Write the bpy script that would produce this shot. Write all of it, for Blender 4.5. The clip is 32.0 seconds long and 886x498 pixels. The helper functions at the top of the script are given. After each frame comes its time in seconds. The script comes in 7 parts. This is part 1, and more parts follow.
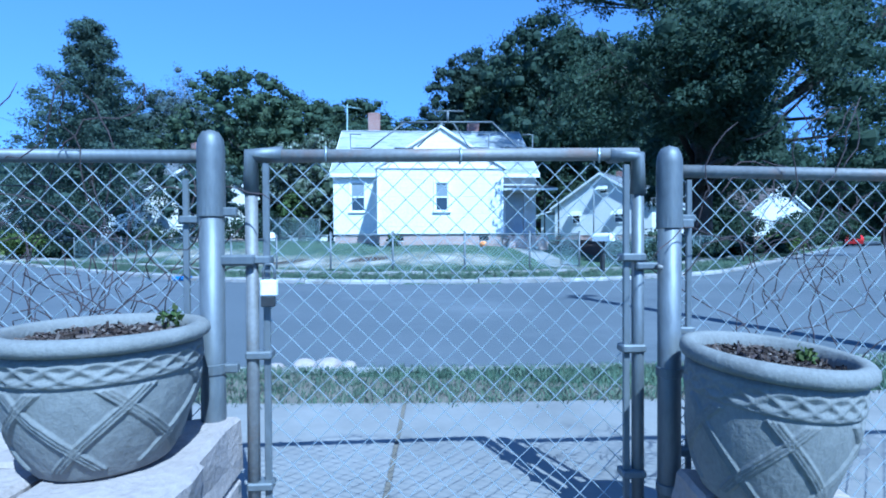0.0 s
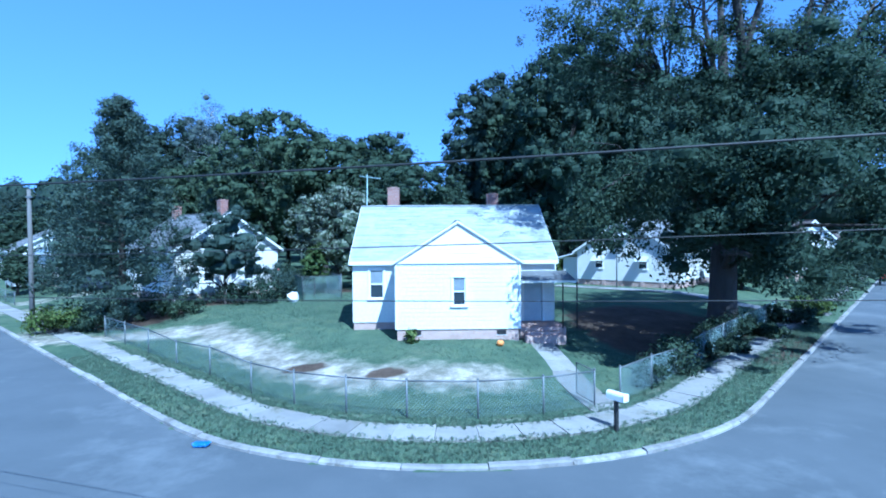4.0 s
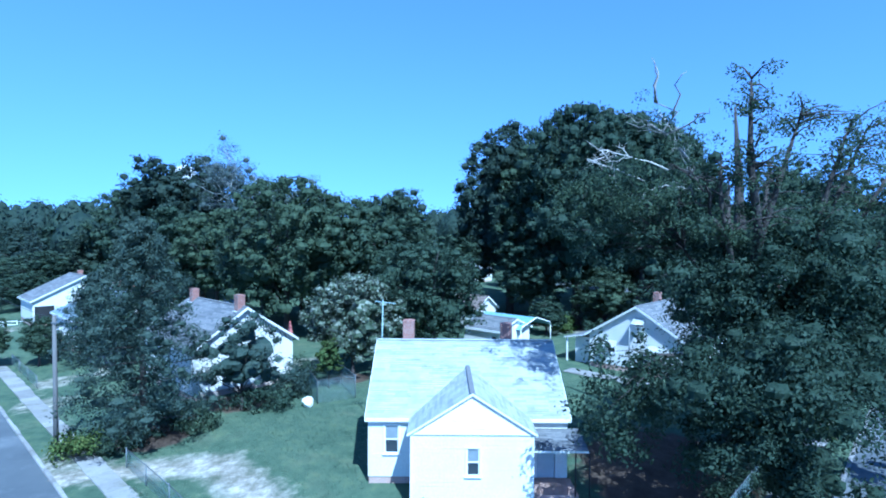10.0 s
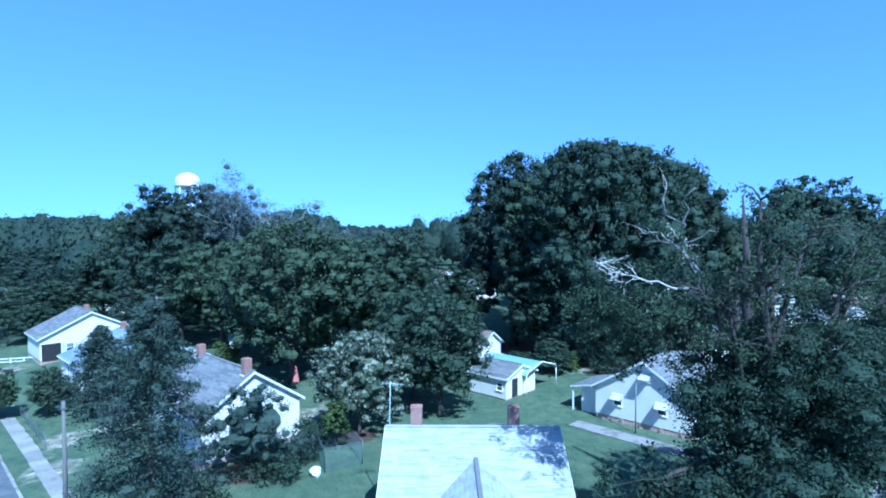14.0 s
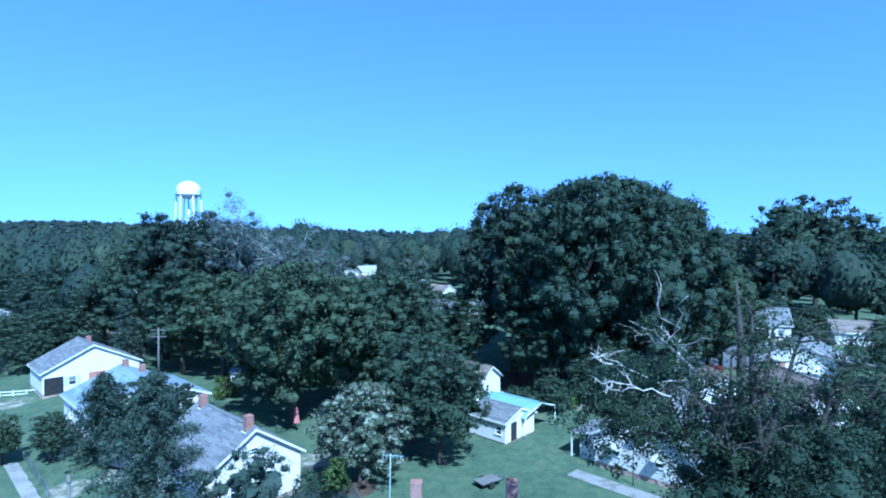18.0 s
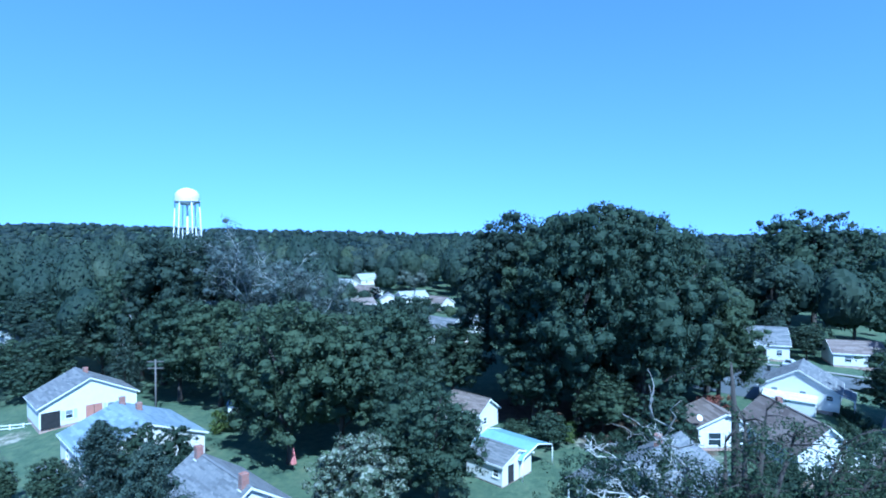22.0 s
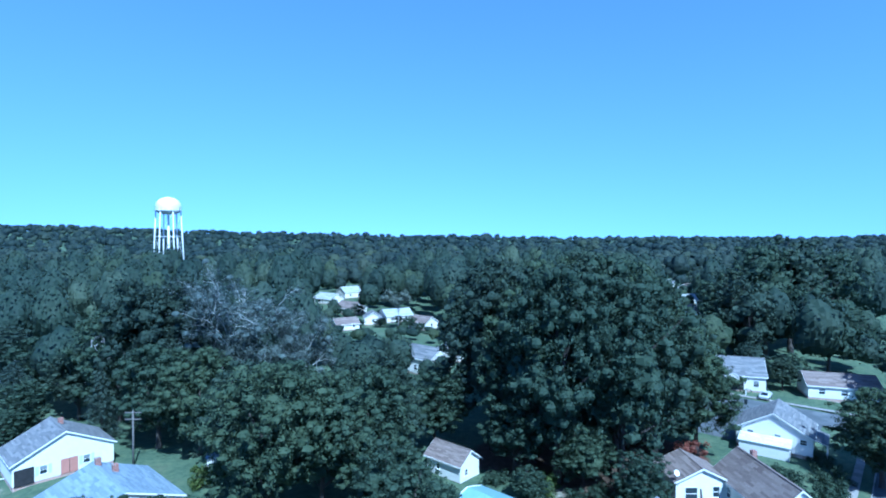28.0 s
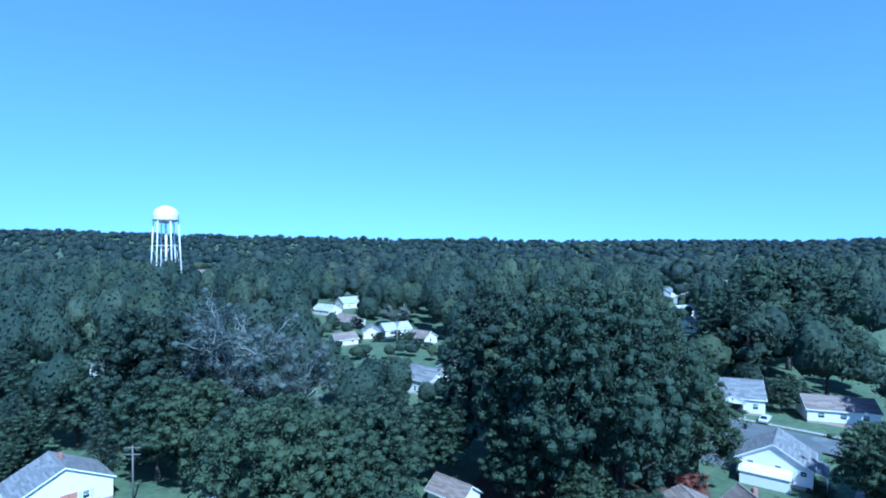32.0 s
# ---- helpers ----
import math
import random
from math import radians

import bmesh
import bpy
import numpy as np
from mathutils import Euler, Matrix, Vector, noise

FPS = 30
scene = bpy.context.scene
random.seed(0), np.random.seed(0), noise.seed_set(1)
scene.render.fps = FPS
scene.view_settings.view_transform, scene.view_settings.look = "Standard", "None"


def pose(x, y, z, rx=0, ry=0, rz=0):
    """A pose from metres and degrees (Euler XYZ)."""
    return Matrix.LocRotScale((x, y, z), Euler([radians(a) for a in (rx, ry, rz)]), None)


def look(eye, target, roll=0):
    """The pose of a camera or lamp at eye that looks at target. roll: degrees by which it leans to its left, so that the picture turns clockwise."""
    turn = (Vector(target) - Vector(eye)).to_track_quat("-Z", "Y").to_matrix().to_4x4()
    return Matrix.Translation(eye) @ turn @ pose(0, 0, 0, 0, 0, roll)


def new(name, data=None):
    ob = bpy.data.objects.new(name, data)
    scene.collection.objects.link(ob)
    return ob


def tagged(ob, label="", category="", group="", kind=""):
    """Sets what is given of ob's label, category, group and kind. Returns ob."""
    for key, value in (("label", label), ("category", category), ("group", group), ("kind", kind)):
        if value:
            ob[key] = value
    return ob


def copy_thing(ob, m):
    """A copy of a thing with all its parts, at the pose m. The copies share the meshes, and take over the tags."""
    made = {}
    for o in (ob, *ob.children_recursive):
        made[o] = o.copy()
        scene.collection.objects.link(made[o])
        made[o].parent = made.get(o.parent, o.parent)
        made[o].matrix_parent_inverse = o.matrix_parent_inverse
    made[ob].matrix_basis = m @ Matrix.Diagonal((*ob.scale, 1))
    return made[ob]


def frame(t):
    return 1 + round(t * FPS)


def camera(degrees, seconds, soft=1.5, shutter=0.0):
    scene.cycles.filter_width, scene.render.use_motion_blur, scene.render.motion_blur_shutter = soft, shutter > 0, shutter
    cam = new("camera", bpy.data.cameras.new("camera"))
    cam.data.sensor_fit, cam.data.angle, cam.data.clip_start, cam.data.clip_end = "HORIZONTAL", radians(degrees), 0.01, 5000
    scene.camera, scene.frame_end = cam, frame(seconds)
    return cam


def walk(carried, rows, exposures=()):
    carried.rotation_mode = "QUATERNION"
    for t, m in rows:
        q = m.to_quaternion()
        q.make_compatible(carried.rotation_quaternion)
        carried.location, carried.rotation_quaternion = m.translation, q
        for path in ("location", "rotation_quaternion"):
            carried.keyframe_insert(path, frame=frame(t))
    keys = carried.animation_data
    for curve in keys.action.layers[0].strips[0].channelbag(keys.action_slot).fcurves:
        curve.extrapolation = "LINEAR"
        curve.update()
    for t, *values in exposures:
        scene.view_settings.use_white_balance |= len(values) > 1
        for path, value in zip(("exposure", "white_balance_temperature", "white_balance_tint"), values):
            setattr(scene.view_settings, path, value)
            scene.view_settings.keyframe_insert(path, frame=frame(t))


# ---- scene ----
cam = camera(79.6, 32.0, soft=1.9)
PATH = [
    (0, (-0.054, 0.382, 0.969), (0.072, 2.378, 0.939), -0.3),
    (0.5, (-0.076, 0.354, 0.994), (0.039, 2.35, 0.962), -0.2),
    (0.7, (-0.085, 0.349, 1.111), (0.025, 2.345, 1.075), -0.2),
    (1, (-0.085, 0.328, 1.421), (0.02, 2.325, 1.39), -0.2),
    (1.2, (-0.067, 0.327, 1.644), (0.035, 2.325, 1.618), -0.1),
    (1.5, (-0.021, 0.181, 1.989), (0.08, 2.178, 1.964), -0.0),
    (2, (0.011, 0.299, 2.607), (0.108, 2.297, 2.584), -0.4),
    (2.5, (0.153, 0.312, 3.324), (0.233, 2.311, 3.293), -0.2),
    (3, (0.141, 0.264, 3.995), (0.213, 2.263, 3.968), 0.2),
    (3.5, (0.216, 0.376, 4.611), (0.268, 2.375, 4.581), -0.1),
    (5.5, (0.41, 0.139, 7.169), (0.413, 2.138, 7.133), -0.3),
    (6, (0.415, 0.16, 7.761), (0.413, 2.16, 7.731), 0.0),
    (6.5, (0.466, 0.239, 8.458), (0.46, 2.239, 8.424), -0.2),
    (7, (0.408, 0.287, 9.185), (0.404, 2.287, 9.147), -0.1),
    (7.5, (0.303, 0.234, 9.82), (0.301, 2.234, 9.783), -0.1),
    (8, (0.388, 0.353, 10.46), (0.377, 2.353, 10.421), -0.2),
    (8.5, (0.378, 0.36, 11.141), (0.367, 2.36, 11.099), -0.2),
    (9, (0.147, 0.238, 11.864), (0.146, 2.238, 11.823), 0.3),
    (9.5, (0.125, 0.277, 12.492), (0.123, 2.276, 12.447), 0.1),
    (10, (0.068, 0.128, 13.112), (0.061, 2.127, 13.073), 0.3),
    (10.5, (0.029, 0.196, 13.739), (0.018, 2.196, 13.699), 0.2),
    (11, (0.006, 0.17, 14.508), (-0.01, 2.17, 14.468), 0.2),
    (11.5, (-0.044, 0.149, 15.125), (-0.062, 2.148, 15.084), 0.1),
    (12, (-0.093, 0.164, 15.754), (-0.112, 2.163, 15.712), 0.2),
    (12.5, (-0.154, 0.215, 16.346), (-0.178, 2.214, 16.306), 0.1),
    (13, (-0.166, 0.169, 16.973), (-0.191, 2.168, 16.933), 0.0),
    (13.5, (-0.176, 0.187, 17.585), (-0.196, 2.186, 17.545), 0.0),
    (14, (-0.188, 0.219, 18.199), (-0.206, 2.219, 18.157), -0.0),
    (14.5, (-0.195, 0.174, 18.737), (-0.217, 2.174, 18.696), -0.1),
    (16.5, (-0.215, 0.091, 21.152), (-0.24, 2.091, 21.118), -0.1),
    (17, (-0.216, 0.078, 21.682), (-0.242, 2.077, 21.644), -0.1),
    (17.5, (-0.203, -0.12, 22.239), (-0.225, 1.88, 22.207), -0.0),
    (18, (-0.153, -0.257, 22.688), (-0.172, 1.743, 22.658), 0.1),
    (18.5, (-0.163, -0.217, 23.27), (-0.181, 1.782, 23.241), 0.1),
    (19, (-0.142, -0.202, 23.831), (-0.164, 1.797, 23.801), -0.0),
    (19.5, (-0.091, -0.201, 24.406), (-0.112, 1.798, 24.378), -0.0),
    (20, (-0.061, -0.277, 25.02), (-0.075, 1.723, 24.991), 0.0),
    (20.5, (0.017, -0.27, 25.655), (0.008, 1.729, 25.624), -0.0),
    (21, (0.097, -0.259, 26.139), (0.084, 1.741, 26.115), -0.0),
    (21.5, (0.09, -0.18, 26.694), (0.074, 1.82, 26.666), -0.1),
    (22, (0.195, -0.086, 27.277), (0.178, 1.913, 27.247), -0.1),
    (22.5, (0.206, -0.022, 27.855), (0.19, 1.978, 27.824), 0.0),
    (23, (0.182, -0.181, 28.503), (0.163, 1.819, 28.476), -0.0),
    (23.5, (0.128, -0.256, 29.126), (0.105, 1.744, 29.107), 0.1),
    (24, (0.01, -0.415, 29.588), (-0.021, 1.584, 29.562), 0.0),
    (24.5, (-0.184, -0.625, 30.164), (-0.215, 1.375, 30.14), 0.0),
    (25, (-0.16, -0.608, 30.727), (-0.184, 1.392, 30.699), -0.0),
    (25.5, (-0.069, -0.559, 31.481), (-0.084, 1.441, 31.457), -0.1),
    (27.5, (0.658, -0.088, 34.082), (0.691, 1.911, 34.062), -0.2),
    (28, (0.795, -0.15, 34.564), (0.833, 1.849, 34.535), -0.1),
    (28.5, (0.899, -0.025, 35.066), (0.936, 1.975, 35.045), -0.1),
    (29, (0.825, -0.043, 35.472), (0.856, 1.957, 35.453), -0.1),
    (29.5, (0.707, -0.132, 36.147), (0.737, 1.868, 36.13), -0.1),
    (30, (0.549, -0.198, 36.821), (0.585, 1.801, 36.8), 0.0),
    (30.5, (0.549, -0.147, 37.328), (0.588, 1.853, 37.308), -0.0),
    (31, (0.497, -0.19, 37.949), (0.536, 1.81, 37.928), -0.1),
    (31.5, (0.477, -0.181, 38.621), (0.518, 1.818, 38.599), -0.1),
    (32, (0.381, -0.118, 39.243), (0.428, 1.882, 39.223), -0.2),
]
walk(cam, [(t, look(eye, target, roll)) for t, eye, target, roll in PATH],
     exposures=[(0.0, 1.19, 4150, -2), (3.0, 1.29, 4150, -2), (9.0, 1.28, 4150, -2), (14.0, 1.24, 4150, -2), (20.0, 1.22, 4150, -2), (25.0, 1.18, 4150, -2), (32.0, 1.17, 4150, -2)])

# ---- light: clear sky, high sun from behind and to the side of the gate ----
SUN = Vector((0.30, -0.74, 1.0))
world = bpy.data.worlds.new("sky")
scene.world = world
world.use_nodes = True
_nt = world.node_tree
_sky = _nt.nodes.new("ShaderNodeTexSky")
_sky.sky_type = "NISHITA"
_sky.sun_disc = False
_sky.sun_elevation = math.atan2(1.0, math.hypot(SUN.x, SUN.y))
_sky.sun_rotation = math.atan2(SUN.x, SUN.y)
_sky.air_density, _sky.dust_density, _sky.ozone_density = 1.0, 0.2, 3.0
_sky.altitude = 3500
# the thin haze near the ground is left out: look a little above each direction
_tc = _nt.nodes.new("ShaderNodeTexCoord")
_mp = _nt.nodes.new("ShaderNodeMapping")
_mp.inputs["Scale"].default_value, _mp.inputs["Location"].default_value = (1, 1, 0.57), (0, 0, 0.142)
_nt.links.new(_tc.outputs["Generated"], _mp.inputs[0])
_nt.links.new(_mp.outputs[0], _sky.inputs[0])
_tint = _nt.nodes.new("ShaderNodeMix")
_tint.data_type, _tint.blend_type = "RGBA", "MULTIPLY"
_tint.inputs[0].default_value = 1.0
_tint.inputs[7].default_value = (1.07, 0.95, 0.975, 1)
_nt.links.new(_sky.outputs[0], _tint.inputs[6])
_nt.links.new(_tint.outputs[2], _nt.nodes["Background"].inputs[0])
_nt.nodes["Background"].inputs[1].default_value = 0.116
sun = new("sun", bpy.data.lights.new("sun", "SUN"))
sun.data.energy, sun.data.angle, sun.data.color = 4.1, radians(0.53), (1.0, 0.95, 0.87)
sun.matrix_world = look(SUN * 60, (0, 0, 0))


# ---- materials ----
def mat(name, build):
    m = bpy.data.materials.new(name)
    m.use_nodes = True
    nt = m.node_tree
    b = nt.nodes["Principled BSDF"]
    build(nt, b)
    return m


def node(nt, kind, **sets):
    n = nt.nodes.new("ShaderNode" + kind)
    for k, v in sets.items():
        n.inputs[k].default_value = v
    return n


def ramp(nt, fac, stops):
    r = nt.nodes.new("ShaderNodeValToRGB")
    els = r.color_ramp.elements
    while len(els) < len(stops):
        els.new(0.5)
    for e, (p, c) in zip(els, stops):
        e.position, e.color = p, (*c, 1)
    nt.links.new(fac, r.inputs[0])
    return r.outputs[0]


def coords(nt):
    return nt.nodes.new("ShaderNodeTexCoord").outputs["Object"]


def noisy(nt, scale, detail=4.0, rough=0.6, vec=None, stretch=None):
    n = node(nt, "TexNoise", Scale=scale, Detail=detail, Roughness=rough)
    v = vec if vec is not None else coords(nt)
    if stretch:
        mp = nt.nodes.new("ShaderNodeMapping")
        mp.inputs["Scale"].default_value = stretch
        nt.links.new(v, mp.inputs[0])
        v = mp.outputs[0]
    nt.links.new(v, n.inputs["Vector"])
    return n.outputs[0]


def mixed(nt, fac, a, b, how="MIX"):
    m = nt.nodes.new("ShaderNodeMix")
    m.data_type, m.blend_type = "RGBA", how
    for sock, v in ((0, fac), (6, a), (7, b)):
        if hasattr(v, "links"):
            nt.links.new(v, m.inputs[sock])
        elif sock == 0:
            m.inputs[0].default_value = v
        else:
            m.inputs[sock].default_value = (*v, 1)
    return m.outputs[2]


def bump(nt, b, height, strength=0.4, dist=0.02):
    n = node(nt, "Bump", Strength=strength, Distance=dist)
    nt.links.new(height, n.inputs["Height"])
    nt.links.new(n.outputs[0], b.inputs["Normal"])


def surface(name, lo, hi, scale, rough=0.8, metal=0.0, fine=None, bumps=0.3, dist=0.01, stretch=None, stain=None, spec=0.5):
    """A painted, mineral or metal surface with a coarse and a fine variation, and optional stains."""
    def build(nt, b):
        v = coords(nt)
        big = noisy(nt, scale, 5, 0.6, v, stretch)
        small = noisy(nt, fine or scale * 14, 3, 0.65, v, stretch)
        col = ramp(nt, big, [(0.3, lo), (0.7, hi)])
        col = mixed(nt, 0.35, col, ramp(nt, small, [(0.3, tuple(c * 0.62 for c in lo)), (0.75, hi)]))
        if stain:
            mask = ramp(nt, noisy(nt, scale * 0.55, 6, 0.7, v), [(0.52, (0, 0, 0)), (0.68, (1, 1, 1))])
            col = mixed(nt, mask, col, stain)
        nt.links.new(col, b.inputs["Base Color"])
        b.inputs["Roughness"].default_value = rough
        b.inputs["Metallic"].default_value = metal
        b.inputs["Specular IOR Level"].default_value = spec
        bump(nt, b, small, bumps, dist)
    return mat(name, build)


def per_piece(name, stops, rough=0.85, scale=8, island=True, bumps=0.3, dist=0.01, spec=0.4, dirt=None):
    """Pieces that differ one from the next."""
    def build(nt, b):
        if island:
            r = nt.nodes.new("ShaderNodeNewGeometry").outputs["Random Per Island"]
        else:
            r = nt.nodes.new("ShaderNodeObjectInfo").outputs["Random"]
        n = noisy(nt, scale, 5, 0.65)
        col = ramp(nt, r, stops)
        col = mixed(nt, 0.5, col, ramp(nt, n, [(0.25, (0.35, 0.35, 0.35)), (0.7, (1.0, 1.0, 1.0))]), "MULTIPLY")
        if dirt:
            where = ramp(nt, noisy(nt, 0.8, 8, 0.75), [(dirt[0], (0, 0, 0)), (dirt[0] + .12, (1, 1, 1))])
            col = mixed(nt, where, col, dirt[1])
        nt.links.new(col, b.inputs["Base Color"])
        b.inputs["Roughness"].default_value = rough
        b.inputs["Specular IOR Level"].default_value = spec
        bump(nt, b, n, bumps, dist)
    return mat(name, build)


def foliage(name, dark, mid, light, translucent=0.2, rough=0.7, upright=False, zone=0.0):
    def build(nt, b):
        g = nt.nodes.new("ShaderNodeNewGeometry")
        col = ramp(nt, g.outputs["Random Per Island"], [(0.0, dark), (0.55, mid), (1.0, light)])
        big = noisy(nt, 0.25, 3, 0.5)
        col = mixed(nt, 0.6, col, ramp(nt, big, [(0.3, (0.62, 0.66, 0.64)), (0.7, (1, 1, 1))]), "MULTIPLY")
        tree = nt.nodes.new("ShaderNodeObjectInfo").outputs["Random"]
        col = mixed(nt, 0.0 if upright else 1.0, col, ramp(nt, tree, [(0.0, (0.78, 0.80, 0.86)), (0.5, (0.95, 0.95, 0.95)), (1.0, (1.16, 1.1, 0.98))]), "MULTIPLY")
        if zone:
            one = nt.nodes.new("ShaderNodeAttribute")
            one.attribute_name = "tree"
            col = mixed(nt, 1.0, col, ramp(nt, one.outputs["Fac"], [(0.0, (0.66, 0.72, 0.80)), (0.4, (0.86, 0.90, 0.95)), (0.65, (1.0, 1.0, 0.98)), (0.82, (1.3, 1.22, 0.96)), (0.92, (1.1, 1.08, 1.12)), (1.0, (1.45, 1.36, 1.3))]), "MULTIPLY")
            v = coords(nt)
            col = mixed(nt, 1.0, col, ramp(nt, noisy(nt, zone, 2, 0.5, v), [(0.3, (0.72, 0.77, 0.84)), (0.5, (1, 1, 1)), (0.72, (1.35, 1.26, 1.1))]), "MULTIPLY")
        nt.links.new(col, b.inputs["Base Color"])
        b.inputs["Roughness"].default_value = rough
        b.inputs["Specular IOR Level"].default_value = 0.15
        t = node(nt, "BsdfTranslucent")
        if upright:
            up = node(nt, "CombineXYZ", X=0.0, Y=-0.15, Z=1.0)
            nt.links.new(up.outputs[0], b.inputs["Normal"])
        nt.links.new(col, t.inputs["Color"])
        m = node(nt, "MixShader", Fac=translucent)
        nt.links.new(b.outputs[0], m.inputs[1])
        nt.links.new(t.outputs[0], m.inputs[2])
        nt.links.new(m.outputs[0], nt.nodes["Material Output"].inputs[0])
    return mat(name, build)


def brickwork(name, scale, a, b_, mortar):
    def build(nt, b):
        v = coords(nt)
        mp = nt.nodes.new("ShaderNodeMapping")
        mp.inputs["Rotation"].default_value = (radians(90), 0, 0)
        nt.links.new(v, mp.inputs[0])
        t = node(nt, "TexBrick", Scale=scale)
        t.inputs["Color1"].default_value, t.inputs["Color2"].default_value = (*a, 1), (*b_, 1)
        t.inputs["Mortar"].default_value = (*mortar, 1)
        t.inputs["Mortar Size"].default_value = 0.03
        nt.links.new(mp.outputs[0], t.inputs["Vector"])
        col = mixed(nt, 0.4, t.outputs[0], ramp(nt, noisy(nt, 3), [(0.3, (0.5, 0.5, 0.5)), (0.7, (1, 1, 1))]), "MULTIPLY")
        nt.links.new(col, b.inputs["Base Color"])
        b.inputs["Roughness"].default_value = 0.9
        bump(nt, b, t.outputs["Fac"], 0.4, 0.01)
    return mat(name, build)


def glass_build(nt, b):
    b.inputs["Base Color"].default_value = (0.03, 0.04, 0.05, 1)
    b.inputs["Roughness"].default_value = 0.06
    b.inputs["Specular IOR Level"].default_value = 0.6


M_GLASS = mat("window_glass", glass_build)
M_WHITE = surface("white_siding_paint", (0.69, 0.68, 0.645), (0.77, 0.76, 0.72), 0.7, 0.6, stain=(0.64, 0.65, 0.61), bumps=0.06)
M_TRIM = surface("white_trim", (0.76, 0.77, 0.76), (0.84, 0.84, 0.83), 2, 0.5, bumps=0.08)
M_CREAM = surface("cream_gable", (0.76, 0.70, 0.64), (0.82, 0.76, 0.70), 1, 0.6, bumps=0.1)
M_SHADE = surface("window_shade_cloth", (0.45, 0.5, 0.55), (0.58, 0.62, 0.66), 3, 0.9)
M_BLIND = surface("grey_window_blind", (0.17, 0.20, 0.22), (0.24, 0.27, 0.30), 3, 0.9)
M_ROOFW = per_piece("pale_shingle", [(0.0, (0.30, 0.325, 0.335)), (0.22, (0.325, 0.345, 0.355)), (0.34, (0.37, 0.39, 0.395)), (1.0, (0.41, 0.43, 0.43))], 0.92, 1.2)
M_ROOFG = per_piece("grey_shingle", [(0.0, (0.12, 0.125, 0.135)), (0.5, (0.17, 0.175, 0.185)), (1.0, (0.22, 0.225, 0.23))], 0.92, 5)
M_ROOFB = per_piece("brown_shingle", [(0.0, (0.14, 0.11, 0.10)), (0.5, (0.20, 0.165, 0.15)), (1.0, (0.25, 0.21, 0.19))], 0.92, 5)
M_ROOFBLUE = per_piece("bluegrey_shingle", [(0.0, (0.17, 0.22, 0.27)), (0.5, (0.22, 0.27, 0.33)), (1.0, (0.27, 0.33, 0.38))], 0.9, 5)
M_ROOFWHITE = per_piece("white_sheet_roof", [(0.0, (0.6, 0.61, 0.62)), (1.0, (0.74, 0.75, 0.76))], 0.6, 3)
M_BLUEMETAL = surface("light_blue_sheet_metal", (0.28, 0.45, 0.55), (0.36, 0.54, 0.63), 0.6, 0.4, 0.3, bumps=0.05)
M_BRICK = brickwork("red_brick", 4.6, (0.25, 0.11, 0.085), (0.32, 0.155, 0.12), (0.32, 0.29, 0.27))
M_FOUND = brickwork("faded_brick_foundation", 4.6, (0.42, 0.26, 0.21), (0.48, 0.32, 0.26), (0.45, 0.42, 0.38))
M_ASPHALT = surface("worn_asphalt", (0.070, 0.080, 0.089), (0.108, 0.118, 0.128), 0.35, 0.85, fine=60, bumps=0.35, dist=0.006, stain=(0.140, 0.150, 0.158))
M_CONC = per_piece("weathered_concrete", [(0.0, (0.225, 0.217, 0.203)), (0.5, (0.28, 0.27, 0.253)), (1.0, (0.335, 0.324, 0.305))], 0.9, 1.6, island=False, dirt=(.53, (0.15, 0.145, 0.105)))
# Darker than M_CONC, for the slabs by the gate.
M_CONC_NEAR = per_piece("near_concrete", [(0.0, (0.185, 0.178, 0.166)), (0.5, (0.225, 0.217, 0.203)), (1.0, (0.26, 0.25, 0.236))], 0.9, 2.6, island=False, bumps=.5)
M_KERB = per_piece("kerb_concrete", [(0.0, (0.245, 0.236, 0.226)), (0.6, (0.29, 0.28, 0.27)), (1.0, (0.36, 0.35, 0.335))], 0.9, 4, island=False, dirt=(.5, (0.13, 0.125, 0.11)))
M_GALV = surface("galvanised_steel", (0.115, 0.125, 0.135), (0.21, 0.225, 0.235), 4, 0.55, 0.45, bumps=0.08, stretch=(1, 1, 0.3))
M_RUST = surface("rusty_galvanised_pipe", (0.16, 0.155, 0.15), (0.26, 0.26, 0.255), 5, 0.6, 0.3, stain=(0.20, 0.12, 0.08), bumps=0.15)
M_WIRE = surface("chain_link_wire", (0.30, 0.34, 0.36), (0.52, 0.56, 0.58), 40, 0.42, 0.55, bumps=0.02)
M_WIREG = surface("weathered_fence_wire", (0.30, 0.40, 0.41), (0.42, 0.53, 0.54), 3, 0.6, 0.4, bumps=0.02)
M_EARTH = surface("dry_earth_joint", (0.11, 0.10, 0.08), (0.19, 0.165, 0.13), 5, 0.95)
M_POT = surface("cast_stone", (0.148, 0.147, 0.137), (0.23, 0.226, 0.21), 6, 0.9, stain=(0.12, 0.116, 0.108), bumps=0.5, dist=0.004)
M_SOILM = per_piece("bark_mulch", [(0.0, (0.035, 0.025, 0.02)), (0.6, (0.075, 0.052, 0.042)), (1.0, (0.21, 0.18, 0.16))], 0.95, 30)
M_STONE = surface("pale_sandstone", (0.27, 0.23, 0.205), (0.37, 0.32, 0.29), 4, 0.9, bumps=0.5, dist=0.01)
M_BARK = surface("grey_brown_bark", (0.036, 0.031, 0.028), (0.085, 0.074, 0.066), 3, 0.95, bumps=1.0, dist=0.04, stretch=(1, 1, 0.18))
M_DEAD = surface("bleached_dead_wood", (0.42, 0.40, 0.37), (0.62, 0.60, 0.56), 2, 0.9, bumps=0.4, dist=0.02, stretch=(1, 1, 0.3))
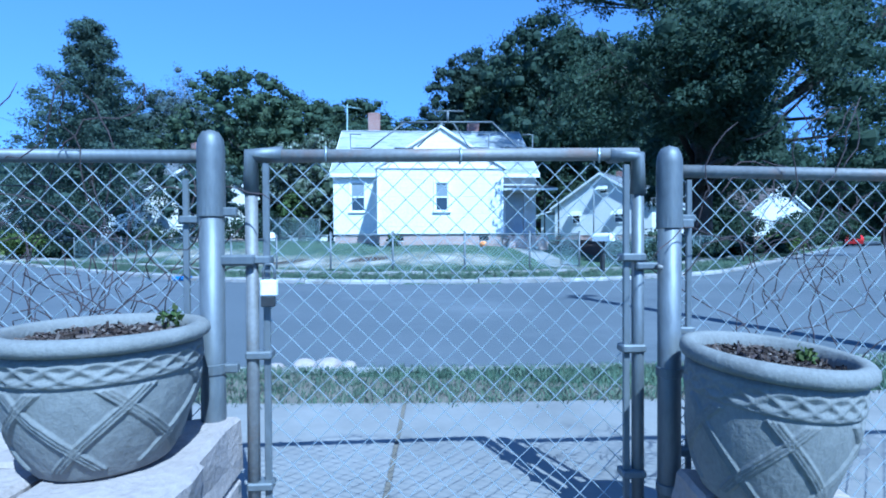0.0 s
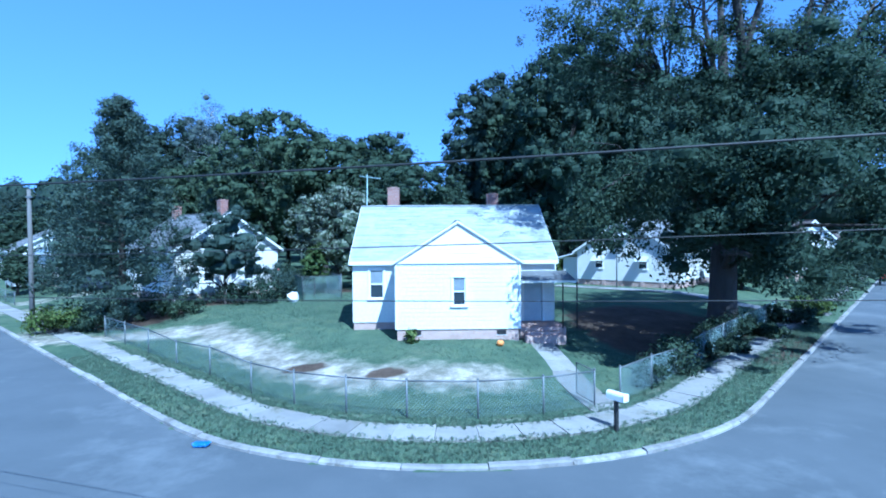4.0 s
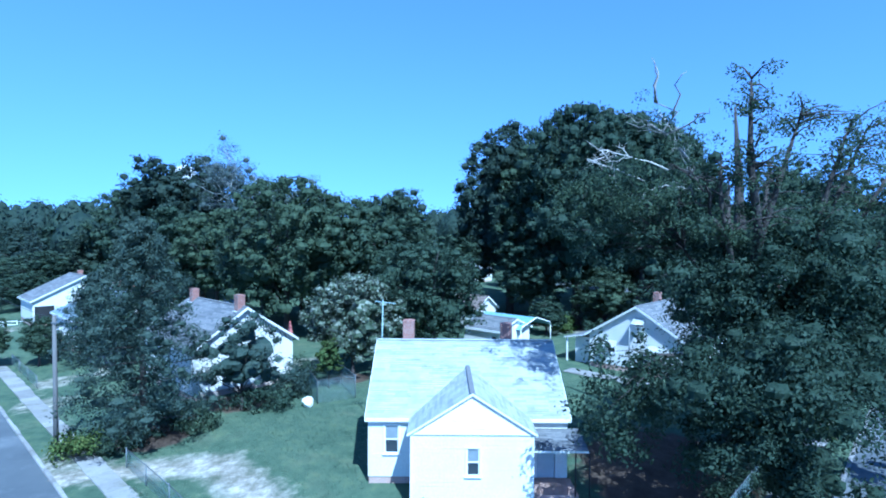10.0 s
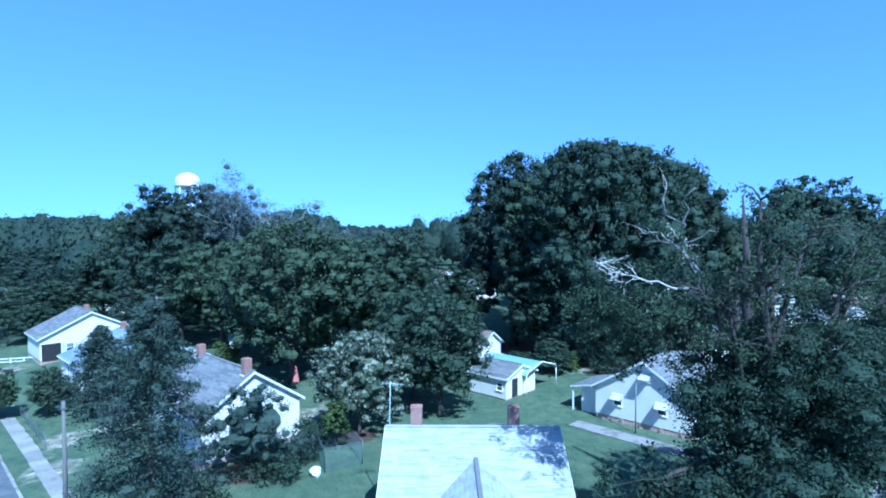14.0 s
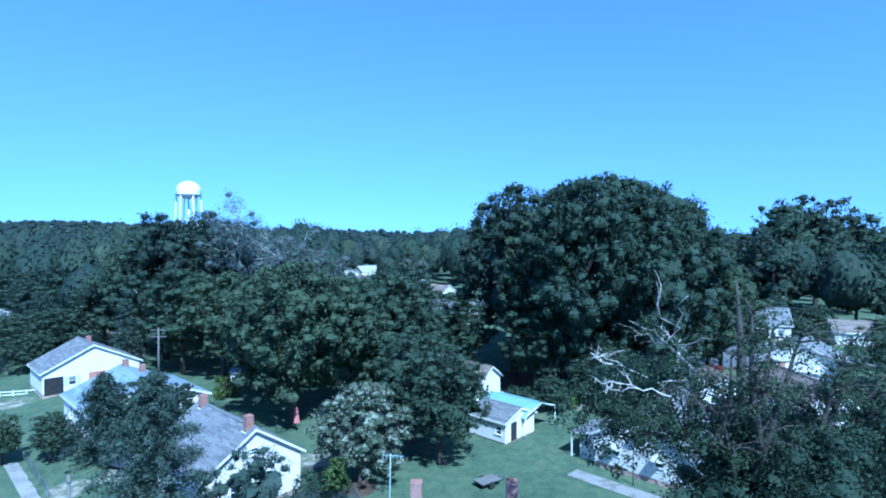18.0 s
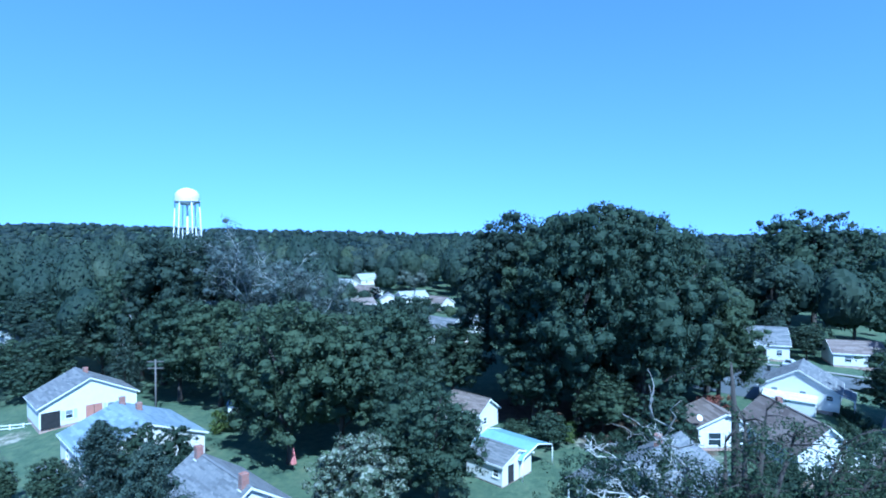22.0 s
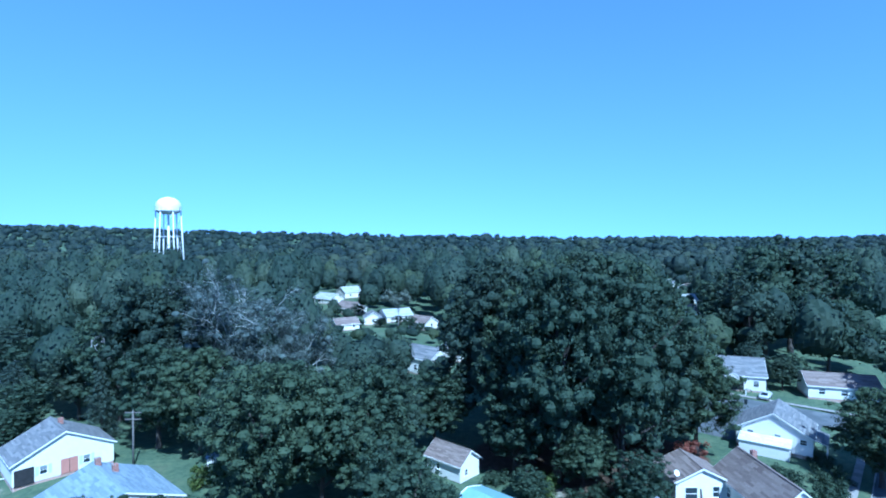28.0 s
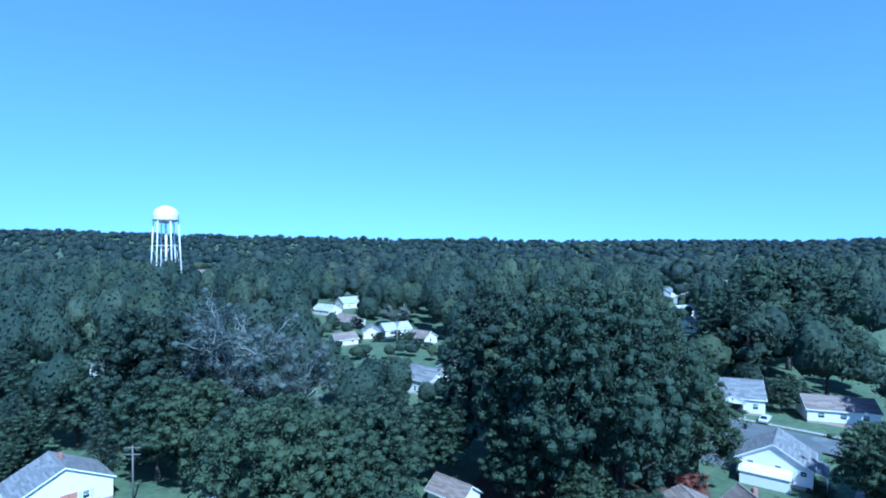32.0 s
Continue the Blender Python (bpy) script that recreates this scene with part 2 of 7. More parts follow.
M_GREYWOOD = surface("grey_twig_wood", (0.20, 0.19, 0.18), (0.32, 0.31, 0.29), 2, 0.95, bumps=0.2)
M_TWIG = surface("silver_grey_twigs", (0.27, 0.29, 0.28), (0.42, 0.44, 0.43), 2, 0.95, bumps=0.2)
M_LEAF_DRY = foliage("thin_grey_green_leaves", (0.095, 0.125, 0.11), (0.13, 0.16, 0.145), (0.17, 0.195, 0.18))
M_POLE = surface("weathered_pole_timber", (0.11, 0.105, 0.10), (0.18, 0.175, 0.17), 1.5, 0.95, bumps=0.6, dist=0.02, stretch=(1, 1, 0.06))
M_BLACK = surface("black_cable", (0.015, 0.015, 0.016), (0.03, 0.03, 0.03), 5, 0.6, bumps=0.05)
# Near-black colour that stands in for the shade inside openings and porches.
M_DARK = surface("shade_black", (0.012, 0.012, 0.014), (0.03, 0.03, 0.032), 2, 0.95)
M_DOOR = surface("faded_red_door", (0.36, 0.17, 0.13), (0.44, 0.22, 0.17), 2, 0.7)
M_VINE = surface("dry_vine_stem", (0.045, 0.032, 0.036), (0.085, 0.062, 0.062), 10, 0.9, bumps=0.1)
M_LEAF_OAK = foliage("oak_leaves", (0.053, 0.080, 0.053), (0.063, 0.093, 0.061), (0.075, 0.106, 0.068), 0.32)
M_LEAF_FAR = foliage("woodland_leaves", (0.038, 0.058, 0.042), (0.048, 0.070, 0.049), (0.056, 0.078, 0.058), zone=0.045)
# Bluer and darker than M_LEAF_FAR: distance haze put into the leaf colour.
M_LEAF_HAZED = foliage("hazed_woodland_leaves", (0.030, 0.045, 0.042), (0.037, 0.054, 0.049), (0.044, 0.063, 0.055), zone=0.02)
# Lighter than M_LEAF_OAK: sunlight on the great oak is put into its colour.
M_LEAF_GREAT = foliage("sun_lightened_oak_leaves", (0.055, 0.084, 0.055), (0.068, 0.101, 0.066), (0.086, 0.120, 0.080), 0.45)
M_LEAF_ELM = foliage("elm_leaves", (0.046, 0.068, 0.050), (0.055, 0.079, 0.057), (0.065, 0.090, 0.066), 0.3)
M_LEAF_LIME = foliage("yellowing_leaves", (0.05, 0.08, 0.025), (0.085, 0.125, 0.035), (0.15, 0.18, 0.06))
M_LEAF_RED = foliage("red_autumn_leaves", (0.20, 0.07, 0.05), (0.30, 0.11, 0.08), (0.38, 0.17, 0.12))
M_LEAF_GREY = foliage("silvery_magnolia_leaves", (0.05, 0.075, 0.045), (0.12, 0.15, 0.11), (0.30, 0.33, 0.29), rough=0.4)
M_LEAF_CEDAR = foliage("cedar_sprays", (0.078, 0.112, 0.090), (0.094, 0.130, 0.104), (0.115, 0.15, 0.12), 0.4)
M_GRASS = foliage("grass_blades", (0.085, 0.13, 0.085), (0.115, 0.165, 0.105), (0.20, 0.235, 0.155), 0.3, upright=True)


M_TURF = foliage("verge_grass_blades", (0.14, 0.215, 0.15), (0.19, 0.27, 0.185), (0.29, 0.34, 0.25), 0.45, upright=True)


def ground_build(nt, b):
    v = coords(nt)
    soil = nt.nodes.new("ShaderNodeAttribute")
    soil.attribute_name = "soil"
    litter = nt.nodes.new("ShaderNodeAttribute")
    litter.attribute_name = "litter"
    n1, n2, n3 = noisy(nt, 0.22, 5, 0.6, v), noisy(nt, 0.95, 7, 0.72, v), noisy(nt, 26, 3, 0.7, v)
    grass = ramp(nt, n1, [(0.3, (0.068, 0.102, 0.066)), (0.55, (0.092, 0.128, 0.080)), (0.8, (0.125, 0.142, 0.092))])
    grass = mixed(nt, 0.4, grass, ramp(nt, n3, [(0.3, (0.5, 0.55, 0.5)), (0.7, (1, 1, 1))]), "MULTIPLY")
    grass = mixed(nt, 0.8, grass, ramp(nt, n2, [(0.34, (0.62, 0.68, 0.66)), (0.5, (1.0, 1.0, 1.0)), (0.66, (1.38, 1.25, 1.08))]), "MULTIPLY")
    sand = ramp(nt, n2, [(0.32, (0.19, 0.15, 0.115)), (0.5, (0.32, 0.28, 0.235)), (0.64, (0.46, 0.425, 0.375))])
    # Brown litter and earth, darkened further: tree shade is put into this colour.
    brown = ramp(nt, n2, [(0.35, (0.050, 0.036, 0.026)), (0.62, (0.095, 0.070, 0.052)), (0.72, (0.22, 0.17, 0.13))])

    def mask(att, lo, hi):
        s = node(nt, "Math")
        s.operation = "MULTIPLY_ADD"
        nt.links.new(n2, s.inputs[0])
        s.inputs[1].default_value = 1.6
        nt.links.new(att.outputs["Fac"], s.inputs[2])
        h = node(nt, "Math")
        h.operation = "MULTIPLY"
        h.inputs[1].default_value = 0.5
        nt.links.new(s.outputs[0], h.inputs[0])
        return ramp(nt, h.outputs[0], [(lo, (0, 0, 0)), (hi, (1, 1, 1))])

    col = mixed(nt, mask(soil, 0.62, 0.98), grass, sand)
    col = mixed(nt, mask(litter, 0.62, 0.76), col, brown)
    nt.links.new(col, b.inputs["Base Color"])
    b.inputs["Roughness"].default_value = 0.95
    b.inputs["Specular IOR Level"].default_value = 0.15
    bump(nt, b, n3, 0.7, 0.05)


M_GROUND = mat("lawn_and_soil", ground_build)


# ---- small building tools ----
def part(name, bm, material, parent=None, label="", smooth=False):
    me = bpy.data.meshes.new(name)
    bm.to_mesh(me)
    bm.free()
    if smooth:
        for p in me.polygons:
            p.use_smooth = True
    me.materials.append(material)
    ob = new(name, me)
    if parent is not None:
        ob.parent = parent
    if label:
        ob["label"] = label
    return ob


def raw(name, verts, faces, material, parent=None, smooth=False):
    me = bpy.data.meshes.new(name)
    me.from_pydata([tuple(v) for v in verts], [], faces)
    if smooth:
        me.polygons.foreach_set("use_smooth", [True] * len(me.polygons))
    me.materials.append(material)
    ob = new(name, me)
    if parent is not None:
        ob.parent = parent
    return ob


def quads(name, verts, material, parent=None, n=4, normals=None):
    """A mesh of loose n-gons from an array of shape (count, n, 3)."""
    verts = np.asarray(verts, dtype=np.float32)
    count = len(verts)
    me = bpy.data.meshes.new(name)
    me.vertices.add(count * n)
    me.vertices.foreach_set("co", verts.reshape(-1))
    me.loops.add(count * n)
    me.loops.foreach_set("vertex_index", np.arange(count * n, dtype=np.int32))
    me.polygons.add(count)
    me.polygons.foreach_set("loop_start", np.arange(0, count * n, n, dtype=np.int32))
    me.update(calc_edges=True)
    if normals is not None:
        me.polygons.foreach_set("use_smooth", np.ones(count, dtype=bool))
        me.normals_split_custom_set_from_vertices(np.repeat(normals, n, 0).astype(np.float32))
    me.materials.append(material)
    ob = new(name, me)
    if parent is not None:
        ob.parent = parent
    return ob


def empty(name, m=None):
    e = new(name)
    e.empty_display_size = 0.2
    if m is not None:
        e.matrix_world = m
    return e


def box(bm, lo, hi, bevel=0.0, m=None):
    r = bmesh.ops.create_cube(bm, size=1.0)
    vs = r["verts"]
    c = [(a + b) / 2 for a, b in zip(lo, hi)]
    s = [b - a for a, b in zip(lo, hi)]
    for v in vs:
        v.co = Vector((v.co.x * s[0] + c[0], v.co.y * s[1] + c[1], v.co.z * s[2] + c[2]))
    if bevel:
        es = list({e for v in vs for e in v.link_edges})
        out = bmesh.ops.bevel(bm, geom=es, offset=bevel, segments=1, affect="EDGES")
        vs = list({v for f in out["faces"] for v in f.verts} | {v for v in vs if v.is_valid})
    if m is not None:
        for v in vs:
            v.co = m @ v.co
    return vs


def boxed(name, lo, hi, material, parent=None, bevel=0.0, label="", m=None):
    bm = bmesh.new()
    box(bm, lo, hi, bevel, m)
    return part(name, bm, material, parent, label)


def tube_data(points, radii, sides=6, closed_ends=True):
    pts = [Vector(p) for p in points]
    if not hasattr(radii, "__len__"):
        radii = [radii] * len(pts)
    verts, faces = [], []
    prev = None
    for i, p in enumerate(pts):
        d = (pts[min(i + 1, len(pts) - 1)] - pts[max(i - 1, 0)]).normalized()
        if prev is None:
            side = d.cross(Vector((0, 0, 1)))
            if side.length < 1e-3:
                side = Vector((1, 0, 0))
        else:
            side = prev - d * prev.dot(d)
        side.normalize()
        prev = side
        up = d.cross(side)
        for k in range(sides):
            a = 2 * math.pi * k / sides
            verts.append(p + (side * math.cos(a) + up * math.sin(a)) * radii[i])
    for i in range(len(pts) - 1):
        for k in range(sides):
            a, b = i * sides + k, i * sides + (k + 1) % sides
            faces.append((a, b, b + sides, a + sides))
    if closed_ends:
        faces.append(tuple(range(sides - 1, -1, -1)))
        faces.append(tuple(range((len(pts) - 1) * sides, len(pts) * sides)))
    return verts, faces


def tubes(name, runs, material, parent=None, sides=6, smooth=True):
    """One mesh of several tubes: runs of (points, radii)."""
    verts, faces = [], []
    for points, radii in runs:
        v, f = tube_data(points, radii, sides)
        o = len(verts)
        verts += v
        faces += [tuple(i + o for i in g) for g in f]
    return raw(name, verts, faces, material, parent, smooth)


def lathe(bm, profile, seg=48, wobble=None):
    """Turns a profile of (radius, z) about z."""
    rings = []
    for i, (r, z) in enumerate(profile):
        ring = []
        for k in range(seg):
            a = 2 * math.pi * k / seg
            rr = r + (wobble(a, z, i) if wobble else 0)
            ring.append(bm.verts.new((rr * math.cos(a), rr * math.sin(a), z)))
        rings.append(ring)
    for r0, r1 in zip(rings, rings[1:]):
        for k in range(seg):
            bm.faces.new((r0[k], r0[(k + 1) % seg], r1[(k + 1) % seg], r1[k]))
    return rings


# ---- plan: two streets at right angles, joined by one bend ----
CX, CY, ANG = 1.05, 24.7, radians(47.1)
U = Vector((math.cos(ANG), math.sin(ANG), 0))      # along the street that leaves to the right
V = Vector((-math.sin(ANG), math.cos(ANG), 0))     # along the street that leaves to the left
UDEG, VDEG = 47.1, 137.1
R_KERB, R_WALK0, R_WALK1, R_FENCE = 12.3, 10.9, 9.75, 9.1
R_NEAR, R_NWALK0, R_NWALK1 = 20.65, 21.5, 23.0
HALF = R_KERB * math.pi / 4


def along(s, r, z=0.0):
    """A place at the distance s along the bend from its middle, r from the bend's centre line of offsets."""
    if abs(s) <= HALF:
        f = math.pi / 4 + s / R_KERB
        d = -U * math.cos(f) - V * math.sin(f)
        p = Vector((CX, CY, 0)) + d * r
    elif s < 0:
        p = Vector((CX, CY, 0)) - U * r + V * (-s - HALF)
    else:
        p = Vector((CX, CY, 0)) - V * r + U * (s - HALF)
    return Vector((p.x, p.y, z))


def offset(x, y):
    """The r of a place: under 12.3 lies the inner block, over 20.65 the outer side."""
    dx, dy = x - CX, y - CY
    a, b = -(dx * U.x + dy * U.y), -(dx * V.x + dy * V.y)
    if a > 0 and b > 0:
        return math.hypot(a, b)
    return max(a, b)


def ease(v):
    v = min(max(v, 0.0), 1.0)
    return v * v * (3 - 2 * v)


def ground_z(x, y):
    r = offset(x, y)
    d = math.hypot(x, y)
    if r > R_NEAR:
        z = 0.08
    elif r > R_KERB - 0.05:
        z = -0.10
    else:
        z = 0.08 + 0.87 * ease((R_FENCE - r) / 8.0)
    if r < R_FENCE and abs(x) < 22:
        z -= 0.17 * ease((27.5 - y) / 3.0) * ease((y - 15.5) / 4.0)
    if r < R_FENCE:
        z += 0.03 * noise.noise(Vector((x * 0.3, y * 0.3, 2)))
    if d > 130:
        w = min((d - 130) / 400, 1)
        z += w * 3.0 * noise.noise(Vector((x * 0.004, y * 0.004, 5)))
    if d > 900:
        a = math.atan2(x, y)
        w = ease((d - 900) / 2200)
        z += w * (84 - 54 * ease((a + 0.75) / 1.5) + 9 * noise.noise(Vector((a * 6, 1, 4))))
    return z


def seg_dist(x, y, pts):
    best = 1e9
    for (x0, y0), (x1, y1) in zip(pts, pts[1:]):
        dx, dy = x1 - x0, y1 - y0
        t = max(0, min(1, ((x - x0) * dx + (y - y0) * dy) / (dx * dx + dy * dy)))
        best = min(best, math.hypot(x - x0 - t * dx, y - y0 - t * dy))
    return best


DRIVE = [(-21.0, 28.5), (-16.8, 29.6), (-12.5, 29.6), (-9.2, 26.2), (-6.0, 22.6), (-2.8, 20.0), (2.2, 19.3)]


def soil_at(x, y):
    s = 1 - ease((seg_dist(x, y, DRIVE) - 0.2) / 2.6)
    r = offset(x, y)
    if 9.0 < r < 9.8:
        s = max(s, 0.45)
    for cx, cy, rad in ((-22.5, 29.5, 3.0), (-31, 41, 2.6), (-34.5, 47.0, 2.4), (-31.0, 49.4, 2.2), (20, 73, 8.0), (30, 66, 5), (-13, 52, 3), (-60, 72, 3)):
        s = max(s, 0.8 * (1 - ease((math.hypot(x - cx, y - cy) - rad * 0.4) / rad)))
    return s


# Leaf litter and brown earth; below trees the colour also carries painted shade.
def litter_shade_at(x, y):
    s = 0
    for cx, cy, rad in ((13.5, 28.0, 7.5), (-18.5, 34.5, 3.2), (-15, 39, 2.5), (-8, 46, 2), (27, 72, 11), (14, 82, 9), (36, 82, 9)):
        s = max(s, 1 - ease((math.hypot(x - cx, y - cy) - rad * 0.6) / (rad * 0.5)))
    for cx, cy, rad in ((-4.9, 21.6, 0.7), (-1.5, 20.1, 0.6)):
        s = max(s, 1.15 * (1 - ease((math.hypot((x - cx) * 0.6, y - cy) - rad * 0.3) / rad)))
    return s


def axis_steps(near, step, far, growth):
    out = list(np.arange(-near, near + 1e-6, step))
    d, v = step, near
    while v < far:
        d *= growth
        v += d
        out.append(v)
        out.insert(0, -v)
    return out


_xs = axis_steps(56, 0.5, 4300, 1.09)
_ys = [v + 30 for v in axis_steps(46, 0.5, 4300, 1.09)]
_verts = [(x, y, ground_z(x, y)) for y in _ys for x in _xs]
_w = len(_xs)
_faces = [(j * _w + i, j * _w + i + 1, (j + 1) * _w + i + 1, (j + 1) * _w + i) for j in range(len(_ys) - 1) for i in range(_w - 1)]
ground = raw("ground", _verts, _faces, M_GROUND, smooth=True)
for _name, _fn in (("soil", soil_at), ("litter", litter_shade_at)):
    _at = ground.data.attributes.new(_name, "FLOAT", "POINT")
    _at.data.foreach_set("value", [_fn(x, y) if abs(x) < 75 and y < 100 else 0.0 for x, y, _ in _verts])
tagged(ground, "gently rising lawn with bare sandy patches and shade-darkened leaf litter", "ground", kind="structure")


# ---- road, kerbs, pavements ----
def strip(s0, s1, step, profile):
    """Faces swept along the bend: profile of (r, z)."""
    n = int((s1 - s0) / step) + 1
    verts, faces = [], []
    for i in range(n + 1):
        s = s0 + (s1 - s0) * i / n
        verts += [along(s, r, z) for r, z in profile]
    k = len(profile)
    for i in range(n):
        for j in range(k - 1):
            a = i * k + j
            faces.append((a, a + 1, a + k + 1, a + k))
    return verts, faces


road = raw("road", *strip(-260, 260, 0.8, [(12.28, 0.0), (14.0, 0.03), (16.5, 0.07), (19.0, 0.03), (20.68, 0.0)]), M_ASPHALT, smooth=True)
tagged(road, "worn grey asphalt street bending round a corner lot", "road", kind="structure")


def sweep_piece(name, s0, s1, profile, material, parent, n=2):
    verts, faces = [], []
    k = len(profile)
    for i in range(n + 1):
        s = s0 + (s1 - s0) * i / n
        verts += [along(s, r, z) for r, z in profile]
    for i in range(n):
        for j in range(k):
            a, b = i * k + j, i * k + (j + 1) % k
            faces.append((a, b, b + k, a + k))
    faces.append(tuple(range(k - 1, -1, -1)))
    faces.append(tuple(range(n * k, n * k + k)))
    return raw(name, verts, faces, material, parent)


rng = random.Random(4)
kerb = tagged(empty("kerb"), "weathered concrete kerb along the inner bend", "kerb", kind="structure")
kerb_near = tagged(empty("kerb_near"), "weathered concrete kerb before the gate", "kerb", kind="structure")
for i in range(-32, 48):
    s = i * 2.0
    dz, w0 = rng.uniform(-0.03, 0.02), rng.uniform(-.02, .03)
    sweep_piece("kerb_stone", s + 0.012, s + 1.988, [(12.20 + w0, -0.1), (12.42, -0.1), (12.40, 0.07 + dz), (12.35, 0.105 + dz), (12.21 + w0, 0.11 + dz)], M_KERB, kerb)
for i in range(-6, 7):
    s = i * 1.2
    sweep_piece("kerb_stone", s + 0.01, s + 1.19, [(20.54, -0.1), (20.72, -0.1), (20.72, 0.075), (20.62, 0.085), (20.56, 0.05)], M_KERB, kerb_near)
pavement = tagged(empty("pavement"), "cracked concrete pavement with grass in its joints", "pavement", kind="structure")
for i in range(-46, 72):
    s = i * 1.35
    t0, t1 = rng.uniform(-0.02, 0.025), rng.uniform(-0.02, 0.025)
    sweep_piece("slab", s + rng.uniform(0.002, 0.012), s + 1.345, [(R_WALK1, 0.0), (R_WALK0, 0.0), (R_WALK0 + rng.uniform(-.05, .03), 0.125 + t0), (R_WALK1 + rng.uniform(-.04, .06), 0.14 + t1)], M_CONC, pavement)
_bed = sweep_piece("joint_bed", -6.2, 7.2, [(R_NWALK1 + 0.34, 0.0), (R_NWALK0 + .01, 0.0), (R_NWALK0 + .01, 0.088), (R_NWALK1 + 0.34, 0.093)], M_EARTH, None)
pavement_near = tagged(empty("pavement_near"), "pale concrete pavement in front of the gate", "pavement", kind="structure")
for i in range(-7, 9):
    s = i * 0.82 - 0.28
    sweep_piece("slab", s + 0.006, s + 0.814, [(R_NWALK1 + 0.35, 0.0), (R_NWALK0, 0.0), (R_NWALK0, 0.10), (R_NWALK1 + 0.35, 0.105)], M_CONC_NEAR, pavement_near)
_bed.parent = pavement_near
# cross street beyond the houses, with its pavements
for nm, a0, a1, z, mt, lb in (("cross_street", 118.0, 127.0, .06, M_ASPHALT, "grey asphalt cross street beyond the houses"), ("cross_pavement", 128.2, 129.5, .14, M_KERB, "pale concrete pavement along the cross street")):
    vs, fs = [], []
    for i in range(61):
        for a in (a0, a1):
            p = U * a + V * (-75 + i * 2.6)
            vs.append((p.x, p.y, z + .95))
    for i in range(60):
        fs.append((2 * i, 2 * i + 1, 2 * i + 3, 2 * i + 2))
    tagged(raw(nm, vs, fs, mt), lb, "road" if z < .1 else "pavement", kind="structure")
# concrete drive strip beside the lap-sided house
vs, fs = [], []
for i in range(15):
    p = Vector((11.5, 49.5, 0)).lerp(Vector((27.5, 34.5, 0)), i / 14)
    for sd in (-.9, .9):
        q = p + U * sd
        vs.append((q.x, q.y, ground_z(q.x, q.y) + .05))
fs = [(2 * i, 2 * i + 1, 2 * i + 3, 2 * i + 2) for i in range(14)]
tagged(raw("side_drive", vs, fs, M_KERB), "pale concrete drive beside the white house", "drive", kind="structure")
# garden path from the far gate to the porch steps
garden_path = tagged(empty("garden_path"), "pale concrete garden path to the porch", "path", kind="structure")
for i in range(7):
    p0, p1 = Vector((5.55, 15.7, 0)).lerp(Vector((5.0, 24.0, 0)), i / 7), Vector((5.55, 15.7, 0)).lerp(Vector((5.0, 24.0, 0)), (i + 0.985) / 7)
    bm = bmesh.new()
    v = []
    for p in (p0, p1):
        for sx in (-0.55, 0.55):
            z = ground_z(p.x, p.y) + 0.05
            v.append(bm.verts.new((p.x + sx, p.y, z)))
            v.append(bm.verts.new((p.x + sx, p.y, z - 0.2)))
    for f in ((0, 2, 6, 4), (1, 5, 7, 3), (0, 4, 5, 1), (2, 3, 7, 6), (0, 1, 3, 2), (4, 6, 7, 5)):
        bm.faces.new([v[k] for k in f])
    part("slab", bm, M_CONC, garden_path)


# ---- houses ----
def wall(name, parent, m, width, height, openings, material, apex=0.0, course=0.19, thick=0.14, z0=0.0, boards=False):
    """A wall in its own plane (t across, z up, out along -y) with lapped boards. apex: the gable's height above it. Openings go through."""
    half = width / 2
    top = height + apex

    def lim(z):
        return half if z <= height or not apex else max(half * (top - z) / apex, 0.0)

    def cells(levels, y0, y1, y2):
        out = []
        levels = sorted({round(v, 3) for v in levels})
        for a, b in zip(levels, levels[1:]):
            if b - a < 0.004:
                continue
            spans = [(-half, half)]
            mid = (a + b) / 2
            for t0, t1, oa, ob in openings:
                if oa <= mid <= ob:
                    spans = [s for x0, x1 in spans for s in ((x0, min(x1, t0)), (max(x0, t1), x1)) if s[1] - s[0] > 0.01]
            la, lb = lim(a), lim(b)
            for x0, x1 in spans:
                xa0, xa1, xb0, xb1 = max(x0, -la), min(x1, la), max(x0, -lb), min(x1, lb)
                out.append([m @ Vector(v) for v in ((xa0, y0, a), (xa1, y0, a), (xb1, y1, b), (xb0, y1, b), (xa0, y2, a), (xa1, y2, a), (xb1, y2, b), (xb0, y2, b))])
        return out

    BOX = ((0, 1, 2, 3), (5, 4, 7, 6), (0, 4, 5, 1), (3, 2, 6, 7), (0, 3, 7, 4), (1, 5, 6, 2))
    edges = [z0, height] + [v for o in openings for v in o[2:]] + ([top - 0.02] if apex else [])
    verts, faces = [], []
    for c in cells(edges, 0.0, 0.0, thick):
        faces += [tuple(len(verts) + i for i in f) for f in BOX]
        verts += c
    core = raw(name, verts, faces, material, parent)
    n = int((height - z0) / course)
    levels = [z0 + course * i for i in range(n + 1)] + [height] + [v for o in openings for v in o[2:]]
    if apex:
        levels += list(np.arange(height + course, top - 0.05, course)) + [top - 0.03]
    if boards:
        for c in cells(levels, -0.012, -0.004, -0.001):
            raw("board", c, BOX, material, core)
    else:
        verts, faces = [], []
        for c in cells(levels, -0.012, -0.004, -0.001):
            faces += [tuple(len(verts) + i for i in f) for f in BOX]
            verts += c
        tagged(raw("siding", verts, faces, material, core), kind="stuff")
    return core


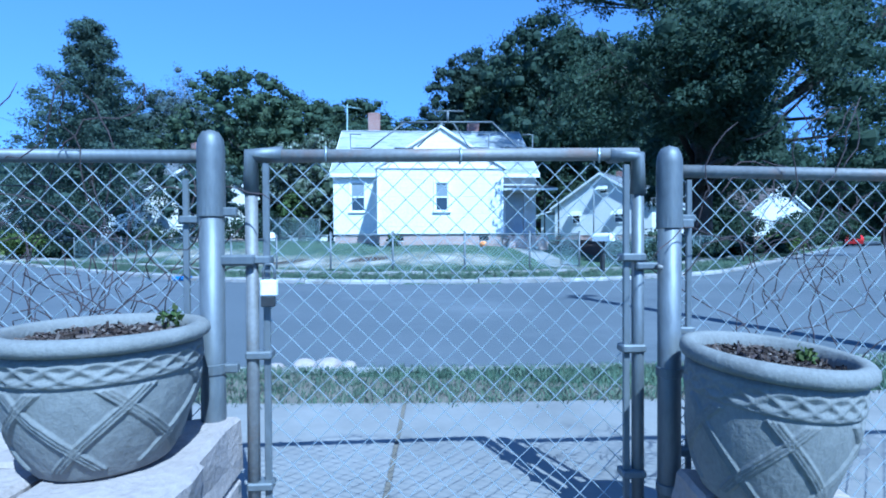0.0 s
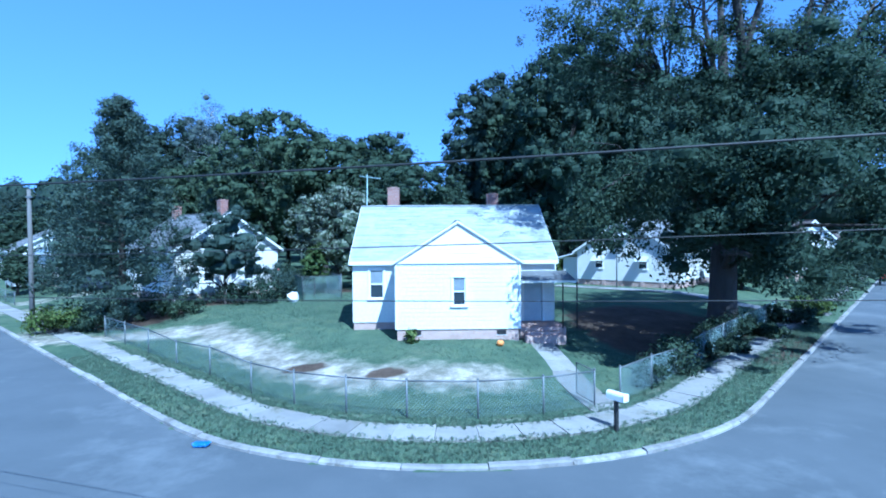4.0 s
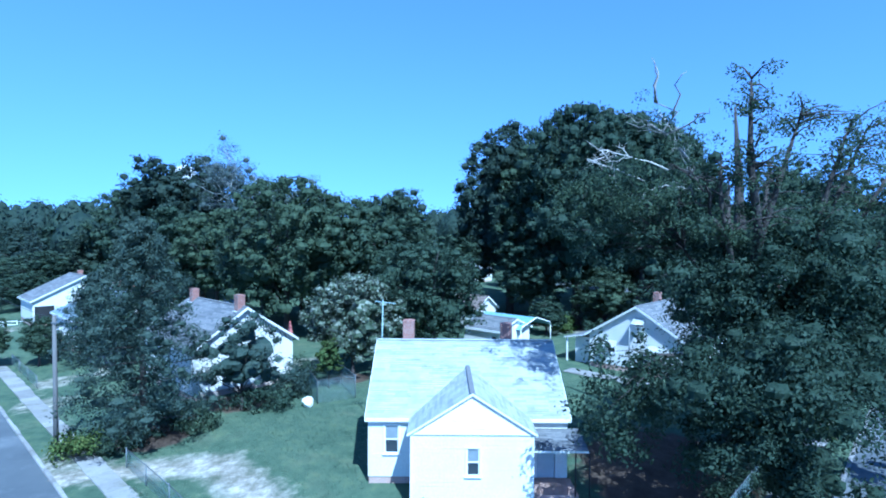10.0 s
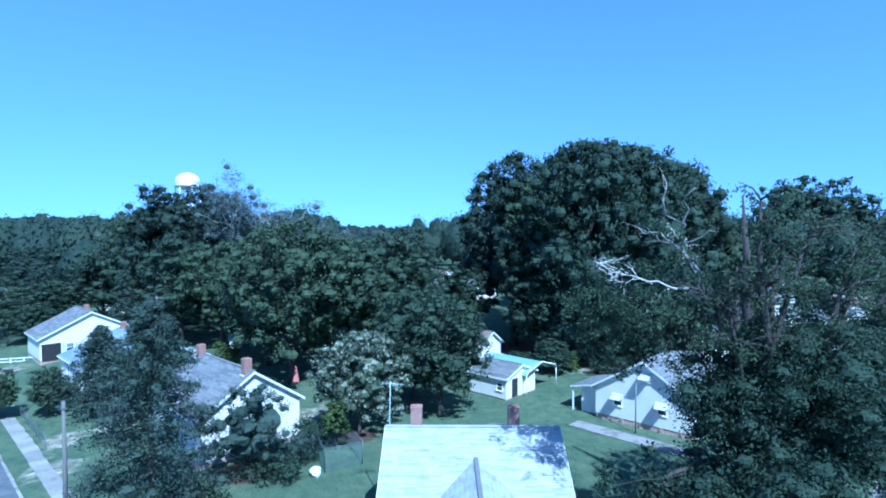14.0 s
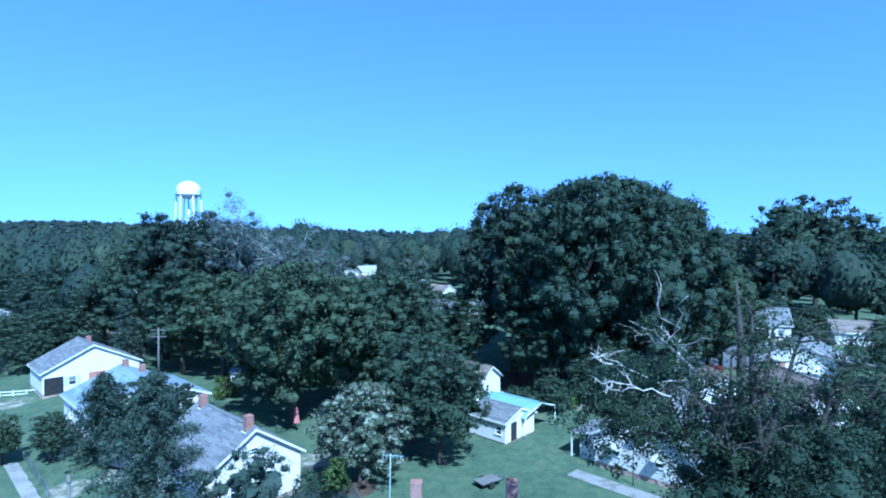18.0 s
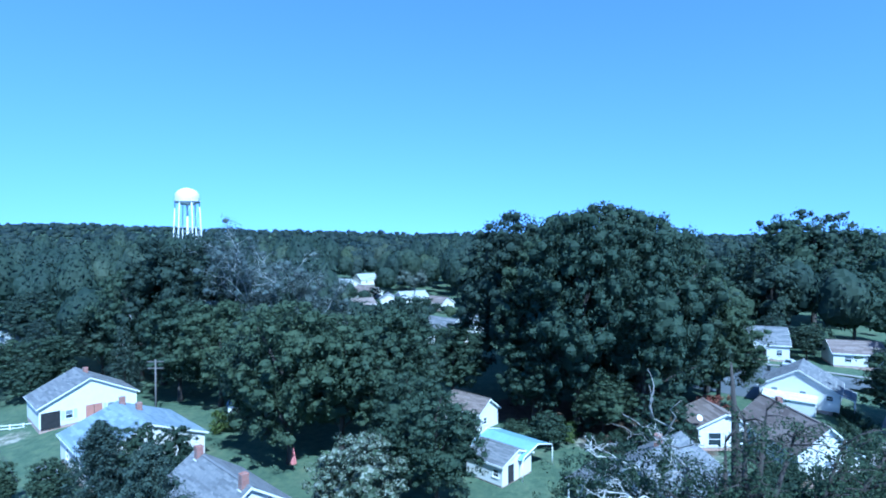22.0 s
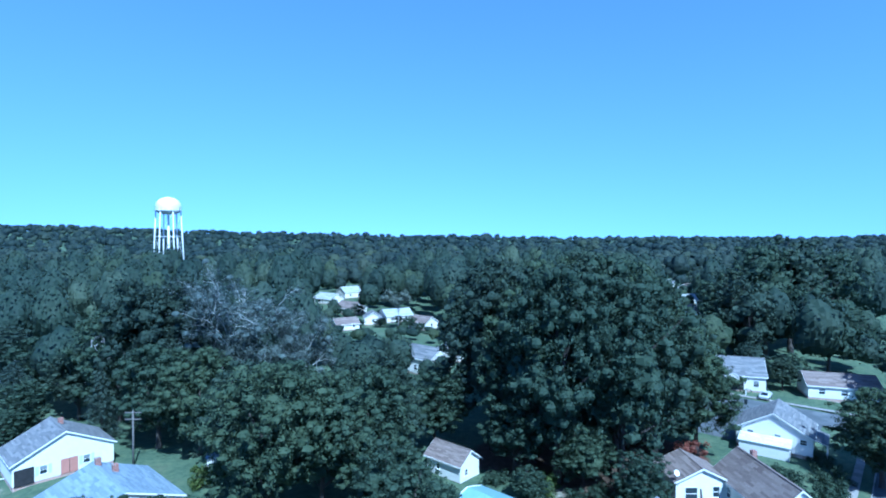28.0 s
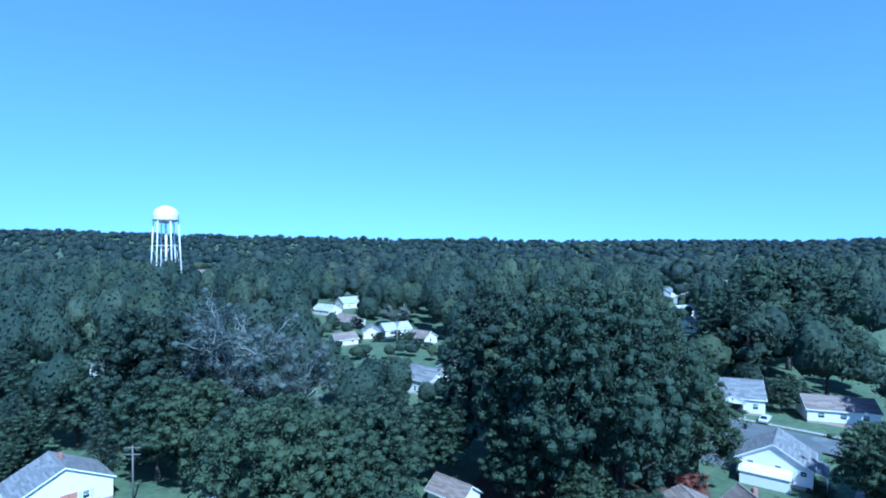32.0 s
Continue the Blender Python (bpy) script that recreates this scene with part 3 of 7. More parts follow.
def window(parent, m, t, z, w, h, shade=0.0, awning=False, label=""):
    """A double-hung window centred at t with its sill at z, in the plane of its wall."""
    x0, x1, z1 = t - w / 2, t + w / 2, z + h
    bm = bmesh.new()
    f = 0.09
    for lo, hi in (((x0 - f, -0.05, z - 0.02), (x0, 0.06, z1 + f)), ((x1, -0.05, z - 0.02), (x1 + f, 0.06, z1 + f)), ((x0, -0.05, z1), (x1, 0.06, z1 + f))):
        box(bm, lo, hi, 0.006, m)
    win = part("window", bm, M_TRIM, parent, label)
    bm = bmesh.new()
    box(bm, (x0 - f - 0.04, -0.10, z - 0.07), (x1 + f + 0.04, 0.06, z), 0.008, m)
    part("sill", bm, M_TRIM, win)
    bm = bmesh.new()
    for lo, hi in (((x0, -0.005, z), (x0 + 0.04, 0.05, z1)), ((x1 - 0.04, -0.005, z), (x1, 0.05, z1)), ((x0, -0.012, z + h / 2 - 0.03), (x1, 0.05, z + h / 2 + 0.03)),
                   ((x0, -0.005, z1 - 0.04), (x1, 0.05, z1)), ((x0, -0.005, z), (x1, 0.05, z + 0.05))):
        box(bm, lo, hi, 0.0, m)
    part("sash", bm, M_TRIM, win)
    for a, b in ((z + 0.03, z + h / 2), (z + h / 2, z1 - 0.02)):
        bm = bmesh.new()
        box(bm, (x0 + 0.02, 0.03, a), (x1 - 0.02, 0.04, b), 0, m)
        part("pane", bm, M_GLASS, win)
    if shade:
        bm = bmesh.new()
        box(bm, (x0 + 0.05, 0.018, z1 - shade * h), (x1 - 0.05, 0.026, z1 - 0.04), 0, m)
        part("blind", bm, M_BLIND, win, "pale blind half drawn behind the glass")
    if awning:
        bm = bmesh.new()
        vs = [bm.verts.new(m @ Vector(c)) for c in ((x0 - .15, -.03, z1 + .2), (x1 + .15, -.03, z1 + .2), (x1 + .15, -.75, z1 - .25), (x0 - .15, -.75, z1 - .25))]
        bm.faces.new(vs)
        for a, b in ((0, 3), (1, 2)):
            c = bm.verts.new(m @ Vector(((x0 - .15) if a == 0 else (x1 + .15), -.03, z1 - .25)))
            bm.faces.new((vs[a], vs[b], c))
        bmesh.ops.solidify(bm, geom=list(bm.faces), thickness=0.02)
        part("awning", bm, M_TRIM, win, "white metal window awning")
    return win


def slope(parent, a, b, c, d, material, tab=0.9, course=0.16, thick=0.12, name="roof"):
    """A roof slope: a to b along the eave, d to c along the ridge; shingles in lapped courses."""
    a, b, c, d = (Vector(p) for p in (a, b, c, d))
    n = (b - a).cross(d - a).normalized()
    if n.z < 0:
        n = -n
    verts = [a, b, c, d] + [p - n * thick for p in (a, b, c, d)]
    deck = raw(name, verts, [(0, 1, 2, 3), (7, 6, 5, 4), (0, 4, 5, 1), (1, 5, 6, 2), (2, 6, 7, 3), (3, 7, 4, 0)], M_TRIM, parent)
    length = (d - a).length
    rows = max(2, int(length / course))
    rr = random.Random(int(abs(a.x * 31 + a.y * 17) * 10))
    out = []
    for i in range(rows):
        f0, f1 = i / rows, (i + 1.0) / rows
        l0, r0, l1, r1 = a.lerp(d, f0), b.lerp(c, f0), a.lerp(d, f1), b.lerp(c, f1)
        w = (r0 - l0).length
        k = max(1, int(w / tab))
        cuts = sorted({0.0, 1.0} | {min(max((j + rr.uniform(-.35, .35) + (i % 2) * .5) / k, 0), 1) for j in range(1, k)})
        for u0, u1 in zip(cuts, cuts[1:]):
            lift0, lift1 = 0.014 + rr.uniform(0, .004), 0.006
            p0, p1, p2, p3 = l0.lerp(r0, u0), l0.lerp(r0, u1), l1.lerp(r1, u1), l1.lerp(r1, u0)
            out.append((p0 + n * lift0, p1 + n * lift0, p2 + n * lift1, p3 + n * lift1))
            out.append((p0 + n * .001, p1 + n * .001, p1 + n * lift0, p0 + n * lift0))
    tagged(quads("shingles", [[tuple(p) for p in q] for q in out], material, deck), kind="stuff")
    return deck


def chimney(parent, x, y, z0, z1, w=0.62, d=0.62):
    bm = bmesh.new()
    box(bm, (x - w / 2, y - d / 2, z0), (x + w / 2, y + d / 2, z1 - 0.12), 0.01)
    ch = part("chimney", bm, M_BRICK, parent, "red brick chimney")
    bm = bmesh.new()
    box(bm, (x - w / 2 - 0.012, y - d / 2 - 0.012, z1 - 0.12), (x + w / 2 + 0.012, y + d / 2 + 0.012, z1 - 0.01), 0.01)
    box(bm, (x - w / 2 + 0.12, y - d / 2 + 0.12, z1 - 0.03), (x + w / 2 - 0.12, y + d / 2 - 0.12, z1 + 0.04), 0.01)
    part("chimney_cap", bm, M_BRICK, ch)
    bm = bmesh.new()
    box(bm, (x - w / 2 - 0.06, y - d / 2 - 0.12, z0 + 0.1), (x + w / 2 + 0.06, y + d / 2 + 0.12, z0 + 0.3), 0.01)
    part("flashing", bm, M_TRIM, ch)


SIDE = {"front": (0, -1), "back": (180, 1), "left": (270, -1), "right": (90, 1)}


def plain_house(name, label, x, y, z, deg, L, W, eave, ridge, roof, walls=None, wins=(), chims=(), found=0.45, over=0.35, category="house", course=0.19, tab=0.9, rcourse=0.2, door=None):
    """A gabled house: ridge along its own x, L long and W deep. wins: (side, t, sill, w, h, shade, awning)."""
    walls = walls or M_WHITE
    h = empty(name, pose(x, y, z, 0, 0, deg))
    tagged(h, label, category)
    frames_ = {"front": pose(0, -W / 2, 0), "back": pose(0, W / 2, 0, 0, 0, 180), "left": pose(-L / 2, 0, 0, 0, 0, 270), "right": pose(L / 2, 0, 0, 0, 0, 90)}
    for side, m in frames_.items():
        gable = side in ("left", "right")
        ops = [(t - w / 2, t + w / 2, s, s + hh) for sd, t, s, w, hh, *_ in wins if sd == side]
        if door and door[0] == side:
            ops.append((door[1] - 0.48, door[1] + 0.48, found, found + 2.05))
        wall("wall", h, m, (W if gable else L - 0.28), eave, ops, walls, ridge - eave if gable else 0, course, z0=found)
    bm = bmesh.new()
    box(bm, (-L / 2 + 0.04, -W / 2 + 0.04, -0.5), (L / 2 - 0.04, W / 2 - 0.04, found), 0)
    part("foundation", bm, M_FOUND, h)
    for sd, t, s, w, hh, sh, aw in wins:
        window(h, frames_[sd], t, s, w, hh, sh, aw)
    if door:
        bm = bmesh.new()
        box(bm, (door[1] - 0.46, 0.02, found), (door[1] + 0.46, 0.07, found + 2.03), 0.01, frames_[door[0]])
        d = part("door", bm, M_DOOR, h)
        bm = bmesh.new()
        for lo, hi in (((door[1] - 0.58, -0.04, found), (door[1] - 0.48, 0.05, found + 2.15)), ((door[1] + 0.48, -0.04, found), (door[1] + 0.58, 0.05, found + 2.15)), ((door[1] - 0.48, -0.04, found + 2.05), (door[1] + 0.48, 0.05, found + 2.15))):
            box(bm, lo, hi, 0, frames_[door[0]])
        part("door_frame", bm, M_TRIM, d)
    rise = (ridge - eave) / (W / 2)
    ex, ey, ez = L / 2 + over, W / 2 + over, eave - over * rise + 0.13
    rz = ridge + 0.13
    for sy in (-1, 1):
        slope(h, (-ex, sy * ey, ez), (ex, sy * ey, ez), (ex, 0, rz), (-ex, 0, rz), roof, tab, rcourse)
        bm = bmesh.new()
        box(bm, (-ex, sy * ey - 0.02, ez - 0.20), (ex, sy * ey + 0.02, ez - 0.02), 0.004)
        part("fascia", bm, M_TRIM, h)
        for sx in (-1, 1):
            p0, p1 = Vector((sx * ex, sy * ey, ez)), Vector((sx * ex, 0, rz))
            vs = [p0, p1, p1 - Vector((0, 0, .2)), p0 - Vector((0, 0, .2))]
            o = Vector((sx * 0.03, 0, 0))
            raw("rake_board", vs + [v + o for v in vs], [(0, 1, 2, 3), (7, 6, 5, 4), (0, 4, 5, 1), (2, 6, 7, 3), (1, 5, 6, 2), (0, 3, 7, 4)], M_TRIM, h)
    bm = bmesh.new()
    box(bm, (-ex, -0.14, rz - 0.03), (ex, 0.14, rz + 0.035), 0.02)
    part("ridge_cap", bm, roof, h)
    for cx, cy, cz in chims:
        chimney(h, cx, cy, ridge - 0.4 - abs(cy) * rise, cz)
    return h


# the corner house inside the bend
HZ = 0.95
house = empty("corner_house", pose(1.25, 31.0, HZ))
tagged(house, "small white clapboard house with pale shingle roof and front gable", "house")
EAVE, RIDGE, FND = 3.32, 6.15, 0.30
HL, HW = 9.9, 9.2
f_front, f_back = pose(0, -HW / 2, 0), pose(0, HW / 2, 0, 0, 0, 180)
f_left, f_right = pose(-HL / 2, 0, 0, 0, 0, 270), pose(HL / 2, 0, 0, 0, 0, 90)
LW = (-3.78, 1.47, 0.67, 1.40)
wall("wall", house, f_front, HL - 0.28, EAVE, [(LW[0] - LW[2] / 2, LW[0] + LW[2] / 2, LW[1], LW[1] + LW[3]), (3.45, 4.35, FND, FND + 2.05)], M_WHITE, boards=True, z0=FND)
wall("wall", house, f_back, HL - 0.28, EAVE, [], M_WHITE, boards=True, z0=FND)
wall("wall", house, f_left, HW, EAVE, [], M_WHITE, RIDGE - EAVE, boards=True, z0=FND)
wall("wall", house, f_right, HW, EAVE, [], M_WHITE, RIDGE - EAVE, boards=True, z0=FND)
boxed("foundation", (-HL / 2 + .04, -HW / 2 + .04, -.6), (HL / 2 - .04, HW / 2 - .04, FND), M_FOUND, house)
window(house, f_front, *LW, 0.48)
# front wing
WX, WW, WY = 0.105, 5.55, -6.85
WE, WR = 3.30, 5.05
f_wing = pose(WX, WY, 0)
WWIN = (0.05, 1.36, 0.56, 1.26)
wall("wall", house, f_wing, WW, WE, [(WWIN[0] - WWIN[2] / 2, WWIN[0] + WWIN[2] / 2, WWIN[1], WWIN[1] + WWIN[3])], M_WHITE, boards=True, z0=FND)
wall("gable", house, pose(WX, WY - 0.03, 0), WW + 0.1, WE + 0.02, [], M_CREAM, WR - WE, boards=True, z0=WE)
boxed("gable_trim", (WX - WW / 2 - .06, WY - .07, WE - .05), (WX + WW / 2 + .06, WY - .01, WE + .03), M_TRIM, house, 0.006)
for sx in (-1, 1):
    wall("wall", house, pose(WX + sx * WW / 2, (WY - HW / 2) / 2, 0, 0, 0, 90 * sx), HW / 2 * -1 - WY - 0.14, WE, [], M_WHITE, boards=True, z0=FND)
    boxed("corner_board", (WX + sx * WW / 2 - .05, WY - .045, FND), (WX + sx * WW / 2 + .05, WY + .02, WE - .05), M_TRIM, house, 0.005)
boxed("foundation", (WX - WW / 2 + .04, WY + .04, -.6), (WX + WW / 2 - .04, -HW / 2 + .03, FND), M_FOUND, house)
window(house, f_wing, *WWIN, 0.5)
for tx, s in ((-1.85, 0.36), (1.95, 0.42)):
    v = boxed("crawl_vent", (WX + tx - s / 2, WY + .02, .03), (WX + tx + s / 2, WY + .045, .24), M_DARK, house, label="dark crawl-space vent in a white frame")
    boxed("vent_frame", (WX + tx - s / 2 - .03, WY + .028, .0), (WX + tx + s / 2 + .03, WY + .05, .03), M_TRIM, v)
rise = (RIDGE - EAVE) / (HW / 2)
ov = 0.22
ez, rz, ex = EAVE - ov * rise + .13, RIDGE + .13, HL / 2 + .13
for sy in (-1, 1):
    slope(house, (-ex, sy * (HW / 2 + ov), ez), (ex, sy * (HW / 2 + ov), ez), (ex, 0, rz), (-ex, 0, rz), M_ROOFW, 0.75, 0.145)
    boxed("fascia", (-ex, sy * (HW / 2 + ov) - .02, ez - .2), (ex, sy * (HW / 2 + ov) + .02, ez - .02), M_TRIM, house)
    for sx in (-1, 1):
        p0, p1 = Vector((sx * ex, sy * (HW / 2 + ov), ez)), Vector((sx * ex, 0, rz))
        vs = [p0, p1, p1 - Vector((0, 0, .2)), p0 - Vector((0, 0, .2))]
        raw("rake_board", vs + [v + Vector((sx * .03, 0, 0)) for v in vs], [(0, 1, 2, 3), (7, 6, 5, 4), (0, 4, 5, 1), (2, 6, 7, 3), (1, 5, 6, 2), (0, 3, 7, 4)], M_TRIM, house)
boxed("ridge_cap", (-ex, -.14, rz - .03), (ex, .14, rz + .035), M_ROOFW, house, 0.02)
wrise = (WR - WE) / (WW / 2)
wo = 0.20
wez, wrz = WE - wo * wrise + .12, WR + .12
yb = -(RIDGE - WR) / rise          # where the wing's ridge meets the main slope
yv = -HW / 2 + (wez - EAVE) / rise
for sx in (-1, 1):
    slope(house, (WX + sx * (WW / 2 + wo), WY - .12, wez), (WX + sx * (WW / 2 + wo), yv - .05, wez), (WX, yb + .1, wrz), (WX, WY - .12, wrz), M_ROOFW, 0.75, 0.145, name="wing_roof")
    p0, p1 = Vector((WX + sx * (WW / 2 + wo), WY - .12, wez)), Vector((WX, WY - .12, wrz))
    vs = [p0, p1, p1 - Vector((0, 0, .1)), p0 - Vector((0, 0, .1))]
    raw("rake_board", vs + [v - Vector((0, .03, 0)) for v in vs], [(0, 1, 2, 3), (7, 6, 5, 4), (0, 4, 5, 1), (2, 6, 7, 3), (1, 5, 6, 2), (0, 3, 7, 4)], M_TRIM, house)
boxed("ridge_cap", (WX - .12, WY - .12, wrz - .03), (WX + .12, yb + .1, wrz + .03), M_ROOFG, house, 0.02)
chimney(house, -3.28, .35, 5.7, 7.36, .66, .62)
chimney(house, 2.55, 1.3, 5.2, 7.05, .66, .62)
# porch in the corner of wing and house
dr = boxed("door", (3.47, -HW / 2 + .03, FND), (4.33, -HW / 2 + .08, FND + 2.03), M_SHADE, house, label="grey front door in the shade of the porch")
boxed("door_frame", (3.36, -HW / 2 - .03, FND), (3.45, -HW / 2 + .04, FND + 2.15), M_TRIM, dr)
boxed("door_frame", (4.35, -HW / 2 - .03, FND), (4.44, -HW / 2 + .04, FND + 2.15), M_TRIM, dr)
boxed("porch_floor", (2.95, WY + .5, -.4), (5.1, -HW / 2, FND - .04), M_FOUND, house, 0.01)
boxed("porch_step", (3.2, WY + .1, -.4), (4.8, WY + .5, .12), M_FOUND, house, 0.01)
boxed("porch_step", (3.1, WY - .3, -.4), (4.9, WY + .1, -.02), M_FOUND, house, 0.01)
slope(house, (2.9, WY + .25, 2.42), (5.5, WY + .25, 2.42), (5.5, -HW / 2 + .02, 2.75), (2.9, -HW / 2 + .02, 2.75), M_ROOFG, .75, .15, .1, "porch_roof")
for px in (4.95, 5.6):
    tubes("porch_post", [([(px, WY + .5, FND - .1), (px, WY + .5, 2.35)], .035)], M_BLACK, house, 6)
tubes("porch_rail", [([(3.0, WY + .55, 1.15), (3.0, -HW / 2, 1.15)], .025)], M_TRIM, house, 6)
# loose things by the corner house
ball = bmesh.new()
bmesh.ops.create_icosphere(ball, subdivisions=3, radius=.16)
for v in ball.verts:
    a = math.atan2(v.co.y, v.co.x)
    v.co *= 1 + .05 * math.cos(a * 8)
    v.co.z *= .82
M_ORANGE = surface("orange_pumpkin", (.62, .22, .05), (.75, .32, .08), 8, .5)
pk = part("pumpkin", ball, M_ORANGE, smooth=True)
pk.location = (3.1, 23.0, ground_z(3.1, 23.0) + .13)
tagged(pk, "small orange pumpkin on the grass by the wall", "pumpkin")
tubes("stalk", [([(0, 0, .1), (.02, 0, .19)], .02)], M_BARK, pk)
aerial = tagged(empty("tv_aerial", pose(-3.9, 33.0, 3)), "thin metal television aerial behind the roof", "aerial")
tubes("mast", [([(0, 0, -2), (.15, 0, 6.3)], .034)], M_WIREG, aerial)
tubes("boom", [([(-.35, 0, 6.2), (.95, .2, 6.05)], .028)], M_WIREG, aerial)
for k in range(6):
    tubes("element", [([(-.3 + k * .22, -.5 + .05 * k, 6.19 - k * .025), (-.3 + k * .22, .5 - .05 * k, 6.21 - k * .025)], .018)], M_WIREG, aerial, 5)


# ---- neighbouring houses ----
def at(p, a=0.0, b=0.0):
    q = Vector((p[0], p[1], 0)) + U * a + V * b
    return q.x, q.y


x, y = at((-15.6, 42.1), 0, 5.4)
plain_house("gabled_house", "white clapboard house with grey roof behind tall trees", x, y, .95, VDEG, 10.4, 8.4, 3.75, 6.55, M_ROOFG,
            wins=[("left", 1.6, 1.3, .8, 1.4, .4, False), ("left", -1.6, 1.3, .8, 1.4, .4, False), ("left", 0, 4.5, .7, .5, 0, False), ("back", -2, 1.3, .8, 1.4, .4, False)],
            chims=[(-4.6, .2, 7.6), (4.2, .2, 7.5)])
x, y = at((17.2, 47.8), 5.6, 0)
h3 = plain_house("siding_house", "white lap-sided house with window awnings", x, y, 1.0, UDEG, 10.6, 9.2, 3.15, 6.0, M_ROOFG,
                 wins=[("left", 1.7, 1.55, .75, .95, .0, True), ("left", -2.4, 1.55, .75, .95, .0, True), ("left", .25, 4.25, .7, .55, 0, True)], chims=[(1.0, .6, 6.9)], course=.2)
slope(h3, (-4.9, 5.0, 2.95), (0.6, 5.0, 2.95), (0.6, 7.6, 2.35), (-4.9, 7.6, 2.35), M_ROOFG, .9, .2, name="porch_roof")
for px in (-4.7, .4):
    boxed("porch_post", (px - .06, 7.3, -.2), (px + .06, 7.42, 2.35), M_TRIM, h3)
boxed("back_room", (-4.4, 4.6, -.3), (-.4, 6.6, 2.5), M_WHITE, h3)
for k in range(5):
    boxed("pier", (-5.35, -3.6 + k * 1.8, -.3), (-5.0, -3.3 + k * 1.8, .42), M_FOUND, h3)
mast = tagged(empty("service_mast", pose(16.4, 47.0, 1)), "slim grey service mast beside the white house", "pole")
tubes("mast", [([(0, 0, -.3), (0, 0, 4.4)], .06)], M_GALV, mast)
tubes("meter_arm", [([(0, 0, 3.9), (.3, .2, 3.9)], .03)], M_GALV, mast)

# metal carport, small shed before it and the brown-roofed shed behind
cp = tagged(empty("carport", pose(7.7, 62.4, 1.0, 0, 0, VDEG - 180)), "open metal carport with light blue roof", "carport")
cl, cw = 7.4, 6.0
for sx in (-1, 1):
    vs = [(-cl / 2, sx * cw / 2, 2.2), (cl / 2, sx * cw / 2, 2.2), (cl / 2, sx * cw / 2 * .92, 2.5), (-cl / 2, sx * cw / 2 * .92, 2.5), (cl / 2, 0, 3.25), (-cl / 2, 0, 3.25)]
    ro = raw("roof_sheet", vs, [(0, 1, 2, 3), (3, 2, 4, 5)], M_BLUEMETAL, cp)
    md = ro.modifiers.new("thick", "SOLIDIFY")
    md.thickness = .04
    for k in range(11):
        xx = -cl / 2 + cl * k / 10
        tubes("roof_rib", [([(xx, sx * cw / 2 * .92, 2.53), (xx, 0, 3.28)], .02)], M_BLUEMETAL, ro, 4)
for sx in (-1, 1):
    for sy in (-1, 1):
        tubes("leg", [([(sx * cl / 2, sy * cw / 2, -.2), (sx * cl / 2, sy * cw / 2, 2.2)], .05)], M_TRIM, cp, 6)
    tubes("end_hoop", [([(sx * (cl / 2 + .02), -cw / 2, 2.2), (sx * (cl / 2 + .02), -cw / 2 * .92, 2.52), (sx * (cl / 2 + .02), 0, 3.27), (sx * (cl / 2 + .02), cw / 2 * .92, 2.52), (sx * (cl / 2 + .02), cw / 2, 2.2)], .07)], M_TRIM, cp, 6)
boxed("back_panel", (-cl / 2 - .02, -cw / 2, .0), (-cl / 2 + .02, cw / 2, 2.4), M_BLUEMETAL, cp)
x, y = at((7.6, 58.3), 0, 2.2)
shed = plain_house("garden_shed", "white garden shed with grey roof and black panel as open door", x, y, 1.0, VDEG - 180, 5.0, 5.4, 2.3, 3.3, M_ROOFG, found=.12, over=.25, category="shed", door=None,
                   wins=[("front", 1.6, .9, .7, .8, 0, False)])
# Solid black panel on the closed wall, painting the dark of an open door.
boxed("doorway", (2.44, -1.7, .12), (2.56, -.7, 2.05), M_DARK, shed)
x, y = at((6.1, 74.3), 0, 3.4)
plain_house("brown_shed", "white outbuilding with rusty brown roof", x, y, .9, VDEG - 180, 6.4, 4.2, 2.6, 4.1, M_ROOFB, found=.12, category="shed",
            wins=[("front", -1, 1.0, .7, .8, 0, False), ("right", -.8, .8, .7, .9, 0, False)])

# houses farther off
x, y = at((-51.9, 76.7), 0, 4.4)
hl = plain_house("broad_gable_house", "white broad-gabled house with recessed porch and red door", x, y, .9, VDEG, 8.6, 12.2, 3.4, 6.5, M_ROOFG, course=.22, rcourse=.3, tab=1.4,
                 wins=[("left", -2.6, 1.2, .9, 1.2, .4, False), ("left", 2.6, 1.2, .9, 1.2, .4, False)], chims=[(1.0, -.6, 7.1)])
gd = boxed("double_door", (-4.36, -1.5, .45), (-4.30, .6, 2.6), M_DOOR, hl, .01, "faded red double door")
boxed("door_rail", (-4.375, -.48, .5), (-4.362, -.42, 2.55), M_DARK, gd)
for ty in (-2.6, 2.6):
    for sy in (-.75, .75):
        boxed("shutter", (-4.345, ty + sy - .2, 1.15), (-4.315, ty + sy + .2, 2.45), M_SHADE, hl, .006, "pale grey window shutter")
# Black panel proud of the wall: the porch's shade painted, no recess cut.
boxed("porch_recess", (-4.42, 3.7, .35), (-4.30, 5.9, 2.6), M_DARK, hl)
bh_ = plain_house("blue_roof_house", "white house with blue-grey roof among shrubs", -37.8, 63.4, .9, VDEG - 180, 11.8, 12.2, 3.3, 5.7, M_ROOFBLUE, course=.22, rcourse=.3, tab=1.4,
            wins=[("right", 3.6, 1.2, .9, 1.3, .4, False), ("front", -2.5, 1.2, 1.0, 1.3, .4, False), ("front", 2.5, 1.2, 1.0, 1.3, .4, False)], chims=[(-4.8, .2, 6.7), (-2.4, 1.4, 6.2)])
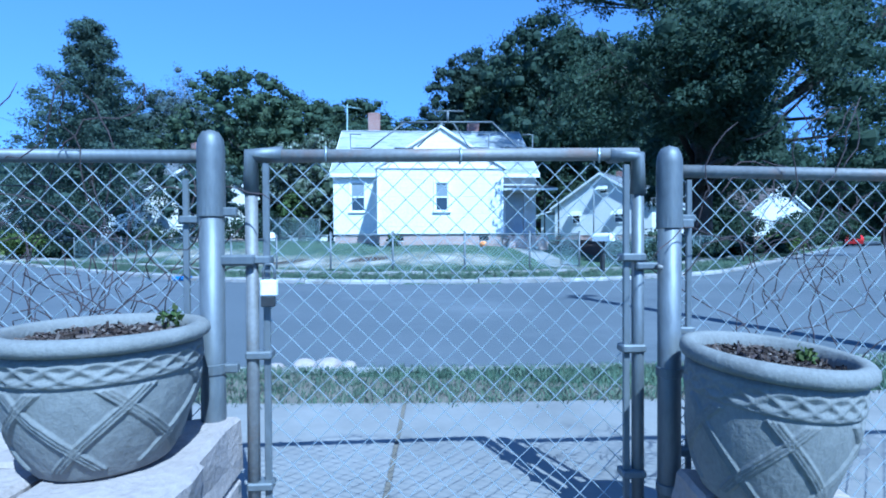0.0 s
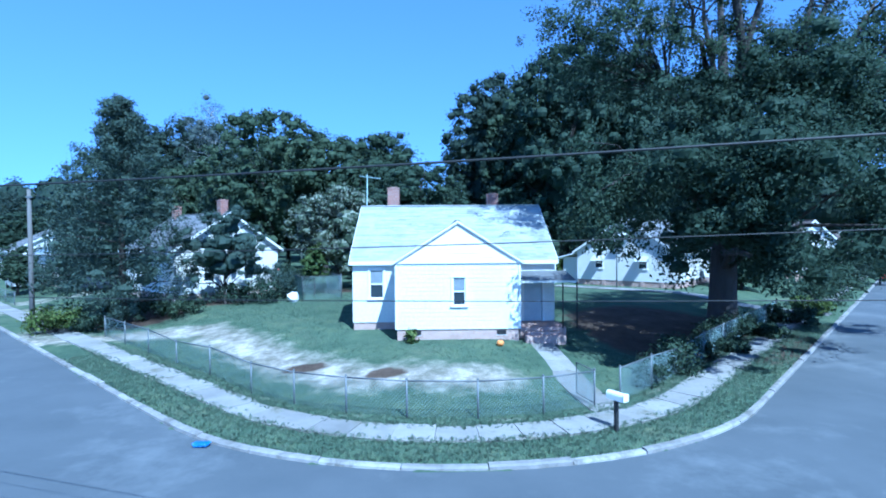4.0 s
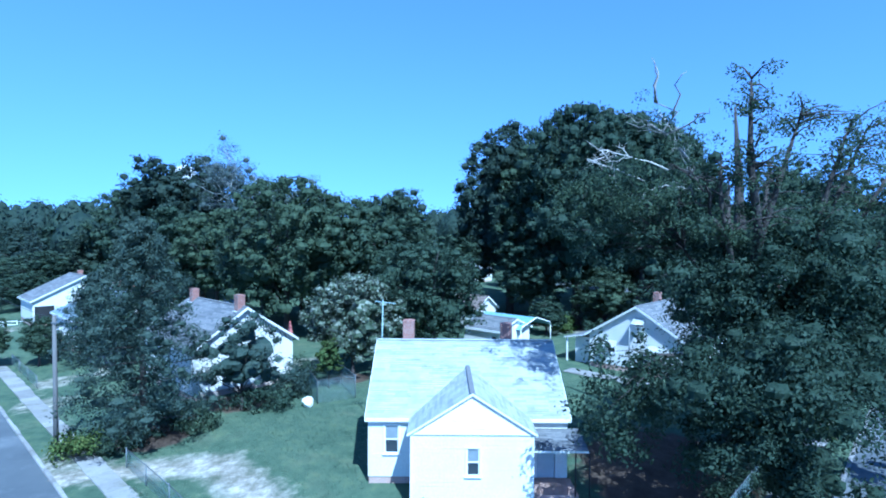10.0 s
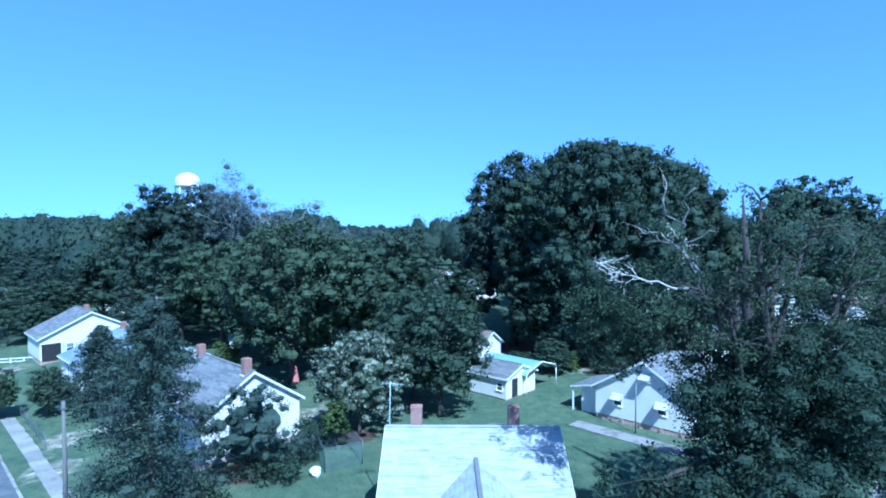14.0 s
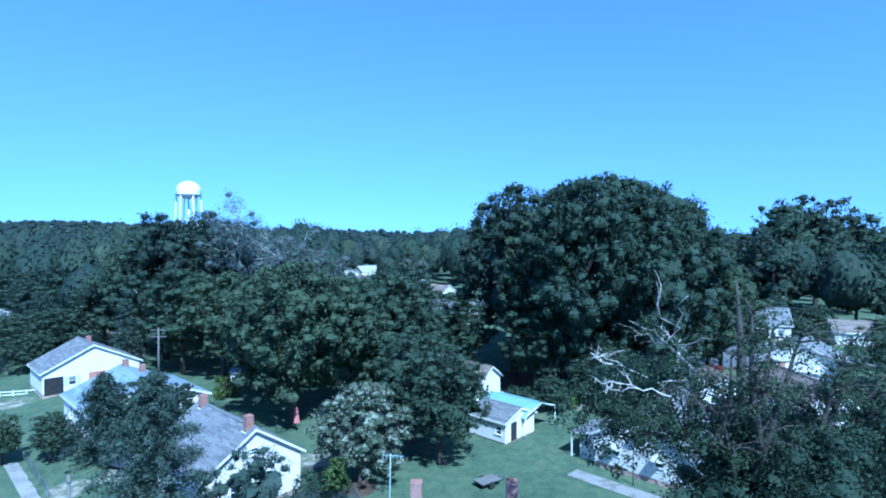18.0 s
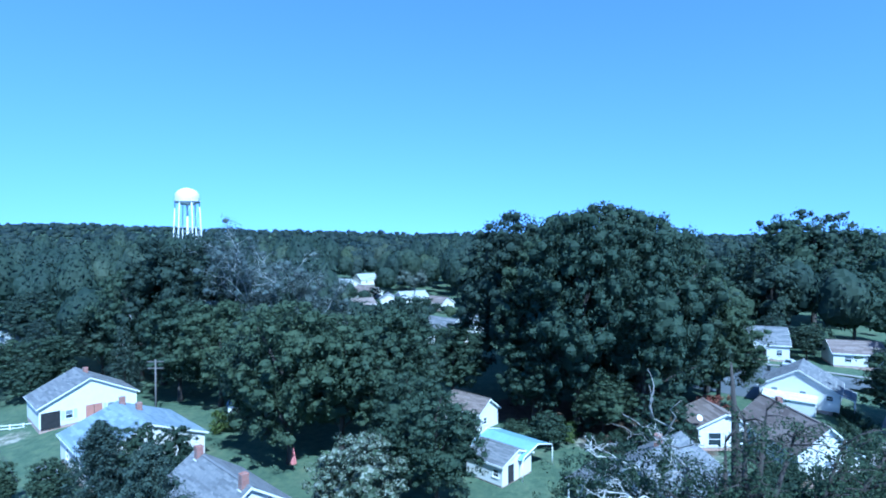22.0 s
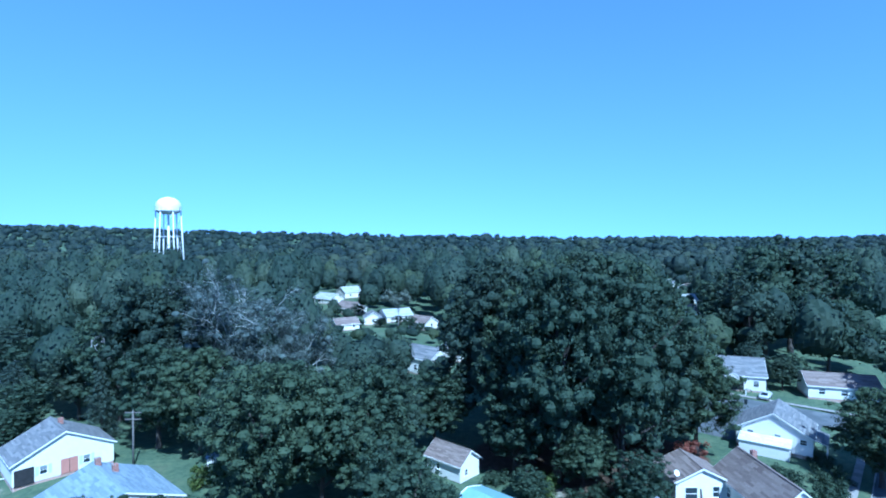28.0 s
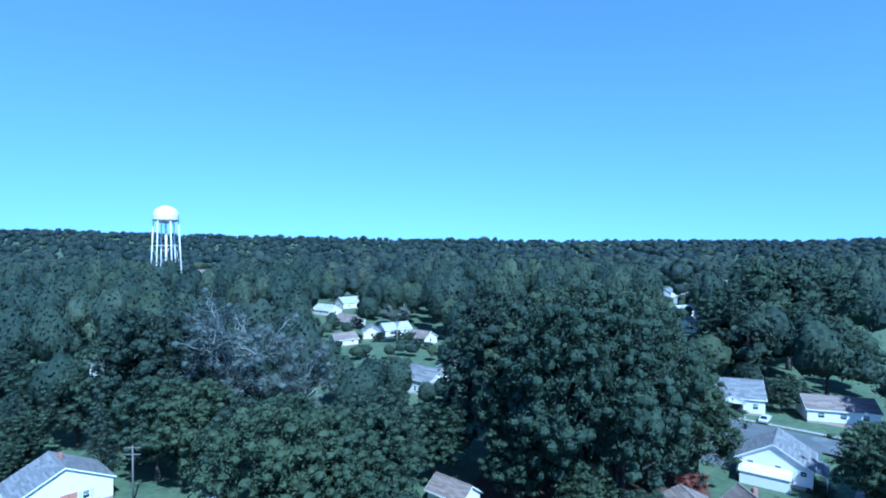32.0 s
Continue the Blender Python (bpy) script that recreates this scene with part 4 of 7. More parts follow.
# Flat near-black sheet for the carport's shade; the gable wall stays closed.
boxed("carport_opening", (5.885, -5.4, .2), (5.93, -.4, 2.5), M_DARK, bh_, label="near-black panel as the shaded carport in the gable end")
for py in (-5.5, -2.9, -.3):
    boxed("carport_post", (5.9, py - .07, -.2), (6.04, py + .07, 2.6), M_TRIM, bh_)
plain_house("brown_roof_house", "white house with steep brown roof behind the oak", 41.4, 63.4, .9, -90, 12.0, 6.6, 3.3, 6.1, M_ROOFB, course=.22, rcourse=.3, tab=1.4,
            wins=[("front", -2.5, 1.2, .9, 1.3, .4, False), ("front", 2, 1.2, .9, 1.3, .4, False), ("right", 0, 1.2, .9, 1.3, .4, False), ("back", -2, 1.2, .9, 1.3, .4, False), ("back", 3, 1.2, .9, 1.3, .4, False)], chims=[(-4.2, .9, 6.5)])
plain_house("brown_house_wing", "white front wing of the brown-roofed house", 35.0, 69.4, .9, 90, 6.0, 6.8, 3.1, 4.7, M_ROOFB, course=.22, rcourse=.3, tab=1.4,
            wins=[("left", 1.8, 1.0, .9, 1.4, .0, False), ("left", -1.4, .7, 1.6, 1.6, .0, False)])
dish = tagged(empty("satellite_dish", pose(31.6, 66.3, 4.6)), "small pale satellite dish on the wing roof", "satellite dish")
bm = bmesh.new()
lathe(bm, [(.02, 0.0), (.2, .03), (.36, .1), (.4, .14), (.39, .15), (.2, .06), (.02, .03)], 16)
bmesh.ops.transform(bm, matrix=pose(0, 0, .5, 60, 0, 15), verts=list(bm.verts))
part("reflector", bm, M_TRIM, dish)
tubes("mast", [([(0, 0, -.8), (0, 0, .3), (0, .05, .5)], .03)], M_GALV, dish)
wg = plain_house("white_gable_house", "bright white gabled house with grey roof and low lean-to", 57.6, 86.5, .9, 52, 9.0, 10.4, 3.2, 6.2, M_ROOFG, course=.22, rcourse=.3, tab=1.4,
                 wins=[("left", .6, 1.5, .9, 1.5, .4, False), ("left", -3.2, 1.5, .9, 1.5, .4, False), ("left", 4.0, 2.0, .9, .8, 0, False)])
slope(wg, (-7.6, -2.6, 2.1), (-7.6, 4.6, 2.1), (-4.6, 4.6, 2.6), (-4.6, -2.6, 2.6), M_ROOFWHITE, 1.4, .4, name="lean_to_roof")
boxed("lean_to_wall", (-7.4, -2.4, -.3), (-4.62, 4.4, 2.0), M_WHITE, wg)
slope(wg, (-3.8, -7.2, 2.35), (2.4, -7.2, 2.35), (2.4, -5.3, 2.95), (-3.8, -5.3, 2.95), M_ROOFG, 1.4, .3, name="side_porch_roof")
for px in (-3.6, -.7, 2.2):
    boxed("porch_post", (px - .07, -7.05, -.2), (px + .07, -6.91, 2.3), M_TRIM, wg)
hr = plain_house("porch_gable_house", "white house with front porch gable across the street", 70.5, 121.0, .9, -22, 11, 8.5, 3.7, 6.9, M_ROOFG, course=.24, rcourse=.35, tab=1.6,
                 wins=[("front", 3.6, 1.3, 1.1, 1.3, .4, False), ("right", 0, 1.3, .9, 1.3, .4, False)], chims=[])
slope(hr, (-4.2, -7.0, 3.1), (-4.2, -4.0, 3.1), (-1.4, -4.0, 4.7), (-1.4, -7.0, 4.7), M_ROOFG, 1.6, .35, name="porch_roof")
slope(hr, (1.4, -7.0, 3.1), (1.4, -4.0, 3.1), (-1.4, -4.0, 4.7), (-1.4, -7.0, 4.7), M_ROOFG, 1.6, .35, name="porch_roof")
wall("porch_gable", hr, pose(-1.4, -6.9, 0), 5.4, 3.1, [], M_WHITE, 1.5, .24, z0=3.0)
# Black panel on the front wall paints the shade under the porch gable.
boxed("porch_recess", (-4.0, -4.27, .4), (1.2, -4.18, 3.0), M_DARK, hr)
for px in (-4.0, 1.2):
    boxed("porch_post", (px - .1, -6.9, -.2), (px + .1, -6.7, 3.1), M_TRIM, hr)
plain_house("low_white_house", "low white house with brown roof far down the street", 88.0, 112.5, .9, -20, 13, 8, 3.0, 5.0, M_ROOFB, course=.24, rcourse=.35, tab=1.6,
            wins=[("front", -4, 1.2, 1.2, 1.2, .4, False), ("front", 0, 1.2, 1.2, 1.2, .4, False), ("front", 4, 1.2, 1.2, 1.2, .4, False)])
FAR_HOUSES = [(-99, 121, 11, 9, 3.4, 60), (-24, 218, 8, 7, 4.2, 100), (-33, 204, 9, 7, 3.4, 30), (-75, 126.5, 11, 9, 7.2, 60), (131, 270, 12, 9, 3.6, 20), (166, 368, 12, 9, 4, 47), (-1, 137, 10, 8, 4.2, 137), (-56, 290, 14, 9, 4, 140), (-48, 320, 15, 10, 5, 40), (-15, 225, 12, 8, 4.0, 30), (-38, 250, 13, 9, 4, 137), (-92, 152, 11, 9, 3.6, 140),
              (112, 228, 11, 8, 3.6, 45), (120, 205, 10, 8, 3.5, 20), (160, 330, 14, 9, 4, 47), (230, 420, 26, 12, 5, 10), (-270, 640, 34, 14, 6, 15), (170, 220, 12, 9, 4, 40), (-3, 205, 9, 7, 4, 137), (8, 152, 9, 7, 3.5, 47)]
_rr = random.Random(8)
for x, y, L, W, e, dg in FAR_HOUSES:
    e *= .72 if 195 < y < 330 and abs(x) < 60 else 1
    plain_house("distant_house", "small white house half hidden by distant trees", x, y, ground_z(x, y) - .1, dg, L, W, e, e + W * .3, _rr.choice((M_ROOFG, M_ROOFW, M_ROOFG, M_ROOFB)), course=.35, rcourse=.5, tab=2.0,
                wins=[("front", -L * .25, 1.2, 1.0, 1.3, 0, False), ("front", L * .25, 1.2, 1.0, 1.3, 0, False), ("left", 0, 1.2, 1.0, 1.3, 0, False), ("right", 0, 1.2, 1.0, 1.3, 0, False), ("back", 0, 1.2, 1.0, 1.3, 0, False)])

# ---- water tower ----
TX, TY = -203.5, 415.0
tower = tagged(empty("water_tower", pose(TX, TY, 0)), "white steel water tower on slender legs", "water tower")
M_TANK = surface("white_tank_paint", (.78, .79, .8), (.86, .86, .86), .2, .5, bumps=.02)
TB, TT, TR = 57.6, 69.4, 9.0
bm = bmesh.new()
lathe(bm, [(.05, TB - 2.2), (TR * .55, TB - 1.7), (TR * .9, TB - .4), (TR, TB + 1.2), (TR, TB + 4.5), (TR * .96, TB + 6.5), (TR * .8, TB + 8.8), (TR * .5, TB + 10.6), (.05, TT)], 32)
part("tank", bm, M_TANK, tower, smooth=True)
bm = bmesh.new()
lathe(bm, [(TR + .9, TB + .9), (TR + .9, TB + 1.1), (TR - .1, TB + 1.1), (TR - .1, TB + .9), (TR + .9, TB + .9)], 32)
part("catwalk", bm, M_TANK, tower)
tubes("riser", [([(0, 0, 0), (0, 0, TB - 1.8)], .75)], M_TANK, tower, 12)
legs = []
for k in range(6):
    a = 2 * math.pi * k / 6 + .3
    legs.append((a, Vector((math.cos(a) * 11.5, math.sin(a) * 11.5, 0)), Vector((math.cos(a) * (TR - .3), math.sin(a) * (TR - .3), TB + .8))))
    tubes("leg", [([legs[-1][1], legs[-1][2]], .40)], M_TANK, tower, 8)
for lev in (.33, .66):
    for k in range(6):
        p, q = legs[k][1].lerp(legs[k][2], lev), legs[(k + 1) % 6][1].lerp(legs[(k + 1) % 6][2], lev)
        tubes("strut", [([p, q], .22)], M_TANK, tower, 6)
for l0, l1 in ((0, .33), (.33, .66), (.66, .98)):
    for k in range(6):
        p, q = legs[k][1].lerp(legs[k][2], l0), legs[(k + 1) % 6][1].lerp(legs[(k + 1) % 6][2], l1)
        tubes("brace", [([p, q], .07)], M_TANK, tower, 4)

vs, fs = [], []
for i in range(9):
    for a in (99.5, 118.5):
        p = U * a + V * (12 + i * 2.6)
        vs.append((p.x, p.y, 1.0))
for i in range(8):
    fs.append((2 * i, 2 * i + 1, 2 * i + 3, 2 * i + 2))
tagged(raw("asphalt_yard", vs, fs, M_ASPHALT), "grey asphalt yard off the far street", "yard", kind="structure")
pk = tagged(empty("rail_fence", pose(-65.5, 74.0, ground_z(-65.5, 74.0), 0, 0, 20)), "low white rail fence on the far lawn", "fence")
for k in range(5):
    boxed("post", (k * 1.6 - .06, -.06, -.2), (k * 1.6 + .06, .06, 1.05), M_TRIM, pk, .01)
for zz in (.4, .85):
    boxed("rail", (-.1, -.02, zz), (6.5, .02, zz + .12), M_TRIM, pk, .01)


# ---- trees ----
def leaf_quads(rs, centres, radii, n, size, flat=0.75, shell=0.45, droop=0.0):
    """Small kite-shaped leaf sprays in clumps round the centres."""
    centres, radii = np.asarray(centres, float), np.asarray(radii, float)
    c = np.repeat(centres, n, 0)
    r = np.repeat(radii, n)
    d = rs.normal(size=(len(c), 3))
    d /= np.linalg.norm(d, axis=1)[:, None]
    rad = r * (shell + (1 - shell) * rs.random(len(c)) ** 0.6)
    lump = 1 + 0.25 * np.sin(d[:, 0] * 5 + c[:, 0] * 3) * np.sin(d[:, 1] * 5 + c[:, 1]) + 0.15 * rs.normal(size=len(c))
    pos = c + d * (rad * lump)[:, None] * np.array([1, 1, flat])
    pos[:, 2] -= droop * rs.random(len(c))
    nrm = d * 0.6 + rs.normal(size=(len(c), 3)) * 0.55 + np.array([0, 0, 0.35])
    nrm /= np.linalg.norm(nrm, axis=1)[:, None]
    t = np.cross(nrm, rs.normal(size=(len(c), 3)))
    t /= np.linalg.norm(t, axis=1)[:, None]
    b = np.cross(nrm, t)
    s = size * (0.55 + 0.9 * rs.random(len(c)))[:, None]
    w = s * (0.35 + 0.3 * rs.random(len(c)))[:, None]
    soft = d * 0.75 + rs.normal(size=(len(c), 3)) * 0.24 + np.array([0, 0, 0.3])
    soft /= np.linalg.norm(soft, axis=1)[:, None]
    b = b * np.sign((np.cross(b, t) * soft).sum(1))[:, None]
    return np.stack([pos - t * s * 0.5, pos + b * w * 0.5 + t * s * 0.1, pos + t * s * 0.55, pos - b * w * 0.5 + t * s * 0.05], 1), soft


def leafy(name, leaves, material, parent=None):
    q, n = leaves
    wrong = (np.cross(q[:, 2] - q[:, 0], q[:, 3] - q[:, 1]) * n).sum(1) < 0
    q[wrong] = q[wrong][:, ::-1]
    return quads(name, q, material, parent, 4, n)


def ball_grid(k):
    """Corner directions of a ball tiled with 6 k k patches."""
    out = []
    for ax in range(3):
        for sg in (-1, 1):
            for i in range(k):
                for j in range(k):
                    c = []
                    for u, v in ((i, j), (i + 1, j), (i + 1, j + 1), (i, j + 1)):
                        p = [0, 0, 0]
                        p[ax], p[(ax + 1) % 3], p[(ax + 2) % 3] = sg, sg * math.tan((2 * u / k - 1) * math.pi / 4), math.tan((2 * v / k - 1) * math.pi / 4)
                        c.append(p)
                    out.append(c)
    g = np.array(out, float)
    return g / np.linalg.norm(g, axis=2)[..., None]


def outward(q, c):
    n = np.cross(q[:, 2] - q[:, 0], q[:, 3] - q[:, 1])
    n /= np.linalg.norm(n, axis=1)[:, None] + 1e-9
    return n * np.sign((n * (q.mean(1) - c)).sum(1))[:, None]


def inner_mass(rs, centres, radii, k, flat=.8, fill=.8):
    """The dense leaf mass inside each clump, as a lumpy patchwork."""
    g = ball_grid(k)
    n, m = len(centres), len(g)
    c = np.repeat(np.asarray(centres, float), m, 0)
    r = np.repeat(np.asarray(radii, float), m)
    d = np.tile(g, (n, 1, 1))
    ph = np.repeat(rs.random((n, 3)) * 6.28, m, 0)
    a = [d[..., i] * (4.2, 4.6, 5.0)[i] + ph[:, i, None] for i in range(3)]
    s = r[:, None] * fill * (1 + .2 * np.sin(a[0]) * np.sin(a[1]) + .12 * np.sin(a[2] * 1.7 + a[0]))
    q = c[:, None] + d * s[..., None] * np.array([1, 1, flat])
    nn = outward(q, c) + rs.normal(size=(len(c), 3)) * .16 + np.array([0, 0, .12])
    return q, nn / np.linalg.norm(nn, axis=1)[:, None]


def both(*sets):
    return np.concatenate([s[0] for s in sets]), np.concatenate([s[1] for s in sets])


def crown_points(rs, h, rad, base, count):
    """Clump centres on the boughs of an uneven egg-shaped crown: each bough carries a heap of clumps on its outer side."""
    pts, rr = [], []
    lob = rs.random(5) * 6.28
    mid, half = (base + h) / 2, (h - base) / 2
    boughs = max(10, count // 13)
    for i in range(boughs):
        dz = 1 - 1.75 * (i + rs.uniform(.2, .8)) / boughs
        a = i * 2.4 + rs.uniform(-.35, .35)
        flat_ = math.sqrt(max(0, 1 - dz * dz))
        out = rad * (.80 + .14 * math.sin(2 * a + lob[0]) + .10 * math.sin(3 * a + lob[1]) + .10 * math.sin(5 * a + lob[2] + dz * 3))
        k = rs.uniform(.54, .76)
        c = np.array([math.cos(a) * flat_ * out * k, math.sin(a) * flat_ * out * k, mid + dz * half * (.66 + .16 * rs.random())])
        br = rad * rs.uniform(.38, .54)
        for j in range(count // boughs):
            d = rs.normal(size=3) + np.array([math.cos(a) * flat_, math.sin(a) * flat_, dz * .6 + .35]) * .9
            d /= np.linalg.norm(d)
            pts.append(c + d * br * rs.uniform(.4, 1.0) * np.array([1, 1, .8]))
            rr.append(rad * rs.uniform(.065, .125))
        pts.append(c * np.array([.9, .9, 1]) - np.array([0, 0, br * .15]))
        rr.append(br * .5)
    for i in range(16):
        d = rs.normal(size=3)
        d /= np.linalg.norm(d)
        pts.append(np.array([d[0] * rad * .42, d[1] * rad * .42, mid + d[2] * half * .5]))
        rr.append(rad * rs.uniform(.2, .28))
    pts, rr = np.array(pts), np.array(rr)
    rho = np.minimum(np.hypot(pts[:, 0], pts[:, 1]) / (rad * 1.15), .98)
    roof_ = mid + half * .93 * np.sqrt(1 - rho * rho)
    high = pts[:, 2] > roof_
    pts[high, 2] = roof_[high] - .05 * h * rs.random(high.sum())
    return pts, rr


def limb_runs(rs, h, base, r0, tips, lean=(0, 0)):
    """A tapered trunk and limbs that reach for the given tips."""
    runs = []
    n = 9
    top = base + (h - base) * 0.72
    trunk = [Vector((lean[0] * (i / n) ** 2 + 0.12 * r0 * math.sin(i * 1.7), lean[1] * (i / n) ** 2 + 0.12 * r0 * math.cos(i * 2.1), -0.4 + (top + 0.4) * i / n)) for i in range(n + 1)]
    rads = [r0 * (1.45 if i == 0 else 1.12 if i == 1 else 1.0) * (1 - 0.86 * (i / n) ** 1.1) for i in range(n + 1)]
    runs.append((trunk, rads))
    for tip in tips:
        tip = Vector(tip)
        f = min(max((tip.z - base * 0.6) / h * 0.75, 0.25), 0.9)
        k = f * n
        i = min(int(k), n - 1)
        start = trunk[i].lerp(trunk[i + 1], k - i)
        if tip.z < start.z + 0.3:
            start = trunk[max(i - 2, 2)]
        mid = start.lerp(tip, 0.5) + Vector((rs.uniform(-.5, .5), rs.uniform(-.5, .5), (tip - start).length * 0.08))
        pts = [start, start.lerp(mid, .5) + Vector((0, 0, .1)), mid, mid.lerp(tip, .55), tip]
        a = r0 * rs.uniform(.2, .38)
        runs.append((pts, [a, a * .8, a * .6, a * .4, a * .15]))
    return runs


def make_tree(name, label, seed, h, rad, base, r0, clumps, per, leaf, material, lean=(0, 0), flat=.75, bark=None):
    rs = np.random.RandomState(seed)
    t = empty(name)
    tagged(t, label, "tree")
    pts, rr = crown_points(rs, h, rad, base, clumps)
    pick = rs.choice(len(pts), min(14, len(pts)), replace=False)
    tubes("trunk", limb_runs(rs, h, base, r0, [pts[i] for i in pick], lean), bark or M_BARK, t, 7)
    leafy("crown", both(inner_mass(rs, pts[::2], rr[::2], 2, flat, .74), inner_mass(rs, pts[-16:], rr[-16:], 3, flat, .9), leaf_quads(rs, pts, rr * 1.2, per, leaf, flat, .55)), material, t)
    return t


def plant(proto, x, y, s=1.0, sz=1.0, turn=0.0, label=""):
    c = copy_thing(proto, pose(x, y, ground_z(x, y) - .05, 0, 0, turn) @ Matrix.Diagonal((s, s, s * sz, 1)))
    if label:
        c["label"] = label
    return c


# broadleaf forms, drawn once and copied
broad_a = make_tree("broadleaf_tree", "tall spreading broadleaf tree with dense dark crown", 11, 19, 8.0, 1.6, .42, 380, 38, .34, M_LEAF_OAK)
broad_b = make_tree("broadleaf_tree", "tall spreading broadleaf tree with dense dark crown", 12, 19, 7.4, 1.8, .40, 370, 38, .34, M_LEAF_OAK)
broad_c = make_tree("broadleaf_tree", "tall broadleaf tree with uneven dark crown", 13, 21, 7.0, 2.2, .42, 370, 38, .34, M_LEAF_ELM)
round_a = make_tree("round_tree", "full round-crowned tree behind the corner house", 14, 14, 5.3, 1.0, .30, 320, 40, .26, M_LEAF_OAK)
BACK = [(broad_a, -18.5, 62.5, 1.04, 1.0), (broad_b, -7.5, 67.0, .95, 1.0), (broad_c, -24.5, 72, .9, .95), 
        (broad_a, 27.2, 73.5, 1.22, 1.25), (broad_b, 18.0, 73, 1.25, 1.3), (broad_c, 34.5, 80, 1.1, 1.2), (broad_a, 22, 88, 1.4, 1.2), (broad_b, 33.5, 90, 1.35, 1.22), (broad_b, 29, 81, 1.35, 1.25),
        # (66.5, 68), (71, 76), (97, 103): unseen trees added to shade lawn and roof.
        (broad_b, 42.0, 82, .95, 1.0), (broad_c, 45.0, 92, 1.0, 1.0), (broad_b, 1.0, 86, .9, .78), (broad_c, 10.5, 85, 1.3, 1.18), (broad_a, 12, 98, 1.3, 1.15), (broad_b, 12.5, 76, .8, .9), (broad_a, 21, 71, .62, .75), (broad_a, 66.5, 68, .85, .9), (broad_b, 71, 76, .75, .9), (broad_b, 97, 103, 1.0, 1.0), (broad_c, 80, 76, .8, .9), (broad_b, 63.5, 72.5, .9, .85), (broad_c, 79, 117, .5, .75), (broad_a, 84, 122, .55, .75), (broad_b, 77, 125, .6, .8), (broad_a, 60.5, 124, .6, .8), (broad_b, -20, 208, .4, .5), (broad_c, -28.5, 207, .42, .45), (broad_a, -13, 211, .4, .55), (broad_b, -8, 204, .45, .6), (broad_a, -30, 213, .35, .5), (broad_c, -37, 208, .45, .5), (broad_b, -20, 214, .3, .5), (broad_c, -42, 238, .5, .6), (broad_a, -33, 241, .5, .6), (broad_b, -4, 196, .4, .5), (broad_a, 4, 145, .4, .4), (broad_a, -13.0, 65.5, .92, 1.02), (broad_c, -6.5, 73.5, .95, .98), (broad_a, 35.5, 83, 1.2, 1.15), (broad_c, 24, 80, 1.3, 1.22), (broad_b, 16, 80, 1.2, 1.2), (broad_a, 36, 90, .95, .9), (broad_c, -46, 101, 1.2, 1.12), (broad_a, -58, 100, 1.1, 1.05), (broad_b, -36, 84, .95, .95), (broad_a, -27, 79, .9, .9),
        (broad_c, -52, 97, 1.2, 1.1), (broad_b, -44, 87, 1.0, .92), (broad_b, -22, 82, .9, .92), (broad_c, -12, 82, .9, .85),
        (broad_a, 96, 150, 1.6, 1.15), (broad_b, 108, 157, 1.75, 1.05), (broad_c, 120, 160, 1.7, 1.0), (broad_b, 102, 166, 1.6, 1.05), (broad_c, 88, 158, 1.3, .95), (broad_a, 84, 138, 1.15, 1.1), (broad_b, 97, 127, 1.1, 1.0), (broad_c, 86, 148, 1.2, 1.1), (broad_a, 70, 140, .8, .8),
        (broad_c, -66, 101, .85, .8), (broad_b, -69, 87, .55, .6), (broad_a, -80, 96, .7, .65), (broad_a, -58, 112, .9, .9), (broad_b, -80, 110, .9, .85), (broad_c, -93, 118, .95, .8), (broad_b, -70, 92, .7, .75)]
far_a = make_tree("broadleaf_tree", "tall spreading broadleaf tree with dense dark crown", 16, 19, 8.0, 1.6, .42, 150, 22, .55, M_LEAF_OAK)
far_b = make_tree("broadleaf_tree", "tall broadleaf tree with uneven dark crown", 17, 20, 7.2, 2.0, .42, 150, 22, .55, M_LEAF_ELM)
for i, (p, x, y, s, sz) in enumerate(BACK):
    if y > 118:
        p = (far_a, far_b)[i % 2]
    plant(p, x, y, s, sz, i * 67 % 360)
plant(round_a, -.9, 51.3, .96, .9, 30)
plant(round_a, -3.8, 56.5, .9, 1.0, 200)
plant(round_a, 26.5, 64.5, .8, .7, 100)
plant(round_a, 13.0, 67.5, .55, .6, 160)
plant(round_a, 27.5, 47.0, .55, .55, 40)
plant(round_a, 34.5, 54.5, .5, .5, 220)
for x, y, s, sz in ((-36.5, 56.0, .46, 1.1), (-32.0, 54.6, .46, 1.2), (-40.5, 53.0, .42, .9), (-29.6, 57.4, .42, 1.1), (-45.0, 52.5, .42, .9), (44.2, 54.6, .36, .9), (40.4, 53.2, .32, .9), (48.5, 57.0, .38, .8), (46.5, 64.0, .3, .9)):
    plant(round_a, x, y, s, sz, x * 40 % 360, "small bushy green tree beside a neighbour's house")
for p in (broad_a, broad_b, broad_c, round_a, far_a, far_b):
    for o in (*p.children_recursive, p):
        bpy.data.objects.remove(o)

# silvery magnolia beside the pen
t = make_tree("magnolia", "silvery grey-green magnolia behind the lawn", 21, 9.2, 4.4, .9, .16, 260, 55, .24, M_LEAF_GREY)
t.matrix_world = pose(-8.0, 46.8, ground_z(-8.0, 46.8))
t = make_tree("young_tree", "small bright green sapling by the wire pen", 22, 4.4, 1.3, .5, .06, 60, 40, .17, M_LEAF_LIME)
t.matrix_world = pose(-9.3, 43.0, ground_z(-9.3, 43))


